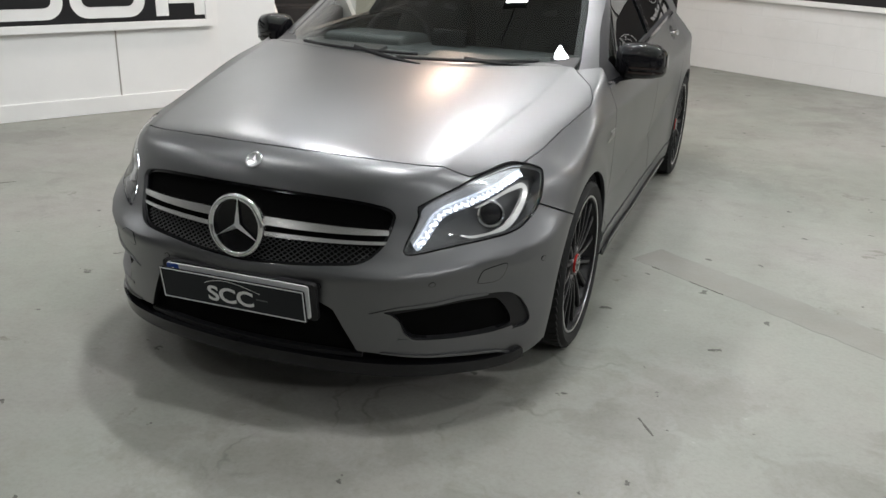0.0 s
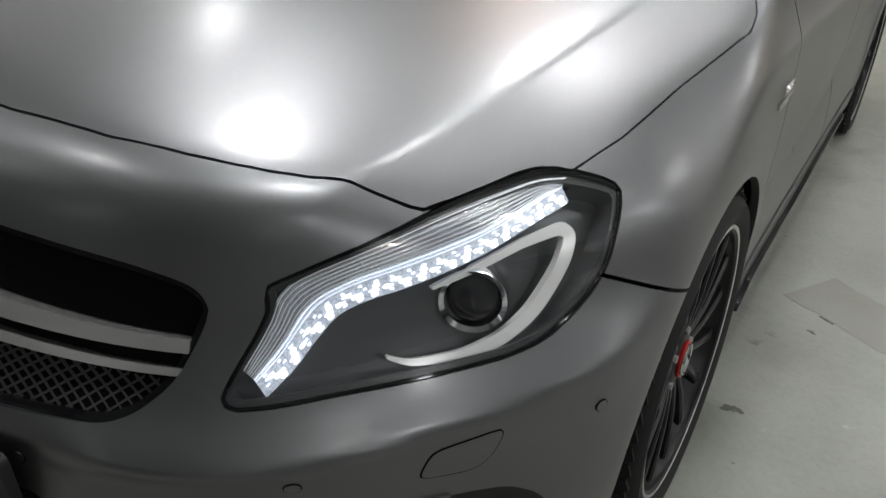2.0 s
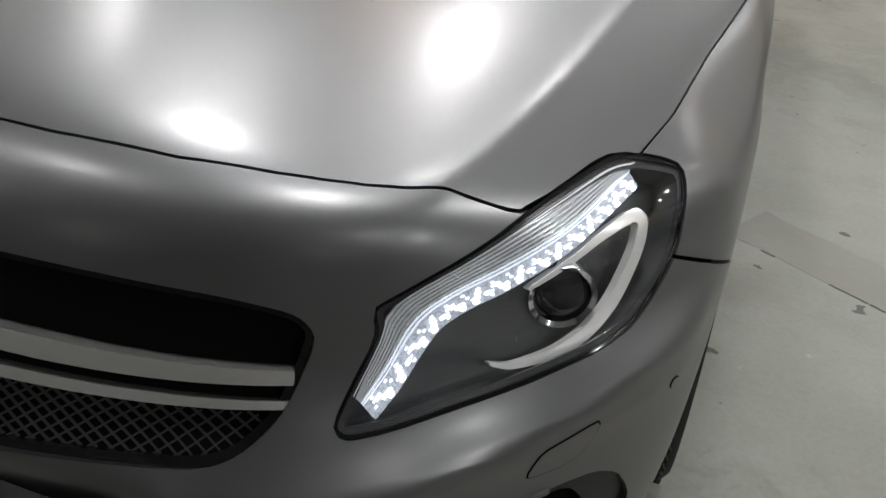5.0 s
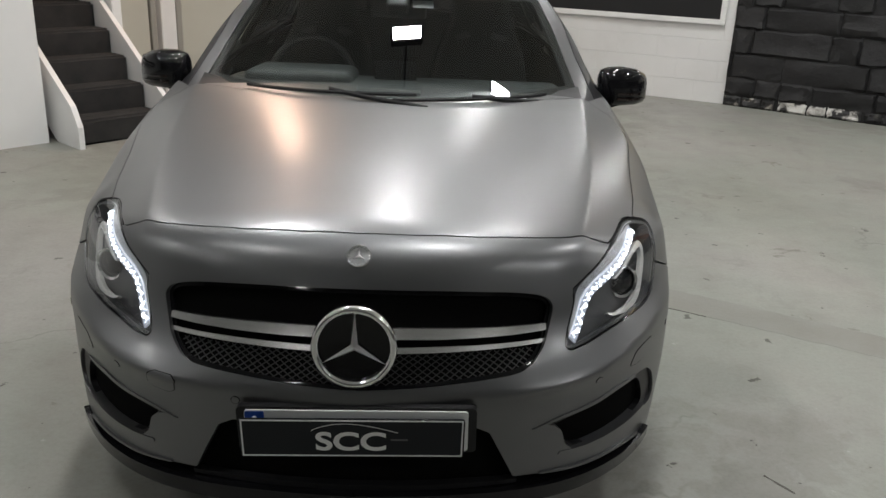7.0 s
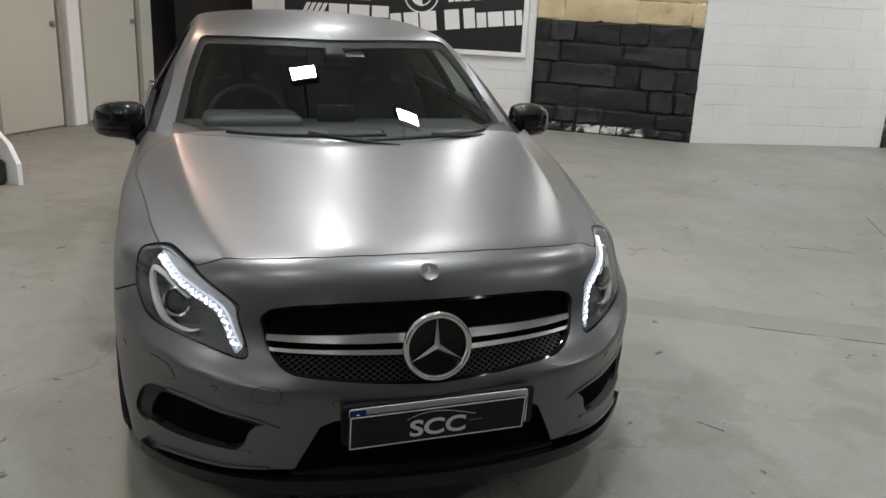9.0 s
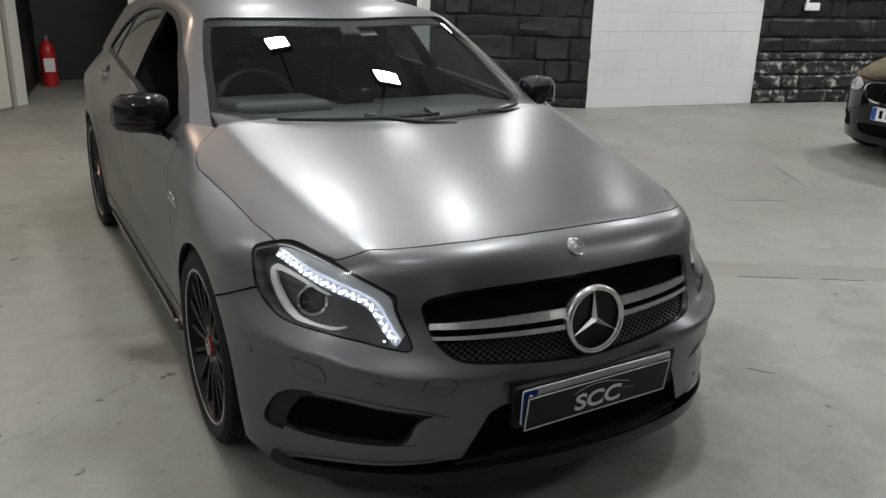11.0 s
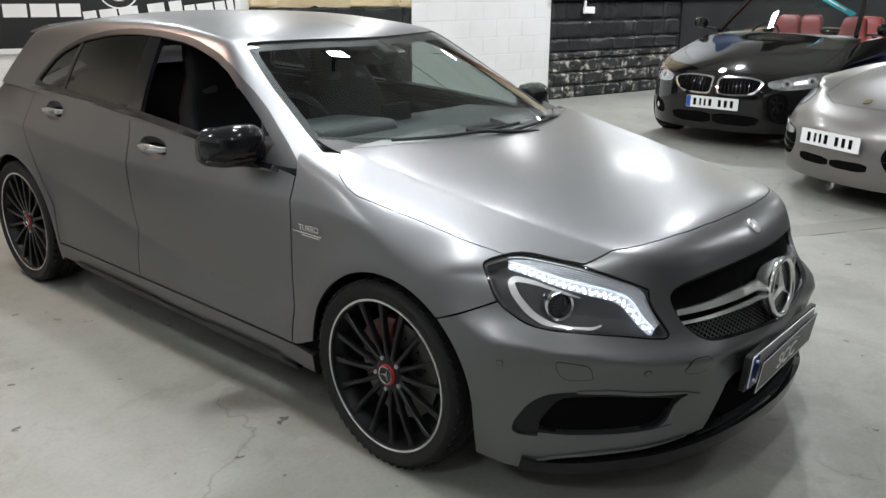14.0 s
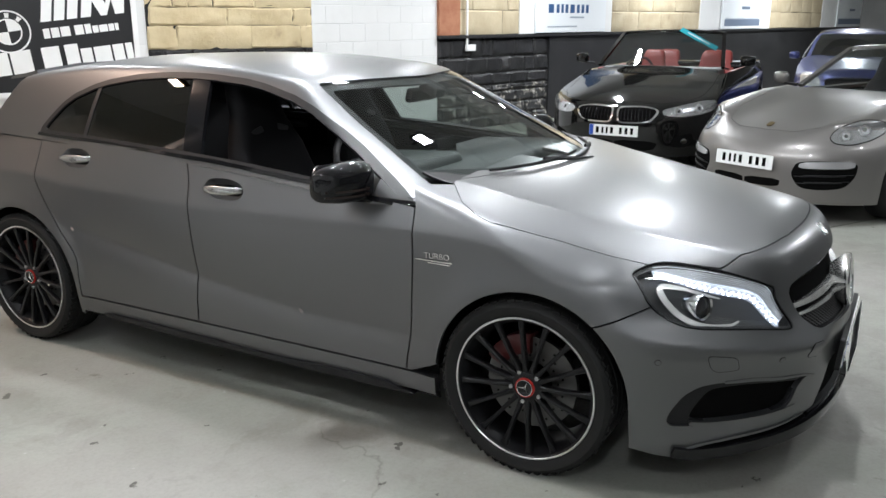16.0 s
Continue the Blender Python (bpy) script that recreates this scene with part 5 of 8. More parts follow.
def headlamp(s):
    side = (lambda p: p) if s > 0 else flipped
    lamp = new("headlamp")
    lamp.parent = car
    tagged(lamp, "lit headlamp with a white running-light strip")

    def put(name, piece, material, label="", parent=None):
        return sheet_object(name, [side(piece)], material, parent or lamp, label)

    inner = grown(LAMP, -0.0040)
    put("bezel", chart_patch(nose_chart, LAMP, 0.006, lift=-0.003, thick=0.005, holes=[inner]), GLOSS_BLACK, "black rubber edge")
    put("lens", chart_patch(nose_chart, grown(LAMP, -0.0030), 0.008, lift=-0.0015, thick=0.003), LAMP_GLASS, "clear lens").visible_shadow = False
    put("housing", chart_patch(nose_chart, grown(LAMP, -0.004), 0.010, lift=-0.050), LAMP_GREY, "dark grey inner housing")
    put("lamp_shelf", chart_patch(nose_chart, grown(LAMP, -0.0008), 0.006, lift=-0.0065, thick=0.004, holes=[grown(LAMP, -0.011)]), LAMP_SHELF, "grey rim inside the lamp")
    v, t, n = chart_patch(nose_chart, grown(LAMP, -0.006), 0.010, lift=-0.006)
    wall_v, wall_t, wall_n = with_rim(v, t, n, 0.058)
    keep = np.arange(len(t), len(wall_t))
    put("housing_wall", (wall_v, wall_t[keep][:, ::-1], -wall_n), LAMP_GREY)
    # ribbed bright reflector filling the space between the strip and the lamp's upper edge
    run, line, across, reach = strip_frame()
    rows, cols = 320, 61
    pick = np.linspace(0, run[-1], rows)
    base = np.stack([np.interp(pick, run, line[:, k]) for k in (0, 1)], 1)
    turn = np.stack([np.interp(pick, run, across[:, k]) for k in (0, 1)], 1)
    far = np.interp(pick, run, reach)
    w = np.linspace(0, 1, cols)
    dist = 0.005 + (far[:, None] - 0.005) * w[None]
    flat = (base[:, None] + turn[:, None] * dist[..., None]).reshape(-1, 2)
    v = nose_chart(flat[:, 0], flat[:, 1])
    n = outward(lower_body, v)
    saw = np.abs(((w * 9) % 1.0) - 0.5) * 2
    fine = 0.00008 * np.abs(((pick / 0.0042) % 1.0) - 0.5) * 2
    deep = (-0.027 + 0.0024 * saw[None] + fine[:, None] * (0.4 + 0.6 * np.sin(pick * 90)[:, None] ** 2) + 0.019 * w[None] ** 1.3).reshape(-1)
    v = v + n * deep[:, None]
    t = oriented(v, triangles(grid_quads(rows, cols)), n)
    face = np.cross(v[t[:, 1]] - v[t[:, 0]], v[t[:, 2]] - v[t[:, 0]])
    vn = np.zeros_like(v)
    for k in range(3):
        np.add.at(vn, t[:, k], face)
    vn /= np.linalg.norm(vn, axis=1, keepdims=True) + 1e-12
    put("ribbed_reflector", (v, t, vn), REFLECTOR, "finely ribbed bright reflector")
    for k in range(9):
        f = (k + 0.5) / 9
        at = base + turn * (0.005 + (far - 0.005) * f)[:, None]
        edges = np.concatenate([at - turn * 0.0007, at + turn * 0.0007])
        v = nose_chart(edges[:, 0], edges[:, 1])
        n = outward(lower_body, v)
        v = v + n * (-0.0232 + 0.019 * f**1.3)
        # the three ribs next to the strip glow to stand in for its light
        put("reflector_rib", with_rim(v, oriented(v, triangles(grid_quads(2, rows)), n), n, 0.002), RIB_GLOW if k < 3 else LAMP_CLEAR)
    # the lit strip: a faintly glowing guide with rows of small bright facets
    put("light_guide", chart_patch(nose_chart, band(LED_LINE, [0.022, 0.026, 0.025, 0.023, 0.020]), 0.005, lift=-0.0215, thick=0.006), LED_SOFT, "glowing white light guide")
    steps, deep_rows = 45, (-0.0078, -0.0028, 0.0024, 0.0072)
    pitch = (run[-1] - 0.010) / steps
    groups = {}
    for j in range(steps):
        d = 0.005 + pitch * (j + 0.5)
        c = np.array([np.interp(d, run, line[:, 0]), np.interp(d, run, line[:, 1])])
        m = np.array([np.interp(d, run, across[:, 0]), np.interp(d, run, across[:, 1])])
        m /= np.linalg.norm(m)
        e = np.array([m[1], -m[0]])
        for k, row in enumerate(deep_rows):
            bright = (j % 3 == 1 and k < 3) or (j % 3 == 2 and k == 1)
            if not bright and (j + 2 * k) % 3 == 0:
                continue
            mid = c + m * row
            a, b = pitch * (0.42 if bright else 0.30), 0.0017 if bright else 0.0011
            lean = 0.55 * pitch * (k - 1.5) * (1 if j % 2 else -0.4)
            cell = [mid + e * (i * a + lean) + m * n * b for i, n in ((-1, -0.4), (-0.5, -1), (0.5, -1), (1, -0.4), (1, 0.4), (0.5, 1), (-0.5, 1), (-1, 0.4))]
            groups.setdefault((j // 3, int(bright)), []).append(side(chart_patch(nose_chart, cell, 0.0014, lift=-0.0195, thick=0.0025)))
    for (_, kind), got in groups.items():
        sheet_object("led_cell", got, LED_HARD if kind else LED_MID, lamp)
    put("chrome_hook", chart_patch(nose_chart, band(LAMP_HOOK, [0.004, 0.009, 0.013, 0.016, 0.020, 0.022, 0.016, 0.011, 0.009, 0.004]), 0.0035, lift=-0.020, thick=0.012), HOOK_CHROME, "bright curved chrome strip")
    # projector: tube ring and glass ball
    c = nose_chart(np.array([0.858]), np.array([0.668]))
    n = outward(lower_body, c)[0]
    aim = Vector((0.42, -0.88, 0.05)).normalized()
    centre = Vector(c[0] - n * 0.030)
    if s < 0:
        centre.x, aim.x = -centre.x, -aim.x
    turn = Matrix.Translation(centre) @ aim.to_track_quat("Z", "Y").to_matrix().to_4x4()
    bm = bmesh.new()
    lathe(bm, [(0.0355, -0.05), (0.0355, -0.006), (0.037, 0.002), (0.0435, 0.006), (0.045, -0.002), (0.045, -0.05)], 40)
    bmesh.ops.transform(bm, matrix=turn, verts=bm.verts)
    part("projector_ring", bm, CHROME, lamp, "chrome projector ring")
    bm = bmesh.new()
    lathe(bm, [(0.0368, -0.012), (0.034, -0.004), (0.026, 0.004), (0.014, 0.0085), (0.0001, 0.010)], 36)
    bmesh.ops.transform(bm, matrix=turn, verts=bm.verts)
    part("projector_lens", bm, DARK_GLASS, lamp, "dark projector lens")


def lathe(bm, profile, steps, spin=2 * math.pi):
    """Turns a profile of (radius, height) round the z axis."""
    rows = []
    for k in range(steps if spin >= 6.28 else steps + 1):
        a = spin * k / steps
        rows.append([bm.verts.new((r * math.cos(a), r * math.sin(a), h)) for r, h in profile])
    n = len(rows)
    for k in range(n if spin >= 6.28 else n - 1):
        p, q = rows[k], rows[(k + 1) % n]
        for i in range(len(profile) - 1):
            bm.faces.new((p[i], q[i], q[i + 1], p[i + 1]))
    return rows


for s in SIDES:
    headlamp(s)


def mirror_pair(piece):
    return [piece, flipped(piece)]


def clip_middle(outline, at):
    return [(min(u, at), z) for u, z in outline]


MIDDLE = 90 * NOSE_SCALE
grille = new("grille")
grille.parent = car
tagged(grille, "black grille with twin silver bars")
half = chart_patch(nose_chart, clip_middle(GRILLE, MIDDLE), 0.012, lift=-0.055)
sheet_object("grille_back", mirror_pair(half), DARK, grille)
rim = chart_patch(nose_chart, clip_middle(grown(GRILLE, 0.001), MIDDLE), 0.007, lift=-0.012, thick=0.045, holes=[grown(np.array(clip_middle(GRILLE, 1.9)), -0.010)])
sheet_object("grille_rim", mirror_pair(rim), GLOSS_BLACK, grille, "gloss black inner rim")
top_shade = chart_patch(nose_chart, [(MIDDLE, 0.738), (1.42, 0.734), (1.28, 0.724), (1.20, 0.706), (1.185, 0.68), (1.30, 0.672), (MIDDLE, 0.675)], 0.012, lift=-0.042, thick=0.01)
sheet_object("upper_blind", mirror_pair(top_shade), BLACK_PLASTIC, grille)
for z0, z1, tall, lift in ((0.655, 0.638, 0.024, -0.004), (0.618, 0.610, 0.013, -0.008)):
    line = [(u, z0 - 0.012 + (z1 - z0 + 0.012) * (1.61 - u) / 0.412) for u in (1.61, 1.50, 1.35, 1.25, 1.198)]
    bar = chart_patch(nose_chart, band(line, [tall, tall, tall * 0.82, tall * 0.62]), 0.005, lift=lift, thick=0.026)
    for piece in mirror_pair(bar):
        sheet_object("grille_bar", [piece], BAR_SILVER, grille, "satin silver grille bar")


def honeycomb(name, u0, u1, z0, z1, inside, lift, parent, pitch=0.026, wire=0.0045):
    """A diamond mesh laid under the skin, joined into one part."""
    pieces = []
    for sign in (1, -1):
        for k in range(-70, 70):
            c = k * pitch
            us = np.linspace(u0, u1, int((u1 - u0) / 0.006))
            zs = z0 + (us - u0) * 0.66 * sign + c
            ok = (zs > z0) & (zs < z1) & (outline_distance(np.stack([us, zs], 1), inside) < -0.004)
            us, zs = us[ok], zs[ok]
            if len(us) < 2:
                continue
            v = nose_chart(us, zs)
            n = outward(lower_body, v)
            v = v + n * lift
            up = np.array([0, 0, wire / 2])
            ring_v = np.concatenate([v - up, v + up, v - up - n * 0.008, v + up - n * 0.008])
            m = len(us)
            a = np.arange(m - 1)
            quads = np.concatenate([np.stack([a, a + 1, a + 1 + m, a + m], 1), np.stack([a + m, a + 1 + m, a + 1 + 3 * m, a + 3 * m], 1), np.stack([a + 2 * m, a + 1 + 2 * m, a + 1, a], 1)])
            t = triangles(quads)
            nn = np.concatenate([n, n, n, n])
            pieces.append((ring_v, oriented(ring_v, t, nn), nn))
    return sheet_object(name, pieces + [flipped(p) for p in pieces], MESH_GREY, parent, "black plastic mesh")


tagged(honeycomb("grille_mesh", 1.20, MIDDLE - 0.02, 0.528, 0.602, GRILLE, -0.022, grille, 0.0135, 0.0036), kind="stuff")

# Lower openings and their frames.
for s in SIDES:
    side = (lambda p: p) if s > 0 else flipped
    intake = new("side_intake")
    intake.parent = car
    tagged(intake, "black lower side intake")
    sheet_object("intake_back", [side(chart_patch(nose_chart, INTAKE, 0.012, lift=-0.06))], DARK, intake)
    hole = rounded([(1.240, 0.372), (1.165, 0.396), (0.985, 0.414), (0.875, 0.408), (0.845, 0.392), (0.805, 0.330), (0.800, 0.296), (0.90, 0.286), (1.05, 0.293), (1.14, 0.312), (1.165, 0.372)], 1)
    sheet_object("intake_frame", [side(chart_patch(nose_chart, INTAKE, 0.006, lift=-0.010, thick=0.05, holes=[hole]))], INTAKE_GREY, intake, "dark grey intake frame")
    upper = band([(1.255, 0.396), (1.165, 0.416), (1.067, 0.424), (0.985, 0.433), (0.90, 0.431)], [0.003, 0.008, 0.010, 0.012, 0.008])
    sheet_object("intake_brow", [side(chart_patch(nose_chart, upper, 0.004, lift=0.004, thick=0.02))], PAINT, intake, "grey brow over the intake")
    shelf = band([(1.170, 0.304), (1.10, 0.294), (0.98, 0.286), (0.88, 0.283), (0.80, 0.288)], [0.012, 0.016, 0.016, 0.012])
    sheet_object("intake_shelf", [side(chart_patch(nose_chart, shelf, 0.004, lift=0.003, thick=0.05))], PAINT, intake, "grey shelf along the foot of the intake")
for name, outline in (("washer_cover", WASHER),):
    both_sides(name, chart_patch(nose_chart, outline, 0.006, lift=0.0014, thick=0.004), PAINT, "small grey washer cover")
    # no cut here: a dark ring laid on the bumper carries the gap's shade
    both_sides("washer_gap", chart_patch(nose_chart, grown(outline, 0.0016), 0.004, lift=0.0009, thick=0.004, holes=[outline]), DARK)
tow = chart_patch(nose_chart, TOW_EYE, 0.006, lift=0.0014, thick=0.004)
# the tow cover's gap is likewise a dark ring, its shade in the colour
ring_piece = chart_patch(nose_chart, grown(TOW_EYE, 0.0016), 0.004, lift=0.0009, thick=0.004, holes=[TOW_EYE])
sheet_object("tow_eye_cover", [flipped(tow)], PAINT, car, "grey tow-eye cover")
sheet_object("tow_eye_gap", [flipped(ring_piece)], DARK, car)
for u, z in ((1.078, 0.494), (0.687, 0.505), (1.392, 0.478)):
    spot = [(u + 0.0097 * math.cos(a) * 1.05, z + 0.0097 * math.sin(a)) for a in np.linspace(0, 2 * math.pi, 24)[:-1]]
    small = [(u + 0.0085 * math.cos(a) * 1.05, z + 0.0085 * math.sin(a)) for a in np.linspace(0, 2 * math.pi, 24)[:-1]]
    both_sides("parking_sensor_rim", chart_patch(nose_chart, spot, 0.0025, lift=0.0012, thick=0.003, holes=[small]), DARK)
    both_sides("parking_sensor", chart_patch(nose_chart, small, 0.003, lift=0.0018, thick=0.004), PAINT, "round grey parking sensor")
half = chart_patch(nose_chart, [(MIDDLE, 0.43), (1.37, 0.42), (1.29, 0.28), (1.28, 0.18), (MIDDLE, 0.18)], 0.014, lift=-0.07)
sheet_object("lower_opening", mirror_pair(half), DARK, car, "black lower opening")
half = chart_patch(nose_chart, band([(MIDDLE, 0.224), (1.45, 0.220), (1.30, 0.213), (1.15, 0.201), (1.0, 0.190), (0.88, 0.180), (0.80, 0.178), (0.755, 0.186)], [0.046, 0.046, 0.046, 0.044, 0.042, 0.040, 0.036]), 0.008, lift=0.016, thick=0.12)
sheet_object("front_splitter", mirror_pair(half), GLOSS_BLACK, car, "gloss black front splitter")
half = chart_patch(nose_chart, band([(1.22, 0.262), (1.10, 0.244), (0.98, 0.232), (0.86, 0.214), (0.785, 0.186)], [0.004, 0.007, 0.009, 0.007]), 0.004, lift=0.007, thick=0.02)
both_sides("bumper_lip", half, PAINT, "grey lip under the intake")
half = chart_patch(nose_chart, [(MIDDLE, 0.262), (1.40, 0.258), (1.27, 0.25), (1.27, 0.238), (1.40, 0.243), (MIDDLE, 0.246)], 0.01, lift=-0.006, thick=0.05)
sheet_object("lower_blade", mirror_pair(half), BLACK_PLASTIC, car)

# Star in the grille, bonnet badge and plates.
def star_mesh(bm, r, deep, hub=0.11):
    """A three-pointed star with ridged arms in the plane z = 0."""
    out = []
    for k in range(6):
        a = math.pi / 2 + k * math.pi / 3
        out.append(bm.verts.new(((r if k % 2 == 0 else r * hub) * math.cos(a), (r if k % 2 == 0 else r * hub) * math.sin(a), 0)))
    peak = bm.verts.new((0, 0, deep))
    for k in range(6):
        bm.faces.new((out[k], out[(k + 1) % 6], peak))


star = new("star_emblem")
star.parent = car
tagged(star, "chrome ring with a three-pointed star")
face = Matrix.Translation((0, -0.928, 0.628)) @ pose(0, 0, 0, 90 - 6, 0, 0)
bm = bmesh.new()
lathe(bm, [(0.0905 + 0.0095 * math.cos(a), 0.012 * math.sin(a)) for a in np.linspace(0, 2 * math.pi, 15)], 64)
bmesh.ops.transform(bm, matrix=face, verts=bm.verts)
part("emblem_ring", bm, CHROME, star, "thick chrome ring", 60)
bm = bmesh.new()
star_mesh(bm, 0.086, 0.016)
bmesh.ops.transform(bm, matrix=face @ pose(0, 0, -0.004), verts=bm.verts)
part("emblem_star", bm, STAR_SILVER, star, smooth=0)
bm = bmesh.new()
lathe(bm, [(0.086, -0.030), (0.088, -0.008), (0.084, -0.009), (0.0001, -0.011)], 48)
bmesh.ops.transform(bm, matrix=face, verts=bm.verts)
part("emblem_back", bm, GLOSS_BLACK, star, "gloss black backing")
bm = bmesh.new()
lathe(bm, [(0.062, -0.062), (0.074, -0.046), (0.090, -0.024), (0.0975, -0.010), (0.0985, -0.002)], 48)
bmesh.ops.transform(bm, matrix=face, verts=bm.verts)
part("emblem_mount", bm, BAR_SILVER, star, "flared silver mount behind the ring", 60)
badge_at = Matrix.Translation((0, -0.8165, 0.8080)) @ pose(0, 0, 0, 46, 0, 0)
badge = new("bonnet_badge")
badge.parent = car
tagged(badge, "small round chrome bonnet badge")
bm = bmesh.new()
lathe(bm, [(0.0285, -0.012), (0.0285, 0.003), (0.0265, 0.005), (0.0225, 0.004), (0.0001, 0.003)], 36)
bmesh.ops.transform(bm, matrix=badge_at, verts=bm.verts)
part("badge_disc", bm, BADGE_GREY, badge)
bm = bmesh.new()
for k in range(18):
    a = 2 * math.pi * k / 18
    bmesh.ops.create_uvsphere(bm, u_segments=8, v_segments=6, radius=0.0032, matrix=badge_at @ pose(0.0245 * math.cos(a), 0.0245 * math.sin(a), 0.0045))
part("badge_wreath", bm, CHROME, badge, "small chrome wreath round the badge")
bm = bmesh.new()
star_mesh(bm, 0.020, 0.006, 0.2)
bmesh.ops.transform(bm, matrix=badge_at @ pose(0, 0, 0.003), verts=bm.verts)
part("badge_star", bm, STAR_SILVER, badge, smooth=0)


def rounded_slab(bm, w, h, d, r=0.008, m=Matrix(), bevel=0.0):
    """A flat plate in the plane x, z facing -y, with round corners."""
    ring_pts = []
    for cx, cz, a0 in ((w / 2 - r, h / 2 - r, 0), (-w / 2 + r, h / 2 - r, 90), (-w / 2 + r, -h / 2 + r, 180), (w / 2 - r, -h / 2 + r, 270)):
        for k in range(5):
            a = radians(a0 + 22.5 * k)
            ring_pts.append((cx + r * math.cos(a), cz + r * math.sin(a)))
    front = [bm.verts.new(m @ Vector((x, -d / 2, z))) for x, z in ring_pts]
    back = [bm.verts.new(m @ Vector((x, d / 2, z))) for x, z in ring_pts]
    bm.faces.new(front[::-1])
    bm.faces.new(back)
    for k in range(len(front)):
        j = (k + 1) % len(front)
        bm.faces.new((front[k], front[j], back[j], back[k]))
    if bevel:
        bmesh.ops.bevel(bm, geom=[e for e in bm.edges if e.calc_face_angle(0) > 1.2], offset=bevel, segments=2, affect="EDGES")


def writing(text, size, material, m, name, parent=None, deep=0.0006, align="CENTER", squeeze=1.0, spacing=1.0, bold=0.0):
    """Letters of the built-in font as a mesh, facing -y, centred on m."""
    cu = bpy.data.curves.new(name, "FONT")
    cu.body, cu.size, cu.align_x, cu.align_y, cu.extrude, cu.space_character = text, size, align, "CENTER", deep, spacing
    cu.offset = bold
    ob = bpy.data.objects.new(name, cu)
    scene.collection.objects.link(ob)
    me = bpy.data.meshes.new_from_object(ob.evaluated_get(bpy.context.evaluated_depsgraph_get()))
    bpy.data.objects.remove(ob)
    me.transform(m @ pose(0, 0, 0, 90, 0, 0) @ Matrix.Diagonal((squeeze, 1, 1, 1)))
    me.materials.clear()
    me.materials.append(material)
    out = new(name, me)
    out.parent = parent
    return out


# the registration plate behind, its characters as bars, and the dealer's plate before it
back_at = Matrix.Translation((0.01, -0.957, 0.427)) @ pose(0, 0, 0, 5, -1.5, 0)
reg = thing("registration_plate", "white registration plate with a blue end strip on the bumper", "number plate")
bm = bmesh.new()
rounded_slab(bm, 0.56, 0.125, 0.016, 0.012, Matrix.Translation((0.01, -0.945, 0.427)) @ pose(0, 0, 0, 5, -1.5, 0))
part("plate_holder", bm, BLACK_PLASTIC, reg, "black plate holder")
bm = bmesh.new()
rounded_slab(bm, 0.52, 0.111, 0.004, 0.008, back_at)
part("plate", bm, PLATE_WHITE, reg)
bm = bmesh.new()
rounded_slab(bm, 0.045, 0.105, 0.0012, 0.004, back_at @ pose(-0.236, -0.0028, 0))
part("blue_strip", bm, PLATE_BLUE, reg, "blue strip with white dots")
for z in (0.035, -0.03):
    bm = bmesh.new()
    bmesh.ops.create_uvsphere(bm, u_segments=12, v_segments=8, radius=0.006, matrix=back_at @ pose(-0.236, -0.004, z))
    part("plate_screw", bm, PLATE_WHITE, reg)
scc_at = Matrix.Translation((0.002, -0.975, 0.418)) @ pose(0, 0, 0, 8, -0.5, 2.0)
scc = thing("dealer_plate", "black dealer plate with white border and letters", "number plate")
bm = bmesh.new()
rounded_slab(bm, 0.52, 0.111, 0.004, 0.008, scc_at)
part("plate", bm, PLATE_BLACK, scc)
for w, h, x, z in ((0.512, 0.0035, 0, 0.0515), (0.512, 0.0035, 0, -0.0515), (0.0035, 0.1035, 0.2545, 0), (0.0035, 0.1035, -0.2545, 0)):
    bm = bmesh.new()
    rounded_slab(bm, w, h, 0.001, 0.001, scc_at @ pose(x, -0.0026, z))
    part("border_line", bm, PLATE_WHITE, scc)
lettering = writing("SCC", 0.074, SATIN_WHITE, scc_at @ pose(-0.004, -0.0026, -0.012), "lettering", scc, 0.0006, squeeze=1.22, spacing=0.98, bold=0.0016)
bm = bmesh.new()
arc = [(-0.095 + 0.2 * k / 20, 0.022 + 0.022 * math.sin(math.pi * (k / 20) ** 0.8) - 0.006 * (k / 20)) for k in range(21)]
for (x0, z0), (x1, z1) in zip(arc[:-1], arc[1:]):
    q = [bm.verts.new(scc_at @ Vector((x, -0.0028, z))) for x, z in ((x0, z0), (x1, z1), (x1, z1 + 0.002), (x0, z0 + 0.002))]
    bm.faces.new(q)
part("car_outline_logo", bm, SATIN_WHITE, scc)
bm = bmesh.new()
rounded_slab(bm, 0.040, 0.005, 0.0008, 0.001, scc_at @ pose(0.108, -0.0026, -0.004))
part("small_print", bm, PRINT_GREY, scc)


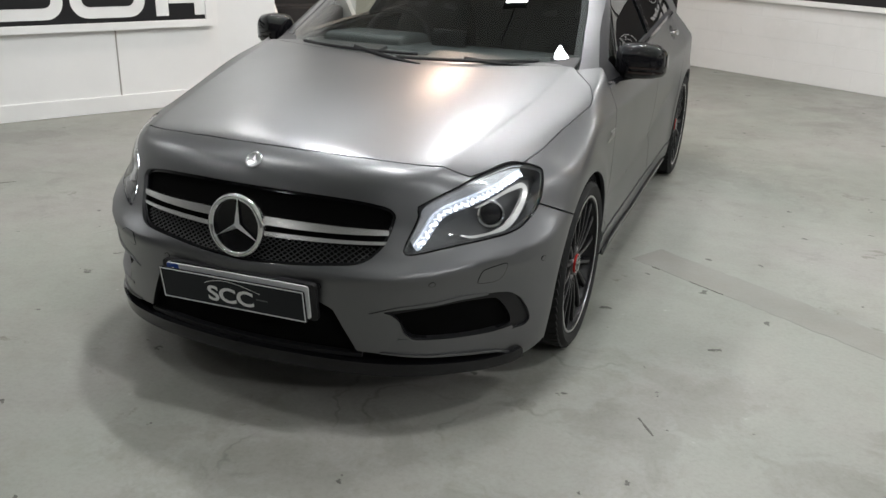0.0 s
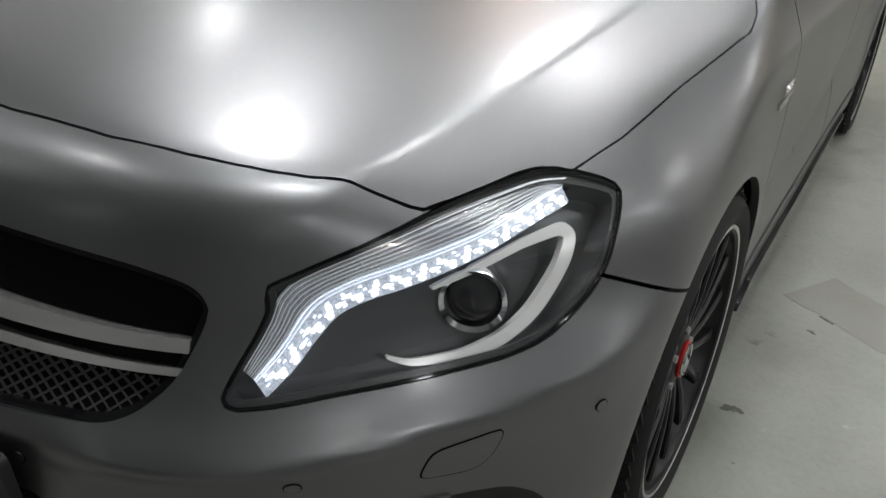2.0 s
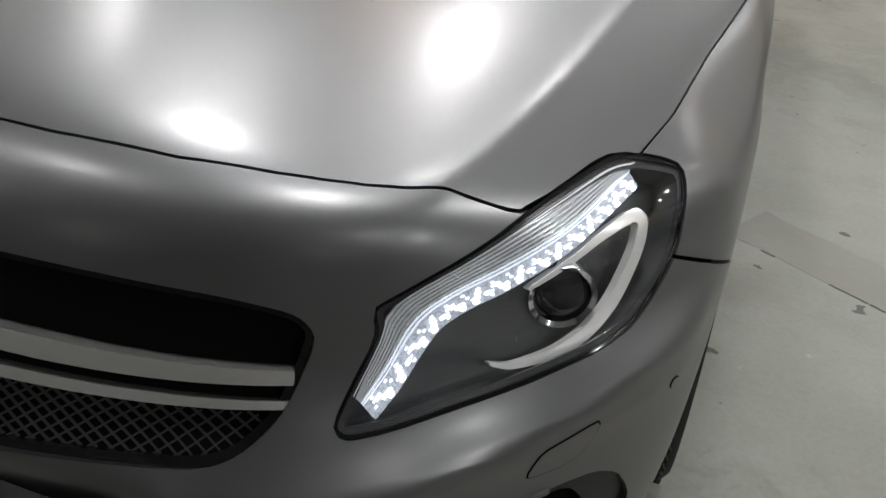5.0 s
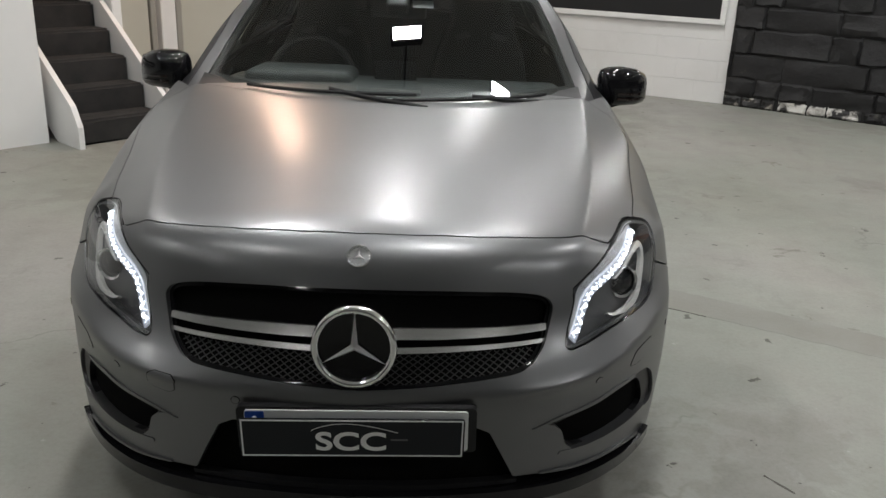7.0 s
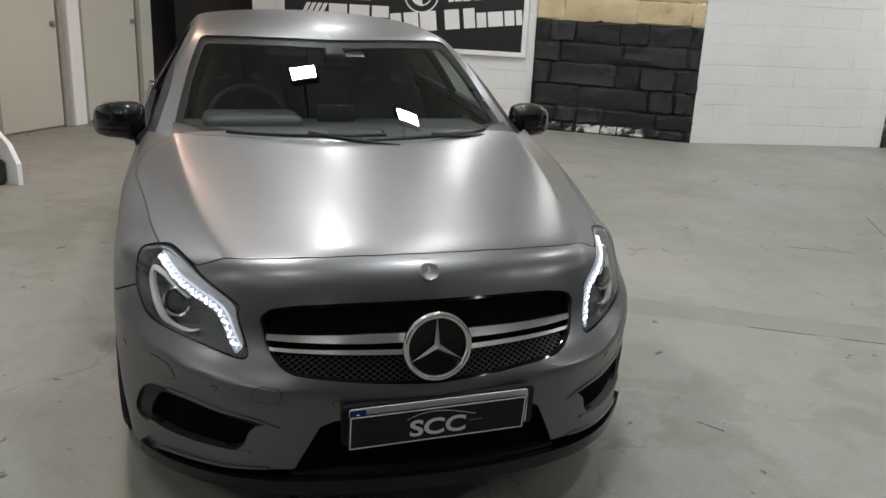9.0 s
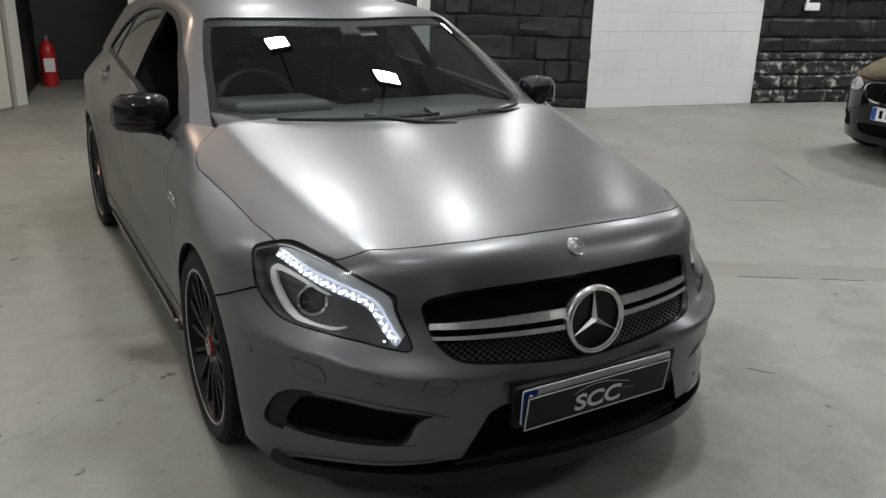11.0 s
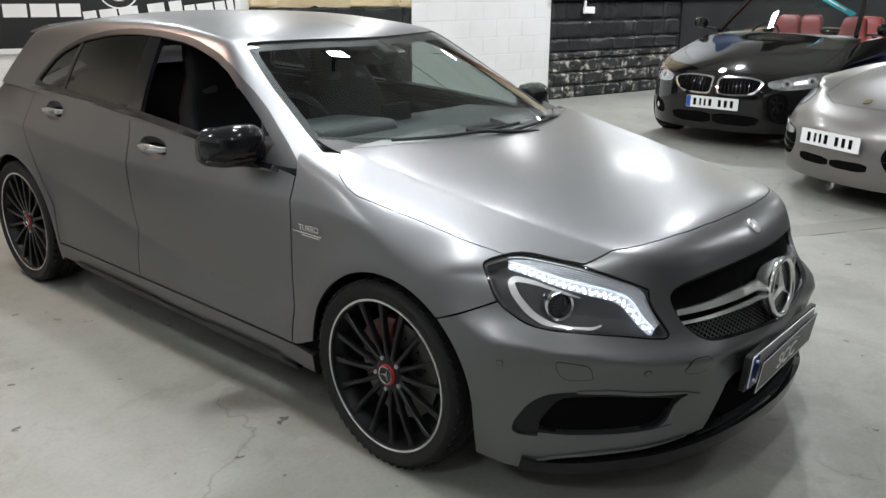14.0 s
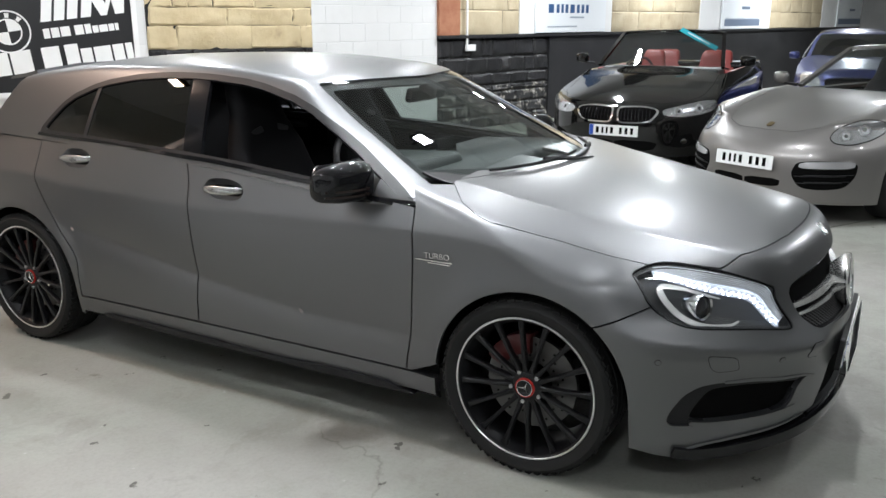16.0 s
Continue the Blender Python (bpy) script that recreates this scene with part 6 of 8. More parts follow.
# ---- wheels ----
def wheel_at(s, y):
    wheel = new("wheel")
    wheel.parent = car
    tagged(wheel, "black many-spoked alloy wheel with a silver rim edge")
    m = Matrix.Translation((s * 0.775, y, 0.322)) @ pose(0, 0, 0, 0, 90 * s, 0) @ pose(0, 0, 0, 0, 0, 17 if y > 1 else 5)

    def put(name, bm, material, label="", parent=None, smooth=40):
        bmesh.ops.transform(bm, matrix=m, verts=bm.verts)
        return part(name, bm, material, parent or wheel, label, smooth)

    bm = bmesh.new()
    half = [(0.262, -0.105), (0.275, -0.114), (0.300, -0.117), (0.312, -0.108), (0.3195, -0.092)]
    tread = [(0.3215, -0.080), (0.3215, -0.052), (0.317, -0.050), (0.317, -0.044), (0.322, -0.042), (0.322, -0.006), (0.317, -0.004), (0.317, 0.004), (0.322, 0.006), (0.322, 0.042), (0.317, 0.044), (0.317, 0.050), (0.3215, 0.052), (0.3215, 0.080)]
    lathe(bm, half + tread + [(r, -h) for r, h in half[::-1]], 96)
    tyre = put("tyre", bm, RUBBER, "black low-profile tyre")
    bm = bmesh.new()
    for k in range(60):
        a = 2 * math.pi * k / 60
        for side in (1, -1):
            w = Matrix.Rotation(a, 4, "Z") @ Matrix.Translation((0.3205, 0, side * 0.086)) @ Matrix.Rotation(radians(18 * side), 4, "X")
            bmesh.ops.create_cube(bm, size=1, matrix=w @ Matrix.Diagonal((0.006, 0.022, 0.034, 1)))
    tagged(put("tread_block", bm, RUBBER, "", tyre, 0), kind="stuff")
    bm = bmesh.new()
    lathe(bm, [(0.2555, 0.1085), (0.258, 0.1105), (0.2625, 0.1095), (0.2645, 0.102), (0.2625, 0.095)], 96)
    put("rim_lip", bm, RIM_SILVER, "bare silver rim edge")
    bm = bmesh.new()
    lathe(bm, [(0.262, -0.10), (0.235, -0.09), (0.228, 0.03), (0.236, 0.075), (0.2485, 0.088), (0.2505, 0.104), (0.2556, 0.1086)], 72)
    put("rim_barrel", bm, RIM_BLACK)
    for k in range(16):
        bm = bmesh.new()
        # a slender spoke, wider at both ends
        rows = []
        for r, w, z, d in ((0.040, 0.013, 0.078, 0.030), (0.075, 0.0085, 0.086, 0.028), (0.130, 0.0070, 0.092, 0.024), (0.190, 0.0075, 0.094, 0.022), (0.235, 0.0105, 0.095, 0.022), (0.2495, 0.0155, 0.094, 0.024)):
            rows.append([bm.verts.new(p) for p in ((r, -w, z - 0.004), (r, -w * 0.55, z), (r, w * 0.55, z), (r, w, z - 0.004), (r, w, z - d), (r, -w, z - d))])
        for p, q in zip(rows[:-1], rows[1:]):
            for i in range(6):
                bm.faces.new((p[i], p[(i + 1) % 6], q[(i + 1) % 6], q[i]))
        bmesh.ops.rotate(bm, matrix=Matrix.Rotation(2 * math.pi * k / 16, 3, "Z"), verts=bm.verts)
        put("spoke", bm, RIM_BLACK, smooth=25)
    bm = bmesh.new()
    lathe(bm, [(0.060, 0.045), (0.060, 0.074), (0.052, 0.083), (0.040, 0.086), (0.0001, 0.086)], 40)
    hub = put("hub", bm, RIM_BLACK)
    for k in range(5):
        bm = bmesh.new()
        bmesh.ops.create_cone(bm, cap_ends=True, segments=6, radius1=0.0085, radius2=0.0075, depth=0.014, matrix=Matrix.Rotation(2 * math.pi * (k + 0.3) / 5, 4, "Z") @ Matrix.Translation((0.0565, 0, 0.081)))
        put("wheel_bolt", bm, SATIN_GREY, "", hub)
    bm = bmesh.new()
    lathe(bm, [(0.0365, 0.080), (0.0365, 0.091), (0.034, 0.093), (0.030, 0.092), (0.030, 0.088)], 40)
    put("hub_ring", bm, RED, "red ring round the wheel centre", hub)
    bm = bmesh.new()
    lathe(bm, [(0.031, 0.086), (0.031, 0.0945), (0.029, 0.096), (0.027, 0.0945), (0.0001, 0.0945)], 36)
    cap = put("centre_cap", bm, GLOSS_BLACK, "black centre cap with a silver star")
    bm = bmesh.new()
    lathe(bm, [(0.0275, 0.0945), (0.0288, 0.0968), (0.0305, 0.0968), (0.0312, 0.094)], 36)
    star_mesh(bm, 0.027, 0.004, 0.16)
    for v in bm.verts:
        if v.co.z < 0.02:
            v.co.z += 0.0952
    put("cap_star", bm, CHROME, "", hub, 0)
    bm = bmesh.new()
    lathe(bm, [(0.075, 0.022), (0.078, 0.030), (0.170, 0.030), (0.170, 0.004), (0.078, 0.004), (0.075, 0.022)], 56)
    disc = put("brake_disc", bm, DISC_METAL, "bare steel brake disc")
    bm = bmesh.new()
    for k in range(36):
        a = 2 * math.pi * k / 36
        r = 0.10 + 0.022 * (k % 3)
        bmesh.ops.create_cone(bm, cap_ends=True, segments=8, radius1=0.0045, radius2=0.0045, depth=0.003, matrix=Matrix.Rotation(a, 4, "Z") @ Matrix.Translation((r, 0, 0.0305)))
    tagged(put("disc_hole", bm, DARK, "", disc, 0), kind="stuff")
    bm = bmesh.new()
    rows = []
    for k in range(9):
        a = radians(-32 + 8 * k) + (math.pi * 0.15 if y < 1 else math.pi * 0.1)
        c, sn = math.cos(a), math.sin(a)
        rows.append([bm.verts.new((r * c, r * sn, z)) for r, z in ((0.112, 0.033), (0.112, 0.048), (0.125, 0.056), (0.165, 0.056), (0.184, 0.044), (0.184, 0.0), (0.175, -0.02), (0.112, -0.02))])
    for p, q in zip(rows[:-1], rows[1:]):
        for i in range(8):
            bm.faces.new((p[i], p[(i + 1) % 8], q[(i + 1) % 8], q[i]))
    bm.faces.new(rows[0])
    bm.faces.new(rows[-1][::-1])
    bmesh.ops.recalc_face_normals(bm, faces=bm.faces)
    put("brake_caliper", bm, CALIPER, "dark red brake caliper")


for s in SIDES:
    for y in (0.0, 2.699):
        wheel_at(s, y)
        bm = bmesh.new()
        lathe(bm, [(0.372, -0.10), (0.372, 0.20), (0.30, 0.225), (0.0001, 0.225)], 40, math.pi)
        bmesh.ops.transform(bm, matrix=Matrix.Translation((s * 0.74, y - 0.006, 0.318)) @ pose(0, 0, 0, 0, -90 * s, 0) @ pose(0, 0, 0, 0, 0, -90 * s), verts=bm.verts)
        part("wheel_housing", bm, DARK, car, "black wheel housing")
bm = bmesh.new()
bmesh.ops.create_cube(bm, size=1, matrix=Matrix.Translation((0, 1.3, 0.225)) @ Matrix.Diagonal((1.2, 4.0, 0.09, 1)))
bmesh.ops.bevel(bm, geom=bm.edges[:], offset=0.03, segments=2, affect="EDGES")
part("underbody", bm, DARK, car, "black underbody")


# ---- door mirrors, handles, wipers, badges ----
def blob(bm, rows, m=Matrix(), close=True):
    """Skins a row of closed rings of points."""
    rings = [[bm.verts.new(m @ Vector(p)) for p in row] for row in rows]
    for p, q in zip(rings[:-1], rings[1:]):
        for i in range(len(p)):
            bm.faces.new((p[i], p[(i + 1) % len(p)], q[(i + 1) % len(q)], q[i]))
    if close:
        bm.faces.new(rings[0][::-1])
        bm.faces.new(rings[-1])
    bmesh.ops.recalc_face_normals(bm, faces=bm.faces)
    return rings


def oval(cx, cy, cz, rx, ry, rz, n=20, power=0.7):
    """A rounded ring in the plane y, z at x = cx."""
    out = []
    for k in range(n):
        a = 2 * math.pi * k / n
        c, s = math.cos(a), math.sin(a)
        out.append((cx, cy + ry * math.copysign(abs(c) ** power, c), cz + rz * math.copysign(abs(s) ** power, s)))
    return out


def door_mirror(s):
    mirror = new("door_mirror")
    mirror.parent = car
    tagged(mirror, "gloss black door mirror")
    flip = Matrix.Diagonal((s, 1, 1, 1))
    bm = bmesh.new()
    rows = [oval(0.808, 0.708, 0.990, 0, 0.036, 0.046), oval(0.816, 0.704, 0.991, 0, 0.056, 0.064), oval(0.845, 0.698, 0.994, 0, 0.068, 0.074), oval(0.900, 0.706, 0.995, 0, 0.071, 0.075), oval(0.958, 0.730, 0.990, 0, 0.066, 0.069), oval(0.996, 0.758, 0.984, 0, 0.050, 0.057), oval(1.010, 0.772, 0.980, 0, 0.026, 0.040)]
    blob(bm, rows, flip)
    part("mirror_shell", bm, GLOSS_BLACK, mirror, smooth=60)
    bm = bmesh.new()
    rounded_slab(bm, 0.165, 0.125, 0.004, 0.03, flip @ Matrix.Translation((0.905, 0.781, 0.992)) @ pose(0, 0, 0, 0, 0, 180 + 14))
    part("mirror_glass", bm, CHROME, mirror, "mirror glass")
    bm = bmesh.new()
    line = [(0.872, 0.632, 0.974), (0.930, 0.646, 0.972), (0.978, 0.690, 0.970), (1.004, 0.736, 0.968)]
    for k in range(2):
        blob(bm, [[(x + 0.002, y - 0.004, z + dz - 0.020 * k) for dz in (0.004, -0.004)] + [(x, y + 0.01, z + dz - 0.020 * k) for dz in (-0.004, 0.004)] for x, y, z in line], flip)
    part("indicator_lens", bm, INDICATOR, mirror, "narrow dark indicator lens")
    bm = bmesh.new()
    blob(bm, [[(0.815, 0.60, 0.905), (0.815, 0.72, 0.905), (0.815, 0.72, 0.925), (0.815, 0.60, 0.925)], [(0.86, 0.665, 0.914), (0.86, 0.72, 0.914), (0.86, 0.72, 0.93), (0.86, 0.665, 0.93)], [(0.90, 0.68, 0.922), (0.90, 0.73, 0.922), (0.90, 0.73, 0.94), (0.90, 0.68, 0.94)]], flip)
    bmesh.ops.bevel(bm, geom=bm.edges[:], offset=0.004, segments=2, affect="EDGES")
    part("mirror_arm", bm, GLOSS_BLACK, mirror)


def door_handle(s, y, z, door):
    """A recessed cup with a curved grip over it."""
    flip = Matrix.Diagonal((s, 1, 1, 1))
    cup = FRONT_CUP if y < 2 else REAR_CUP
    piece = chart_patch(side_chart, grown(cup, 0.006), 0.008, lift=-0.0015)
    v, t, n = piece
    deep = 0.034 * np.clip(-outline_distance(v[:, 1:3], cup) / 0.030, 0, 1) ** 0.8
    v = v - n * deep[:, None]
    face = np.cross(v[t[:, 1]] - v[t[:, 0]], v[t[:, 2]] - v[t[:, 0]])
    n = np.zeros_like(v)
    for k in range(3):
        np.add.at(n, t[:, k], face)
    n /= np.linalg.norm(n, axis=1, keepdims=True) + 1e-12
    piece = (v, t, n)
    out = [piece if s > 0 else flipped(piece)]
    # the cup takes a darker grey than the door to carry its shade
    sheet_object("handle_cup", out, HANDLE_SHADE, door, "recess behind the handle, its shade put into the colour")
    bm = bmesh.new()
    x0 = float(side_chart(np.array([y]), np.array([z]))[0, 0])
    rows = []
    for k in range(13):
        f = k / 12
        yy = y - 0.108 + 0.216 * f
        out_x = x0 + 0.030 * math.sin(math.pi * min(1, max(0, f))) ** 0.5 - 0.004
        r = 0.011 + 0.008 * math.sin(math.pi * f)
        rows.append([(out_x + 0.007 * math.cos(a), yy, z + 0.004 + 0.010 * (f - 0.5) * -1 + r * math.sin(a)) for a in np.linspace(0, 2 * math.pi, 13)[:-1]])
    blob(bm, rows, flip)
    part("handle_grip", bm, HANDLE_METAL, door, "satin grey handle", 60)


for s, front, rear in zip(SIDES, front_doors, rear_doors):
    door_mirror(s)
    door_handle(s, 1.380, 0.886, front)
    door_handle(s, 2.315, 0.939, rear)
    at = Matrix.Translation((s * 0.8845, 0.355, 0.748)) @ pose(0, 0, 0, 0, 0, 90 * s)
    badge = new("wing_badge")
    badge.parent = car
    tagged(badge, "small chrome lettering on the wing")
    writing("TURBO", 0.030, CHROME, at @ pose(0.012, 0, 0.008) @ pose(0, 0, 0, 0, 1.5 * s, 0), "lettering", badge, 0.0015, squeeze=1.05)
    for dx, dz, w in ((0, -0.010, 0.15), (0.02, -0.018, 0.09)):
        bm = bmesh.new()
        rounded_slab(bm, w, 0.004, 0.003, 0.001, at @ pose(-dx * s, 0, dz))
        part("badge_line", bm, CHROME, badge)


def wiper(x0, x1, lag):
    arm = new("wiper")
    arm.parent = car
    tagged(arm, "black wiper at the foot of the windscreen")

    def on_screen_at(x, up):
        z = 0.958 + up
        y = 0.14 + 2.2 * (z - 0.97) + 0.42 * x * x + 0.5 * x**4
        return Vector((x, y - 0.014, z + 0.008))

    for name, a, b, w in (("wiper_blade", (x0, 0.030 + lag), (x1, 0.036 + lag), 0.005), ("wiper_arm", (x1 + 0.04, 0.015), ((x0 + x1) / 2, 0.040 + lag), 0.007)):
        bm = bmesh.new()
        rows = []
        for f in np.linspace(0, 1, 14):
            p = on_screen_at(a[0] + (b[0] - a[0]) * f, a[1] + (b[1] - a[1]) * f)
            rows.append([p + Vector((0, dy * w, dz * w * 1.4)) for dy, dz in ((-1, -0.6), (-1, 0.4), (-0.3, 1), (0.5, 0.4), (0.5, -0.6))])
        blob(bm, rows)
        part(name, bm, BLACK_PLASTIC, arm)


wiper(-0.50, 0.10, 0.012)
wiper(0.02, 0.56, 0.004)
bm = bmesh.new()
blob(bm, [[(-0.52, 2.93, 1.312), (-0.52, 3.16, 1.268), (-0.52, 3.16, 1.258), (-0.52, 2.93, 1.285)], [(-0.25, 2.93, 1.338), (-0.25, 3.23, 1.292), (-0.25, 3.23, 1.278), (-0.25, 2.93, 1.31)], [(0.25, 2.93, 1.338), (0.25, 3.23, 1.292), (0.25, 3.23, 1.278), (0.25, 2.93, 1.31)], [(0.52, 2.93, 1.312), (0.52, 3.16, 1.268), (0.52, 3.16, 1.258), (0.52, 2.93, 1.285)]])
bmesh.ops.bevel(bm, geom=bm.edges[:], offset=0.004, segments=2, affect="EDGES")
part("roof_spoiler", bm, PAINT, car)


# ---- inside the car ----
def soft_part(name, size, m, material, parent, soft=0.05, label=""):
    bm = bmesh.new()
    bmesh.ops.create_cube(bm, size=1, matrix=Matrix.Diagonal((*size, 1)))
    bmesh.ops.bevel(bm, geom=bm.edges[:], offset=soft, segments=4, profile=0.6, affect="EDGES")
    bmesh.ops.transform(bm, matrix=m, verts=bm.verts)
    return part(name, bm, material, parent, label, 60)


def car_seat(parent, at, material, edge, name="front_seat"):
    seat = new(name)
    seat.parent = parent
    tagged(seat, "sports seat with raised sides and a fixed headrest")
    soft_part("seat_cushion", (0.46, 0.50, 0.16), at @ pose(0, 0, 0.30, 8), material, seat, 0.06)
    bm = bmesh.new()
    rows = []
    for up, half, thick in ((0.34, 0.20, 0.07), (0.42, 0.235, 0.085), (0.56, 0.245, 0.085), (0.74, 0.24, 0.08), (0.88, 0.215, 0.07), (0.97, 0.175, 0.06), (1.03, 0.15, 0.055), (1.10, 0.145, 0.06), (1.17, 0.13, 0.055), (1.205, 0.095, 0.035)):
        y = 0.20 + 0.26 * (up - 0.34)
        ring_pts = []
        for k in range(24):
            a = 2 * math.pi * k / 24
            c, sn = math.cos(a), math.sin(a)
            px = half * math.copysign(abs(c) ** 0.55, c)
            dish = 0.045 * min(1, abs(px) / 0.24) ** 3 * (sn < 0)
            ring_pts.append((px, y + thick * math.copysign(abs(sn) ** 0.7, sn) - dish, up))
        rows.append(ring_pts)
    blob(bm, rows, at)
    part("seat_back", bm, material, seat, "", 60)
    for s in (1, -1):
        soft_part("seat_slot_trim", (0.08, 0.02, 0.03), at @ pose(s * 0.09, 0.305, 0.955, -16, s * 14, 0), edge, seat, 0.008, "silver trim of the belt opening")
    return seat


for x in (-0.37, 0.37):
    car_seat(car, Matrix.Translation((x, 1.22, 0.12)), CLOTH, HANDLE_SHADE)
soft_part("rear_bench", (1.25, 0.50, 0.20), pose(0, 2.25, 0.48, 5), CLOTH, car, 0.06)
soft_part("rear_backrest", (1.25, 0.18, 0.60), pose(0, 2.56, 0.80, -18), CLOTH, car, 0.06)
for x in (-0.40, 0.40):
    soft_part("rear_headrest", (0.26, 0.10, 0.17), pose(x, 2.64, 1.14, -14), CLOTH, car, 0.045)
dash = new("dashboard")
dash.parent = car
tagged(dash, "dark grey dashboard")
soft_part("dash_top", (1.36, 0.52, 0.10), pose(0, 0.70, 0.925, -3), DASH, dash, 0.045)
soft_part("dash_front", (1.36, 0.20, 0.34), pose(0, 0.84, 0.77, 10), DASH, dash, 0.05)
soft_part("instrument_hood", (0.42, 0.36, 0.10), pose(-0.37, 0.79, 0.962, -3), DASH, dash, 0.05)
soft_part("centre_screen", (0.17, 0.02, 0.09), pose(0, 0.80, 1.0, -10), GLOSS_BLACK, dash, 0.008)
soft_part("centre_console", (0.24, 0.90, 0.22), pose(0, 1.25, 0.52), DASH, dash, 0.05)
wheel_m = Matrix.Translation((-0.37, 1.00, 0.93)) @ pose(0, 0, 0, 90 - 24, 0, 0)
steering = new("steering_wheel")
steering.parent = car
tagged(steering, "black leather steering wheel with silver spokes")
bm = bmesh.new()
lathe(bm, [(0.176 + 0.015 * math.cos(a), 0.015 * math.sin(a)) for a in np.linspace(0, 2 * math.pi, 13)], 48)
bmesh.ops.transform(bm, matrix=wheel_m, verts=bm.verts)
part("wheel_rim", bm, BLACK_PLASTIC, steering, smooth=60)
soft_part("airbag_boss", (0.15, 0.12, 0.05), wheel_m @ pose(0, 0, -0.01), BLACK_PLASTIC, steering, 0.02)
for a in (0, 180, 270):
    soft_part("wheel_spoke", (0.11, 0.035, 0.015), wheel_m @ pose(0, 0, 0, 0, 0, a) @ pose(0.115, 0, -0.005), SATIN, steering, 0.006)
soft_part("rear_view_mirror", (0.23, 0.035, 0.065), pose(0.0, 0.93, 1.235, 15), BLACK_PLASTIC, car, 0.016)
soft_part("mirror_foot", (0.09, 0.10, 0.05), pose(0.0, 0.87, 1.262, 25), BLACK_PLASTIC, car, 0.018)
half = Panels(ring_grid(0.05, 0.05, 0.05, cabin, low=-6, high=89.9, z0=0.985), cabin).cut([lambda v: -on_screen(v) - 0.01, lambda v: -in_side(v) - 0.01, lambda v: -on_rear(v), over_belt], 0.003, -0.03)
sheet_object("headliner", [half, flipped(half)], CLOTH, car, "black headliner")
bm = bmesh.new()
bmesh.ops.create_cube(bm, size=1, matrix=Matrix.Translation((0, 1.6, 0.30)) @ Matrix.Diagonal((1.5, 2.9, 0.04, 1)))
part("cabin_floor", bm, CLOTH, car)
paper = soft_part("windscreen_card", (0.085, 0.002, 0.06), pose(0.10, 0.905, 1.262, -66, 0, 4), PLATE_WHITE, car, 0.0008, "pale card behind the windscreen")


# ---- the other parked cars ----
def other_skin(side, top, bow, nose, tail, crease, hump=(0.0, 0.6, 0.15), corner=(0.30, 0.6)):
    """A car's lower skin from a few curves: half width by y, height by y, nose by z, tail by z."""

    def skin(p):
        x, y, z = np.abs(p[..., 0]), p[..., 1], p[..., 2]
        w = side(y) - 0.45 * ramp(z - crease(y), 0.02) - 0.12 * np.clip(np.abs(z - 0.6), 0, 0.5) ** 2
        h = top(y) - bow(y) * x**2 + hump[0] * np.exp(-(((x - hump[1]) / hump[2]) ** 2)) * soft_step(0.7 - y, 0.3)
        return soft_max([x - w, (z - h) * 0.95, (nose(z) + corner[0] * x**2 + corner[1] * x**4 - y) * 0.8, (y - tail(z) + 0.16 * x**2 + 0.5 * x**6) * 0.9], 0.014)

    return skin


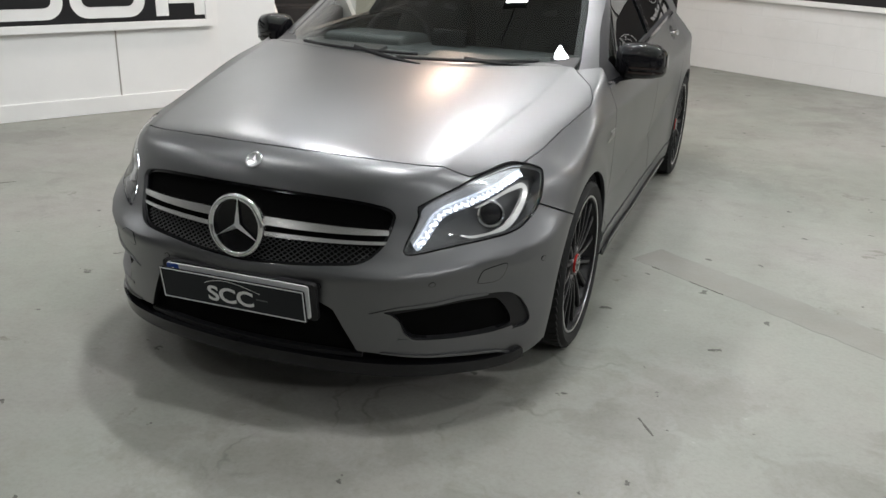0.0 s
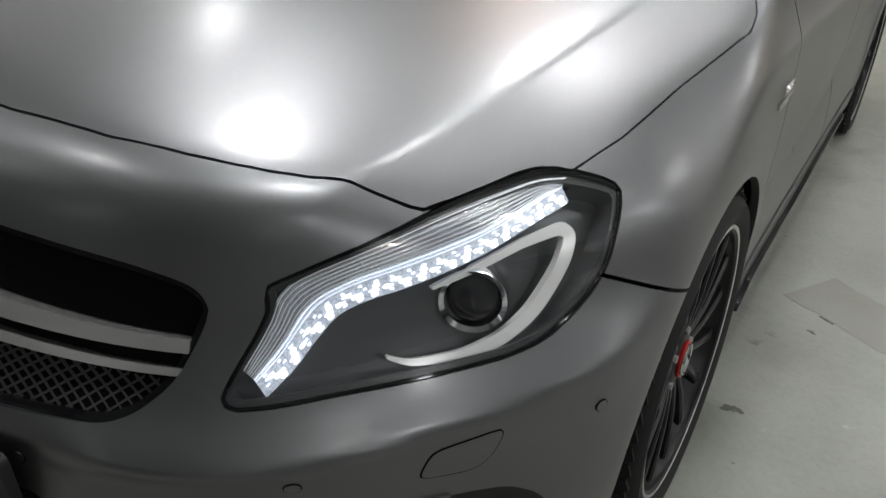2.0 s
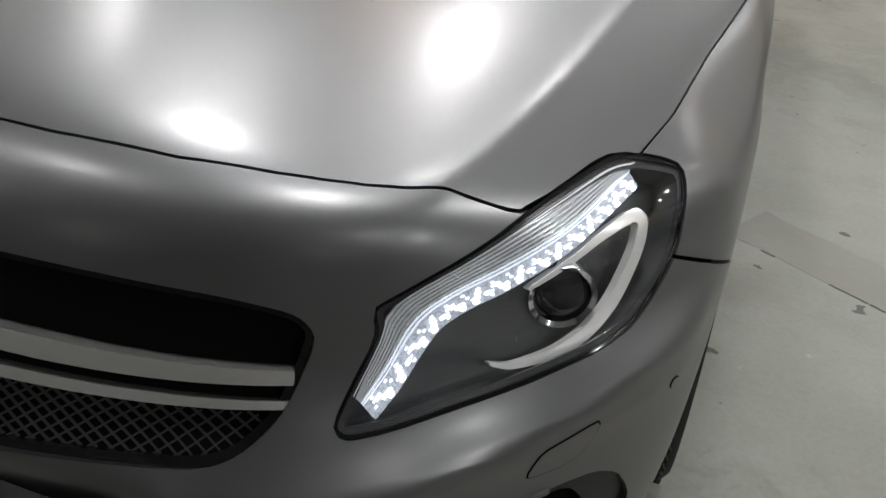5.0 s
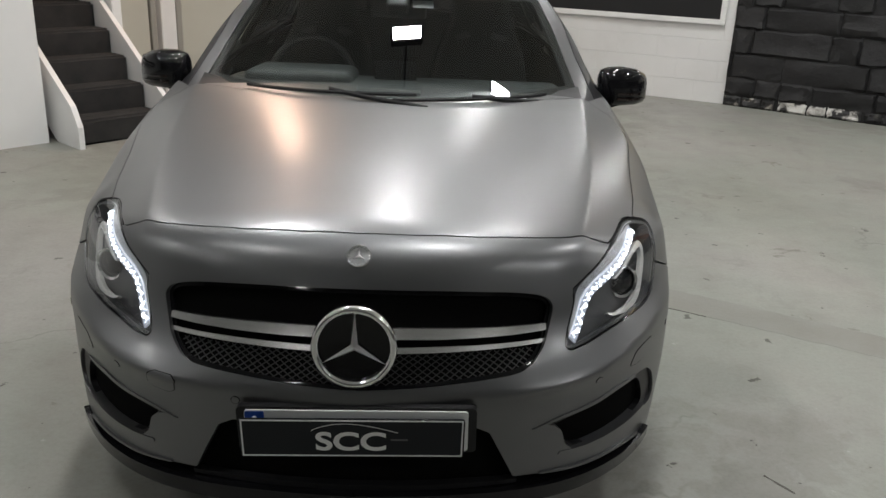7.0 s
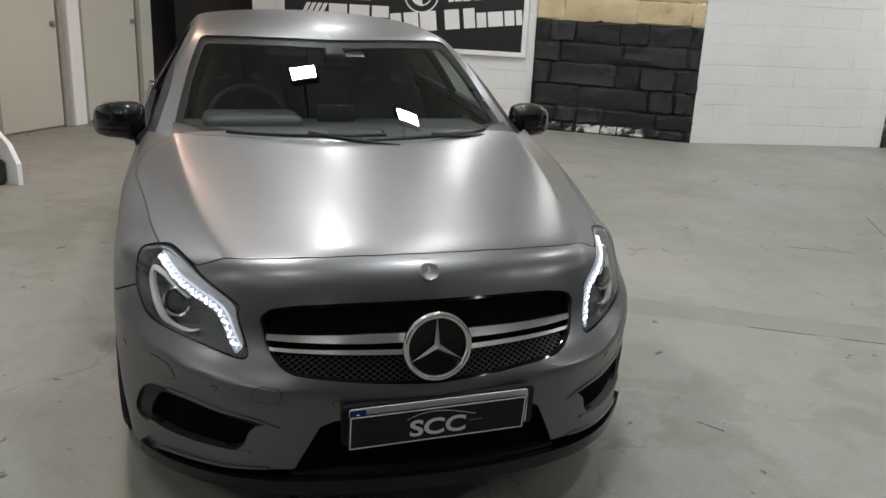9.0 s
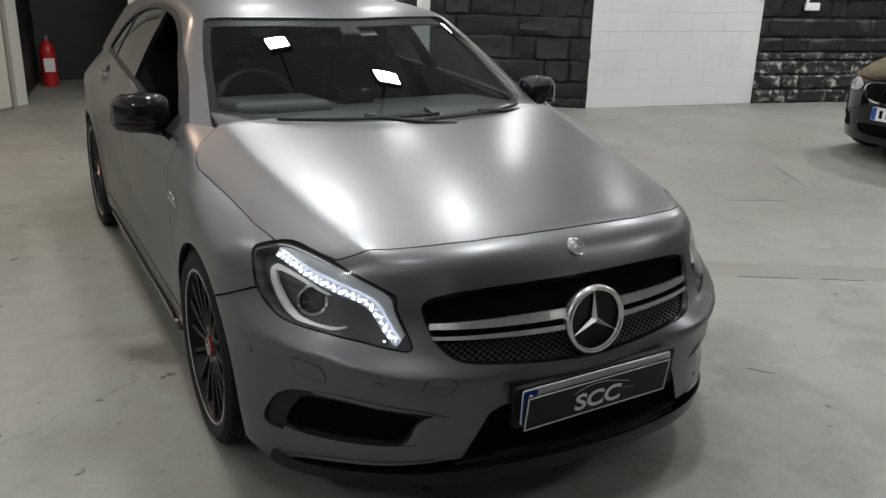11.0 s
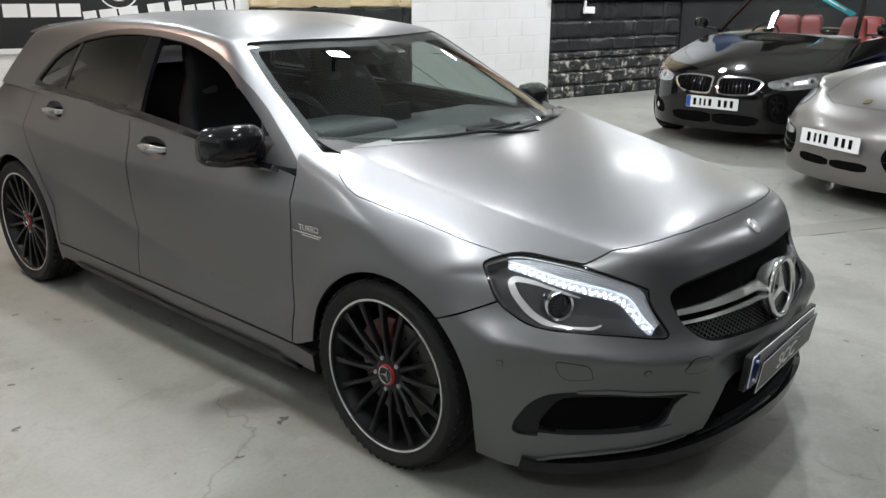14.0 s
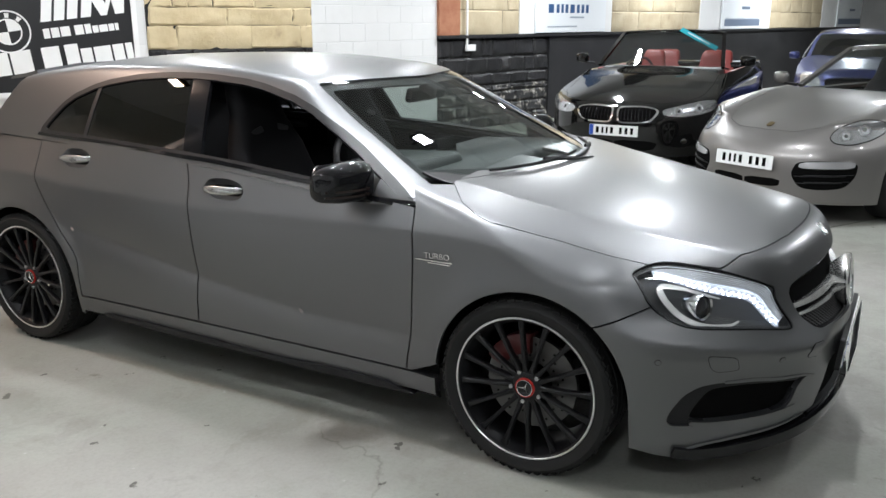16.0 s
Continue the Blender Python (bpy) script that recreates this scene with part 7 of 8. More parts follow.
def other_car(name, label, at, skin, paint, wheelbase, wheel_r, belt, bonnet, lamps, patches, pivot=0.3, tail=3.0, rim=None, plate=None, opened=False):
    root = thing(name, label, "car", at=at)
    y_back = wheelbase

    def chart(u, z):
        turn = u / NOSE_SCALE * np.pi / 180
        start = np.stack([0 * u, pivot + 0 * u, z], -1)
        return meet(skin, start, np.stack([np.cos(turn), -np.sin(turn), 0 * u], -1))

    def arches(v):
        r = np.minimum(np.hypot(v[:, 1], v[:, 2] - wheel_r) - wheel_r - 0.035, np.hypot(v[:, 1] - y_back, v[:, 2] - wheel_r) - wheel_r - 0.035)
        low = np.minimum(np.abs(v[:, 1]), np.abs(v[:, 1] - y_back)) - wheel_r - 0.035
        return -np.where(v[:, 2] < wheel_r, low, r)

    around = Panels(ring_grid(0.024, 0.03, 0.022, skin, low=-36, high=80, y0=pivot, y1=tail), skin)
    on_bonnet = lambda v: outline_distance(v[:, :2], bonnet)
    body = around.cut([arches, lambda v: v[:, 2] - np.where(v[:, 1] > 0.45, belt(v[:, 1]), 2.0), lambda v: np.where(v[:, 2] > 0.5, -on_bonnet(v), -1.0) + 0.003, lambda v: 0.17 - v[:, 2]], 0.03)
    sheet_object("body", [body, flipped(body)], paint, root)
    xs, ys = np.linspace(0, 0.85, 36), np.linspace(bonnet[:, 1].min() - 0.05, bonnet[:, 1].max() + 0.1, 60)
    start = np.stack(np.meshgrid(xs, ys, indexing="ij"), -1)
    start = np.concatenate([start, np.full(start.shape[:-1] + (1,), 0.45)], -1)
    up = np.zeros_like(start)
    up[..., 2] = 1
    lid = Panels((meet(skin, start, up, 1.5).reshape(-1, 3), grid_quads(36, 60)), skin).cut([on_bonnet], 0.015)
    sheet_object("bonnet", [lid, flipped(lid)], paint, root)
    # added black shell that stands for the shade behind this car's gaps
    inner = Panels(ring_grid(0.06, 0.08, 0.06, skin, low=-36, high=80, y0=pivot, y1=tail), skin).cut([arches, lambda v: v[:, 2] - np.where(v[:, 1] > 0.4, belt(v[:, 1]) - 0.03, 0.93), lambda v: 0.18 - v[:, 2]], 0.003, -0.03)
    sheet_object("inner_shell", [inner, flipped(inner)], DARK, root)
    for pname, outline, material, lift, thick, lab in patches:
        piece = chart_patch(chart, outline, 0.012, skin, lift=lift, thick=thick)
        for q in mirror_pair(piece):
            sheet_object(pname, [q], material, root, lab)
    for s in SIDES:
        side = (lambda p: p) if s > 0 else flipped
        lamp = new("headlamp")
        lamp.parent = root
        sheet_object("lamp_bowl", [side(chart_patch(chart, lamps["outline"], 0.012, skin, lift=0.002, thick=0.01))], lamps["bowl"], lamp)
        rim = grown(lamps["outline"], 0.006)
        sheet_object("lamp_edge", [side(chart_patch(chart, rim, 0.012, skin, lift=0.003, thick=0.008, holes=[lamps["outline"]]))], GLOSS_BLACK, lamp)
        for u, z, r in lamps["rounds"]:
            circle = [(u + r * 1.1 * math.cos(a), z + r * math.sin(a)) for a in np.linspace(0, 2 * math.pi, 25)[:-1]]
            hole = [(u + r * 0.92 * math.cos(a), z + r * 0.82 * math.sin(a)) for a in np.linspace(0, 2 * math.pi, 25)[:-1]]
            sheet_object("lamp_ring", [side(chart_patch(chart, circle, 0.006, skin, lift=0.006, thick=0.006, holes=[hole]))], CHROME, lamp)
            sheet_object("lamp_core", [side(chart_patch(chart, hole, 0.008, skin, lift=0.004, thick=0.004))], LAMP_BOWL, lamp)
            small = [(u + r * 0.45 * math.cos(a), z + r * 0.4 * math.sin(a)) for a in np.linspace(0, 2 * math.pi, 19)[:-1]]
            sheet_object("lamp_bulb", [side(chart_patch(chart, small, 0.008, skin, lift=0.007, thick=0.004))], lamps["core"], lamp)
        sheet_object("lamp_lens", [side(chart_patch(chart, lamps["outline"], 0.014, skin, lift=0.010, thick=0.004))], LAMP_GLASS, lamp).visible_shadow = False
    for s in SIDES:
        for y in (0.0, y_back):
            wheel = new("wheel")
            wheel.parent = root
            m = Matrix.Translation((s * 0.77, y, wheel_r)) @ pose(0, 0, 0, 0, 90 * s, 0)
            bm = bmesh.new()
            lathe(bm, [(0.235, -0.10), (0.27, -0.112), (wheel_r - 0.012, -0.105), (wheel_r, -0.08), (wheel_r, 0.08), (wheel_r - 0.012, 0.105), (0.27, 0.112), (0.235, 0.10)], 48)
            bmesh.ops.transform(bm, matrix=m, verts=bm.verts)
            part("tyre", bm, RUBBER, wheel)
            bm = bmesh.new()
            lathe(bm, [(0.238, 0.10), (0.23, 0.108), (0.222, 0.085), (0.215, 0.0)], 48)
            bmesh.ops.transform(bm, matrix=m, verts=bm.verts)
            part("rim", bm, RIM_SILVER, wheel)
            for k in range(5):
                bm = bmesh.new()
                for d in (-0.16, 0.16):
                    w = Matrix.Rotation(2 * math.pi * k / 5 + d, 4, "Z") @ Matrix.Translation((0.13, 0, 0.085))
                    bmesh.ops.create_cube(bm, size=1, matrix=w @ Matrix.Diagonal((0.20, 0.03, 0.02, 1)))
                bmesh.ops.transform(bm, matrix=m, verts=bm.verts)
                part("spoke", bm, RIM_SILVER, wheel)
            bm = bmesh.new()
            lathe(bm, [(wheel_r + 0.04, -0.12), (wheel_r + 0.04, 0.16), (0.3, 0.2), (0.0001, 0.2)], 32, math.pi)
            bmesh.ops.transform(bm, matrix=Matrix.Translation((s * 0.72, y, wheel_r)) @ pose(0, 0, 0, 0, -90 * s, 0) @ pose(0, 0, 0, 0, 0, -90 * s), verts=bm.verts)
            part("wheel_housing", bm, DARK, root)
    bm = bmesh.new()
    bmesh.ops.create_cube(bm, size=1, matrix=Matrix.Translation((0, 1.4, 0.24)) @ Matrix.Diagonal((1.2, 3.6, 0.10, 1)))
    part("underbody", bm, DARK, root)
    if plate:
        py, pz, tilt, col = plate
        pm = Matrix.Translation((0, py, pz)) @ pose(0, 0, 0, tilt, 0, 0)
        holder = new("number_plate")
        holder.parent = root
        bm = bmesh.new()
        rounded_slab(bm, 0.52, 0.111, 0.008, 0.008, pm)
        part("plate", bm, PLATE_WHITE, holder)
        if col:
            bm = bmesh.new()
            rounded_slab(bm, 0.042, 0.105, 0.0012, 0.003, pm @ pose(-0.237, -0.005, 0))
            part("blue_strip", bm, PLATE_BLUE, holder)
        for x in (-0.185, -0.128, -0.082, -0.030, 0.065, 0.125, 0.185):
            bm = bmesh.new()
            rounded_slab(bm, 0.030 if abs(x + 0.1) > 0.03 else 0.02, 0.066, 0.0012, 0.002, pm @ pose(x + (0.012 if col else 0), -0.005, 0))
            part("plate_bar", bm, DARK, holder)
    return root, chart


def screen(root, y0, z0, y1, z1, half0, half1, bow, frame_mat, glass, roofed=False):
    """A windscreen: bowed glass in a slim frame."""
    pts = []
    us, vs = np.linspace(-1, 1, 17), np.linspace(0, 1, 9)
    for u in us:
        for v in vs:
            x = u * (half0 + (half1 - half0) * v)
            pts.append((x, y0 + (y1 - y0) * v + bow * x * x, z0 + (z1 - z0) * v - 0.03 * u * u * v))
    pts = np.array(pts)
    me = bpy.data.meshes.new("windscreen")
    me.from_pydata(pts.tolist(), [], grid_quads(17, 9).tolist())
    me.polygons.foreach_set("use_smooth", np.ones(len(me.polygons), bool))
    me.materials.append(glass)
    ob = new("windscreen", me)
    ob.parent, ob.visible_shadow = root, False
    grid = pts.reshape(17, 9, 3)
    for name, line in (("screen_pillar", grid[0]), ("screen_header", grid[:, -1]), ("screen_pillar", grid[-1])):
        bm = bmesh.new()
        blob(bm, [[Vector(p) + Vector(d) for d in ((0.02, 0.02, -0.015), (-0.02, 0.02, -0.015), (-0.022, -0.012, 0.012), (0.022, -0.012, 0.012))] if name == "screen_pillar" else [Vector(p) + Vector(d) for d in ((0, 0.060, -0.022), (0, -0.010, -0.022), (0, -0.014, 0.014), (0, 0.060, 0.022))] for p in line])
        part(name, bm, frame_mat, root)


def side_mirror(root, s, x, y, z, paint):
    flip = Matrix.Diagonal((s, 1, 1, 1))
    bm = bmesh.new()
    blob(bm, [oval(x, y, z, 0, 0.03, 0.04, 14), oval(x + 0.03, y, z, 0, 0.05, 0.06, 14), oval(x + 0.10, y + 0.01, z, 0, 0.05, 0.06, 14), oval(x + 0.16, y + 0.03, z, 0, 0.03, 0.045, 14)], flip)
    mirror = part("door_mirror", bm, paint, root, smooth=60)
    bm = bmesh.new()
    blob(bm, [[(x - 0.10, y - 0.03, z - 0.075), (x - 0.10, y + 0.03, z - 0.075), (x - 0.10, y + 0.03, z - 0.05), (x - 0.10, y - 0.03, z - 0.05)], [(x + 0.05, y - 0.02, z - 0.06), (x + 0.05, y + 0.02, z - 0.06), (x + 0.05, y + 0.02, z - 0.04), (x + 0.05, y - 0.02, z - 0.04)]], flip)
    part("mirror_arm", bm, BLACK_PLASTIC, root)


# black convertible with red seats
black_skin = other_skin(spline([-0.8, -0.4, 0.0, 1.0, 2.4, 3.0, 3.7], [0.80, 0.875, 0.905, 0.905, 0.91, 0.90, 0.80]), spline([-0.9, -0.7, -0.4, 0.2, 0.75, 1.1, 1.5], [0.60, 0.71, 0.81, 0.935, 1.03, 1.15, 1.4]), spline([-0.8, 0.0, 0.8], [0.16, 0.13, 0.05]), spline([0.15, 0.3, 0.5, 0.62, 0.70, 0.78], [-0.80, -0.83, -0.84, -0.82, -0.77, -0.66]), spline([0.2, 0.6, 1.0], [3.78, 3.84, 3.72]), spline([-0.5, 1.0, 3.5], [0.76, 0.82, 0.88]), corner=(0.28, 0.55))
black_car, black_chart = other_car(
    "convertible_car", "glossy black convertible with its roof down and red seats", pose(6.087, 1.732, 0, 0, 0, -88.8), black_skin, BLACK_PAINT, 2.81, 0.325,
    spline([0.4, 1.0, 2.5, 3.6], [0.96, 0.965, 0.985, 0.98]),
    np.array([(-0.2, -0.70), (0.2, -0.69), (0.45, -0.62), (0.66, -0.45), (0.76, -0.20), (0.78, 0.2), (0.76, 0.62), (0.5, 0.70), (0.0, 0.73), (-0.2, 0.73)]),
    {"outline": rounded([(0.56, 0.68), (0.60, 0.735), (0.80, 0.733), (1.02, 0.702), (1.20, 0.665), (1.235, 0.64), (1.215, 0.60), (1.09, 0.582), (0.81, 0.604), (0.64, 0.640)], 1), "rounds": [(1.08, 0.640, 0.042), (0.86, 0.662, 0.046)], "core": DARK_GLASS, "bowl": LAMP_SMOKE},
    [("kidney_rim", rounded([(1.245, 0.655), (1.38, 0.690), (1.60, 0.682), (1.632, 0.66), (1.625, 0.54), (1.59, 0.512), (1.40, 0.515), (1.315, 0.545)], 2), CHROME, 0.004, 0.02, "chrome grille surround"),
     ("kidney_grille", rounded([(1.268, 0.653), (1.39, 0.675), (1.59, 0.667), (1.616, 0.65), (1.61, 0.545), (1.58, 0.527), (1.41, 0.530), (1.33, 0.557)], 2), DARK, 0.007, 0.01, "black slatted grille"),
     ("lower_intake", rounded([(1.25, 0.33), (1.64, 0.345), (1.64, 0.235), (1.30, 0.235)], 1), DARK, 0.002, 0.01, ""),
     ("side_intake", rounded([(0.95, 0.42), (1.13, 0.38), (1.15, 0.27), (0.98, 0.27), (0.90, 0.33)], 1), DARK, 0.002, 0.01, ""),
     ("fog_lamp", [(1.02 + 0.03 * math.cos(a), 0.335 + 0.028 * math.sin(a)) for a in np.linspace(0, 6.28, 19)[:-1]], CHROME, 0.008, 0.01, "round fog lamp")],
    pivot=0.4, tail=3.2, plate=(-0.848, 0.435, -4, True))
screen(black_car, 0.78, 1.01, 1.42, 1.42, 0.74, 0.62, 0.22, BLACK_PAINT, OPEN_GLASS)
for x in (-0.38, 0.38):
    car_seat(black_car, Matrix.Translation((x, 1.72, -0.04)), RED_LEATHER, DARK)
for x in (-0.36, 0.36):
    car_seat(black_car, Matrix.Translation((x, 2.50, -0.06)), RED_LEATHER, DARK, "rear_seat")
soft_part("dash_top", (1.4, 0.45, 0.12), pose(0, 1.05, 0.94), DASH, black_car, 0.05)
soft_part("door_card", (0.06, 1.3, 0.42), pose(0.80, 1.7, 0.76), RED_LEATHER, black_car, 0.025, "red leather door card")
soft_part("door_card", (0.06, 1.3, 0.42), pose(-0.80, 1.7, 0.76), RED_LEATHER, black_car, 0.025, "red leather door card")
soft_part("roof_cover", (1.5, 0.95, 0.12), pose(0, 3.30, 0.93), BLACK_PAINT, black_car, 0.05)
strip = soft_part("windscreen_strip", (0.50, 0.004, 0.085), pose(0.36, 1.30, 1.325, -58, 27, 0), TEAL, black_car, 0.001, "teal sale strip across the windscreen")
bm = bmesh.new()
rounded_slab(bm, 0.30, 0.02, 0.001, 0.002, pose(0.36, 1.293, 1.331, -58, 27, 0))
part("strip_text", bm, PLATE_WHITE, black_car)
wheel_m2 = Matrix.Translation((-0.38, 1.36, 0.93)) @ pose(0, 0, 0, 66, 0, 0)
bm = bmesh.new()
lathe(bm, [(0.175 + 0.015 * math.cos(a), 0.015 * math.sin(a)) for a in np.linspace(0, 2 * math.pi, 11)], 36)
bmesh.ops.transform(bm, matrix=wheel_m2, verts=bm.verts)
part("steering_wheel", bm, BLACK_PLASTIC, black_car, smooth=60)
for s in SIDES:
    side_mirror(black_car, s, 0.92, 0.98, 1.09, BLACK_PAINT)
bm = bmesh.new()
lathe(bm, [(0.041, -0.01), (0.041, 0.004), (0.036, 0.006), (0.034, 0.004), (0.0001, 0.004)], 28)
bmesh.ops.transform(bm, matrix=Matrix.Translation((0, -0.672, 0.728)) @ pose(0, 0, 0, 32, 0, 0), verts=bm.verts)
part("bonnet_badge", bm, BADGE_GREY, black_car, "round badge on the bonnet")
for s in SIDES:
    for k in range(9):
        u = 1.335 + 0.031 * k
        slat = chart_patch(black_chart, [(u, 0.545), (u + 0.008, 0.545), (u + 0.008, 0.66), (u, 0.66)], 0.02, black_skin, lift=0.012, thick=0.006)
        sheet_object("grille_slat", [slat if s > 0 else flipped(slat)], GLOSS_BLACK, black_car)

# low silver-grey roadster
low_skin = other_skin(spline([-0.9, -0.4, 0.0, 1.0, 2.0, 2.6, 3.4], [0.74, 0.85, 0.885, 0.87, 0.895, 0.89, 0.72]), spline([-0.95, -0.7, -0.3, 0.2, 0.75, 1.1, 1.5], [0.57, 0.69, 0.79, 0.875, 0.95, 1.09, 1.35]), spline([-0.9, 0.0, 0.8], [0.02, 0.02, 0.02]), spline([0.12, 0.25, 0.40, 0.52, 0.60, 0.70], [-0.86, -0.90, -0.91, -0.895, -0.85, -0.72]), spline([0.2, 0.6, 1.0], [3.35, 3.42, 3.2]), spline([-0.5, 1.0, 3.0], [0.72, 0.76, 0.80]), hump=(0.045, 0.64, 0.22), corner=(0.34, 0.55))
low_car, low_chart = other_car(
    "roadster_car", "low silver-grey roadster with oval headlamps", pose(4.552, -0.264, 0, 0, 0, -114.5), low_skin, SILVER_PAINT, 2.415, 0.32,
    spline([0.4, 1.0, 2.5, 3.3], [0.92, 0.90, 0.90, 0.86]),
    np.array([(-0.2, -0.68), (0.25, -0.66), (0.42, -0.55), (0.52, -0.25), (0.58, 0.2), (0.66, 0.60), (0.4, 0.68), (0.0, 0.70), (-0.2, 0.70)]),
    {"outline": rounded([(0.64, 0.745), (0.66, 0.790), (0.74, 0.808), (0.84, 0.806), (0.95, 0.782), (1.06, 0.728), (1.10, 0.675), (1.06, 0.640), (0.95, 0.632), (0.82, 0.660), (0.70, 0.705)], 2), "rounds": [(0.84, 0.738, 0.046), (0.985, 0.69, 0.034)], "core": CHROME, "bowl": LAMP_SMOKE},
    [("side_intake", rounded([(0.89, 0.51), (1.16, 0.512), (1.29, 0.495), (1.32, 0.40), (1.26, 0.295), (1.12, 0.285), (0.97, 0.305), (0.90, 0.40)], 2), DARK, 0.002, 0.012, "black side intake"),
     ("intake_slat", rounded([(0.91, 0.415), (1.30, 0.395), (1.30, 0.380), (0.91, 0.400)], 1), BLACK_PLASTIC, 0.01, 0.02, ""),
     ("intake_slat", rounded([(0.93, 0.362), (1.29, 0.342), (1.28, 0.328), (0.93, 0.348)], 1), BLACK_PLASTIC, 0.01, 0.02, ""),
     ("marker_lamp", rounded([(0.91, 0.512), (1.10, 0.508), (1.26, 0.495), (1.28, 0.450), (1.10, 0.452), (0.92, 0.460)], 1), LAMP_BOWL, 0.012, 0.02, "clear marker lamp"),
     ("lower_intake", rounded([(1.38, 0.352), (1.64, 0.345), (1.64, 0.285), (1.39, 0.285)], 1), DARK, 0.002, 0.012, "")],
    pivot=0.3, tail=2.7, plate=(-0.925, 0.475, -3, False))
screen(low_car, 0.76, 0.935, 1.42, 1.31, 0.70, 0.56, 0.32, SILVER_PAINT, GLASS)
for x in (-0.36, 0.36):
    car_seat(low_car, Matrix.Translation((x, 1.62, 0.0)), CLOTH, DARK)
soft_part("dash_top", (1.3, 0.4, 0.1), pose(0, 1.0, 0.86), DASH, low_car, 0.04)
soft_part("folded_hood", (1.2, 0.9, 0.12), pose(0, 2.5, 0.86), CLOTH, low_car, 0.05)
for s in SIDES:
    side_mirror(low_car, s, 0.86, 0.95, 1.0, SILVER_PAINT)
bm = bmesh.new()
rounded_slab(bm, 0.05, 0.065, 0.006, 0.015, Matrix.Translation((0, -0.60, 0.735)) @ pose(0, 0, 0, -65, 0, 0))
part("bonnet_badge", bm, GOLD, low_car, "small gold bonnet badge")

# blue car beyond, of the hatchback's make
blue = thing("blue_car", "glossy blue car parked along the black wall", "car", at=pose(11.2, -0.15, 0, 0, 0, -84))
far_ring = Panels(ring_grid(0.035, 0.05, 0.03, low=-38, high=78), lower_body)
far_cab = Panels(ring_grid(0.04, 0.05, 0.03, cabin, low=-6, high=89.9, z0=0.985), cabin)
far_top = Panels(top_grid(0.04), lower_body)
half = far_ring.cut([off_lamp, off_bonnet, arch_field, lambda v: v[:, 2] - np.where(v[:, 1] > 0.4, belt_line(v[:, 1]), 2.0), lambda v: -outline_distance(flat_nose(v), GRILLE), lambda v: 0.2 - v[:, 2]], 0.02)
sheet_object("body", mirror_pair(half), BLUE_PAINT, blue)
sheet_object("bonnet", mirror_pair(far_top.cut([in_bonnet], 0.012)), BLUE_PAINT, blue)
sheet_object("roof", mirror_pair(far_cab.cut([lambda v: -on_screen(v), lambda v: -in_side(v), lambda v: -on_rear(v), over_belt], 0.02)), BLUE_PAINT, blue)
sheet_object("windscreen", mirror_pair(far_cab.cut([on_screen, lambda v: 0.96 - v[:, 2]], 0.004)), TINTED, blue)
for piece in mirror_pair(far_cab.cut([in_side], 0.004)):
    sheet_object("side_window", [piece], TINTED, blue)
sheet_object("grille", mirror_pair(chart_patch(nose_chart, clip_middle(GRILLE, MIDDLE), 0.02, lift=-0.03)), DARK, blue)
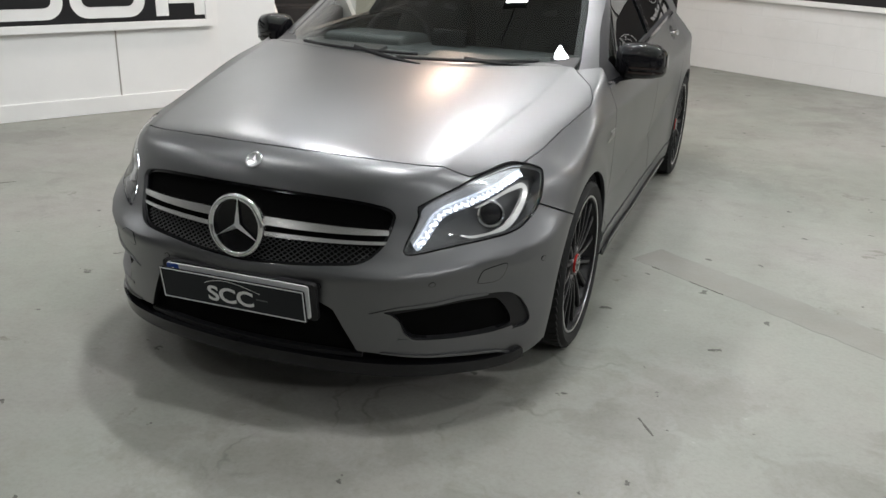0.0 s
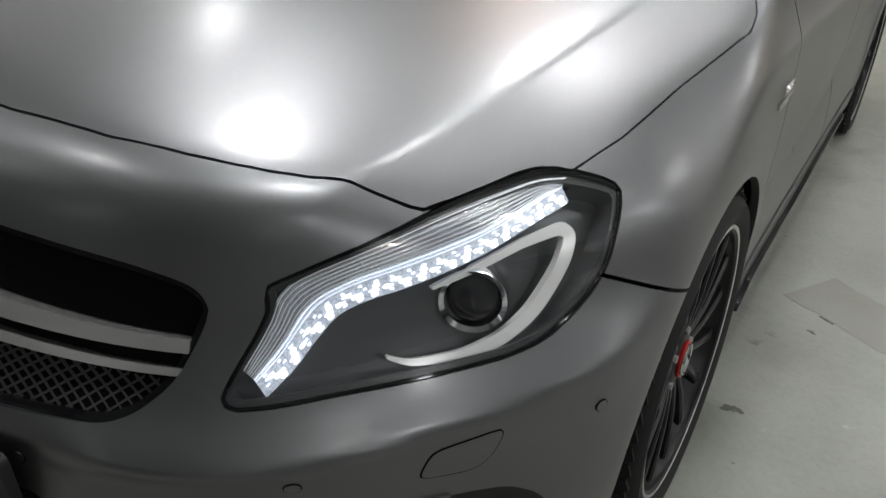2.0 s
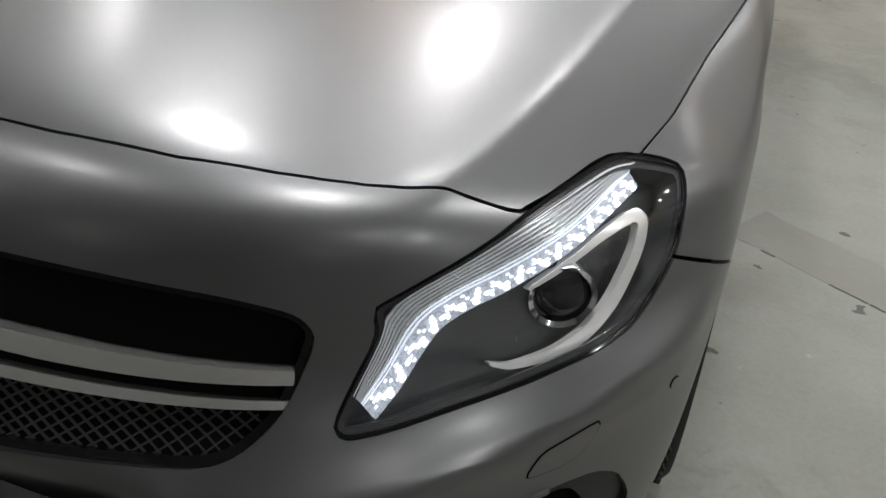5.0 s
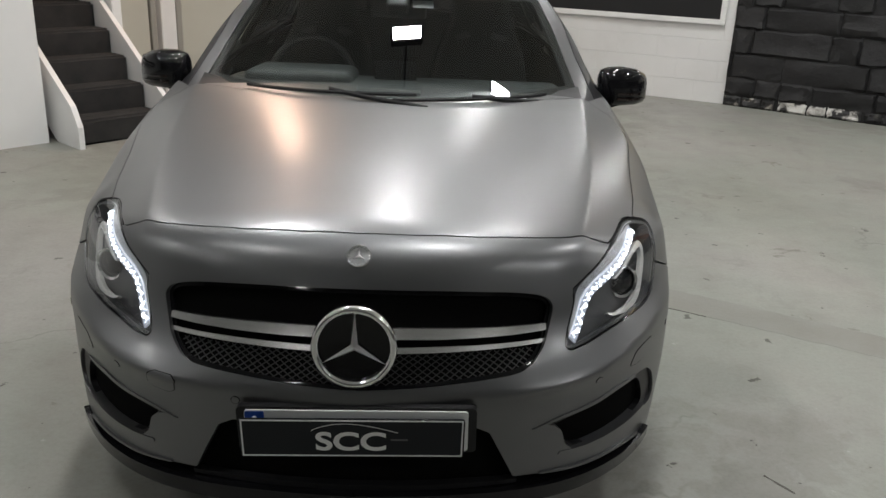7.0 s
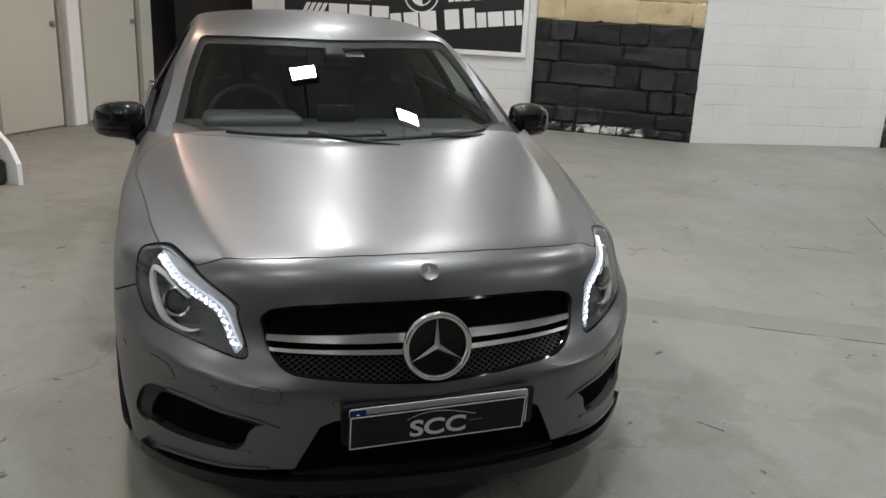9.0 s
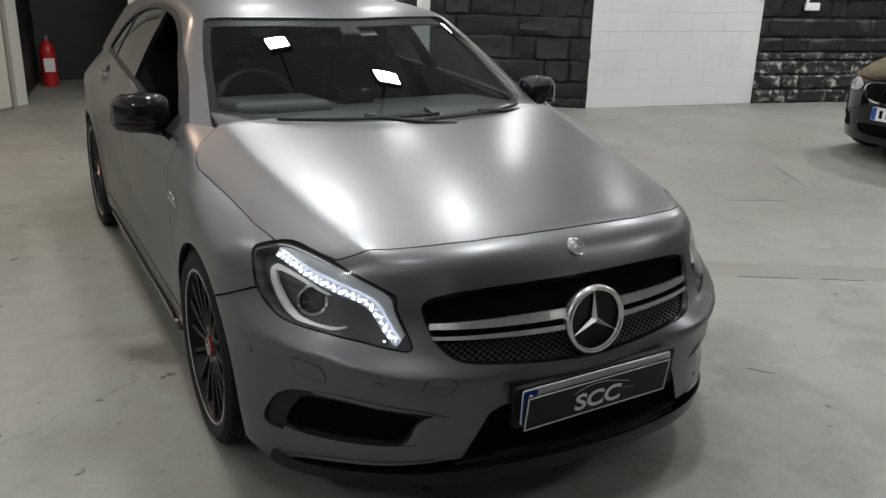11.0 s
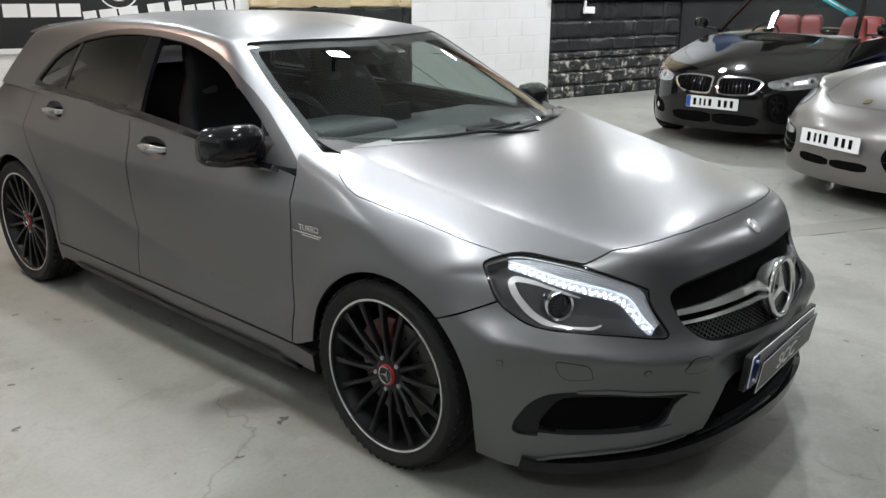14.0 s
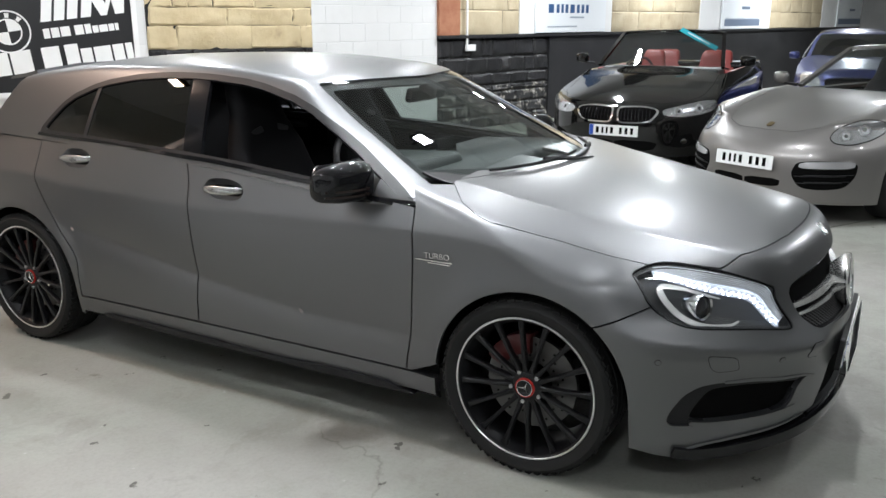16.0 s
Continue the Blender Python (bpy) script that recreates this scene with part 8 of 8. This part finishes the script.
for s in SIDES:
    piece = chart_patch(nose_chart, LAMP, 0.014, lift=-0.004, thick=0.02)
    sheet_object("headlamp", [piece if s > 0 else flipped(piece)], LAMP_BOWL, blue)
    side_mirror(blue, s, 0.86, 0.70, 0.99, BLUE_PAINT)
    for y in (0.0, 2.699):
        bm = bmesh.new()
        lathe(bm, [(0.0001, 0.08), (0.20, 0.09), (0.235, 0.10), (0.27, 0.112), (0.31, 0.105), (0.322, 0.08), (0.322, -0.08), (0.27, -0.112), (0.0001, -0.112)], 40)
        bmesh.ops.transform(bm, matrix=Matrix.Translation((s * 0.775, y, 0.322)) @ pose(0, 0, 0, 0, 90 * s, 0), verts=bm.verts)
        part("wheel", bm, RUBBER, blue)
# added black shell, for the shade in this car's openings
shell = Panels(ring_grid(0.08, 0.1, 0.08, low=-38, high=80), lower_body).cut([arch_field, lambda v: v[:, 2] - np.where(v[:, 1] > 0.3, belt_line(v[:, 1]) - 0.03, 0.95), lambda v: 0.2 - v[:, 2]], 0.004, -0.03)
sheet_object("inner_shell", mirror_pair(shell), DARK, blue)


# ---- blocks and stones on the walls ----
rng = random.Random(4)
masonry(wall_white, m_white, len_white, 0.0, 3.01, 0.215, 0.44, BLOCK_WHITE, 0.0024, rng, 0.0004, 0.004, "block", butt=0.0004)
masonry(wall_sign, m_sign, len_sign, 0.0, 1.29, 0.215, 0.44, BLOCK_WHITE, 0.0024, rng, 0.0004, 0.004, "block", butt=0.0004)
for x0, x1, foot in ((0.0, 0.55, STONE_SCUFFED), (0.55, 1.36, STONE_FLAKED), (1.36, len_niche, STONE_SMOOTH)):
    masonry(wall_niche, m_niche, len_niche, 0.0, 0.11, 0.11, 0.24, foot, 0.016, rng, 0.016, 0.010, "stone", x0, x1, wild=0.2)
masonry(wall_niche, m_niche, len_niche, 0.11, NICHE_TOP, 0.205, 0.46, STONE_SMOOTH, 0.020, rng, 0.024, 0.002, "stone", wild=0.34)
masonry(wall_niche, m_niche, len_niche, NICHE_TOP, 2.9, 0.25, 0.60, STONE_SAND, 0.012, rng, 0.014, 0.002, "stone", wild=0.36)
masonry(wall_black, m_black, len_black, 0.0, 0.62, 0.20, 0.34, STONE_SCUFFED, 0.03, rng, 0.017, 0.010, "stone", 0.0, 2.55, wild=0.2)
masonry(wall_black, m_black, len_black, 0.62, BLACK_TOP - 0.03, 0.21, 0.38, STONE_BLACK, 0.03, rng, 0.017, 0.010, "stone", 0.0, 2.55, wild=0.2)
for x0, x1 in ((0.42, 1.80), (4.35, 7.60), (11.0, 14.2)):
    masonry(wall_black, m_black, len_black, BLACK_TOP + 0.02, 3.2, 0.36, 0.80, STONE_CREAM, 0.010, rng, 0.006, 0.005, "stone", x0, x1, wild=0.12)
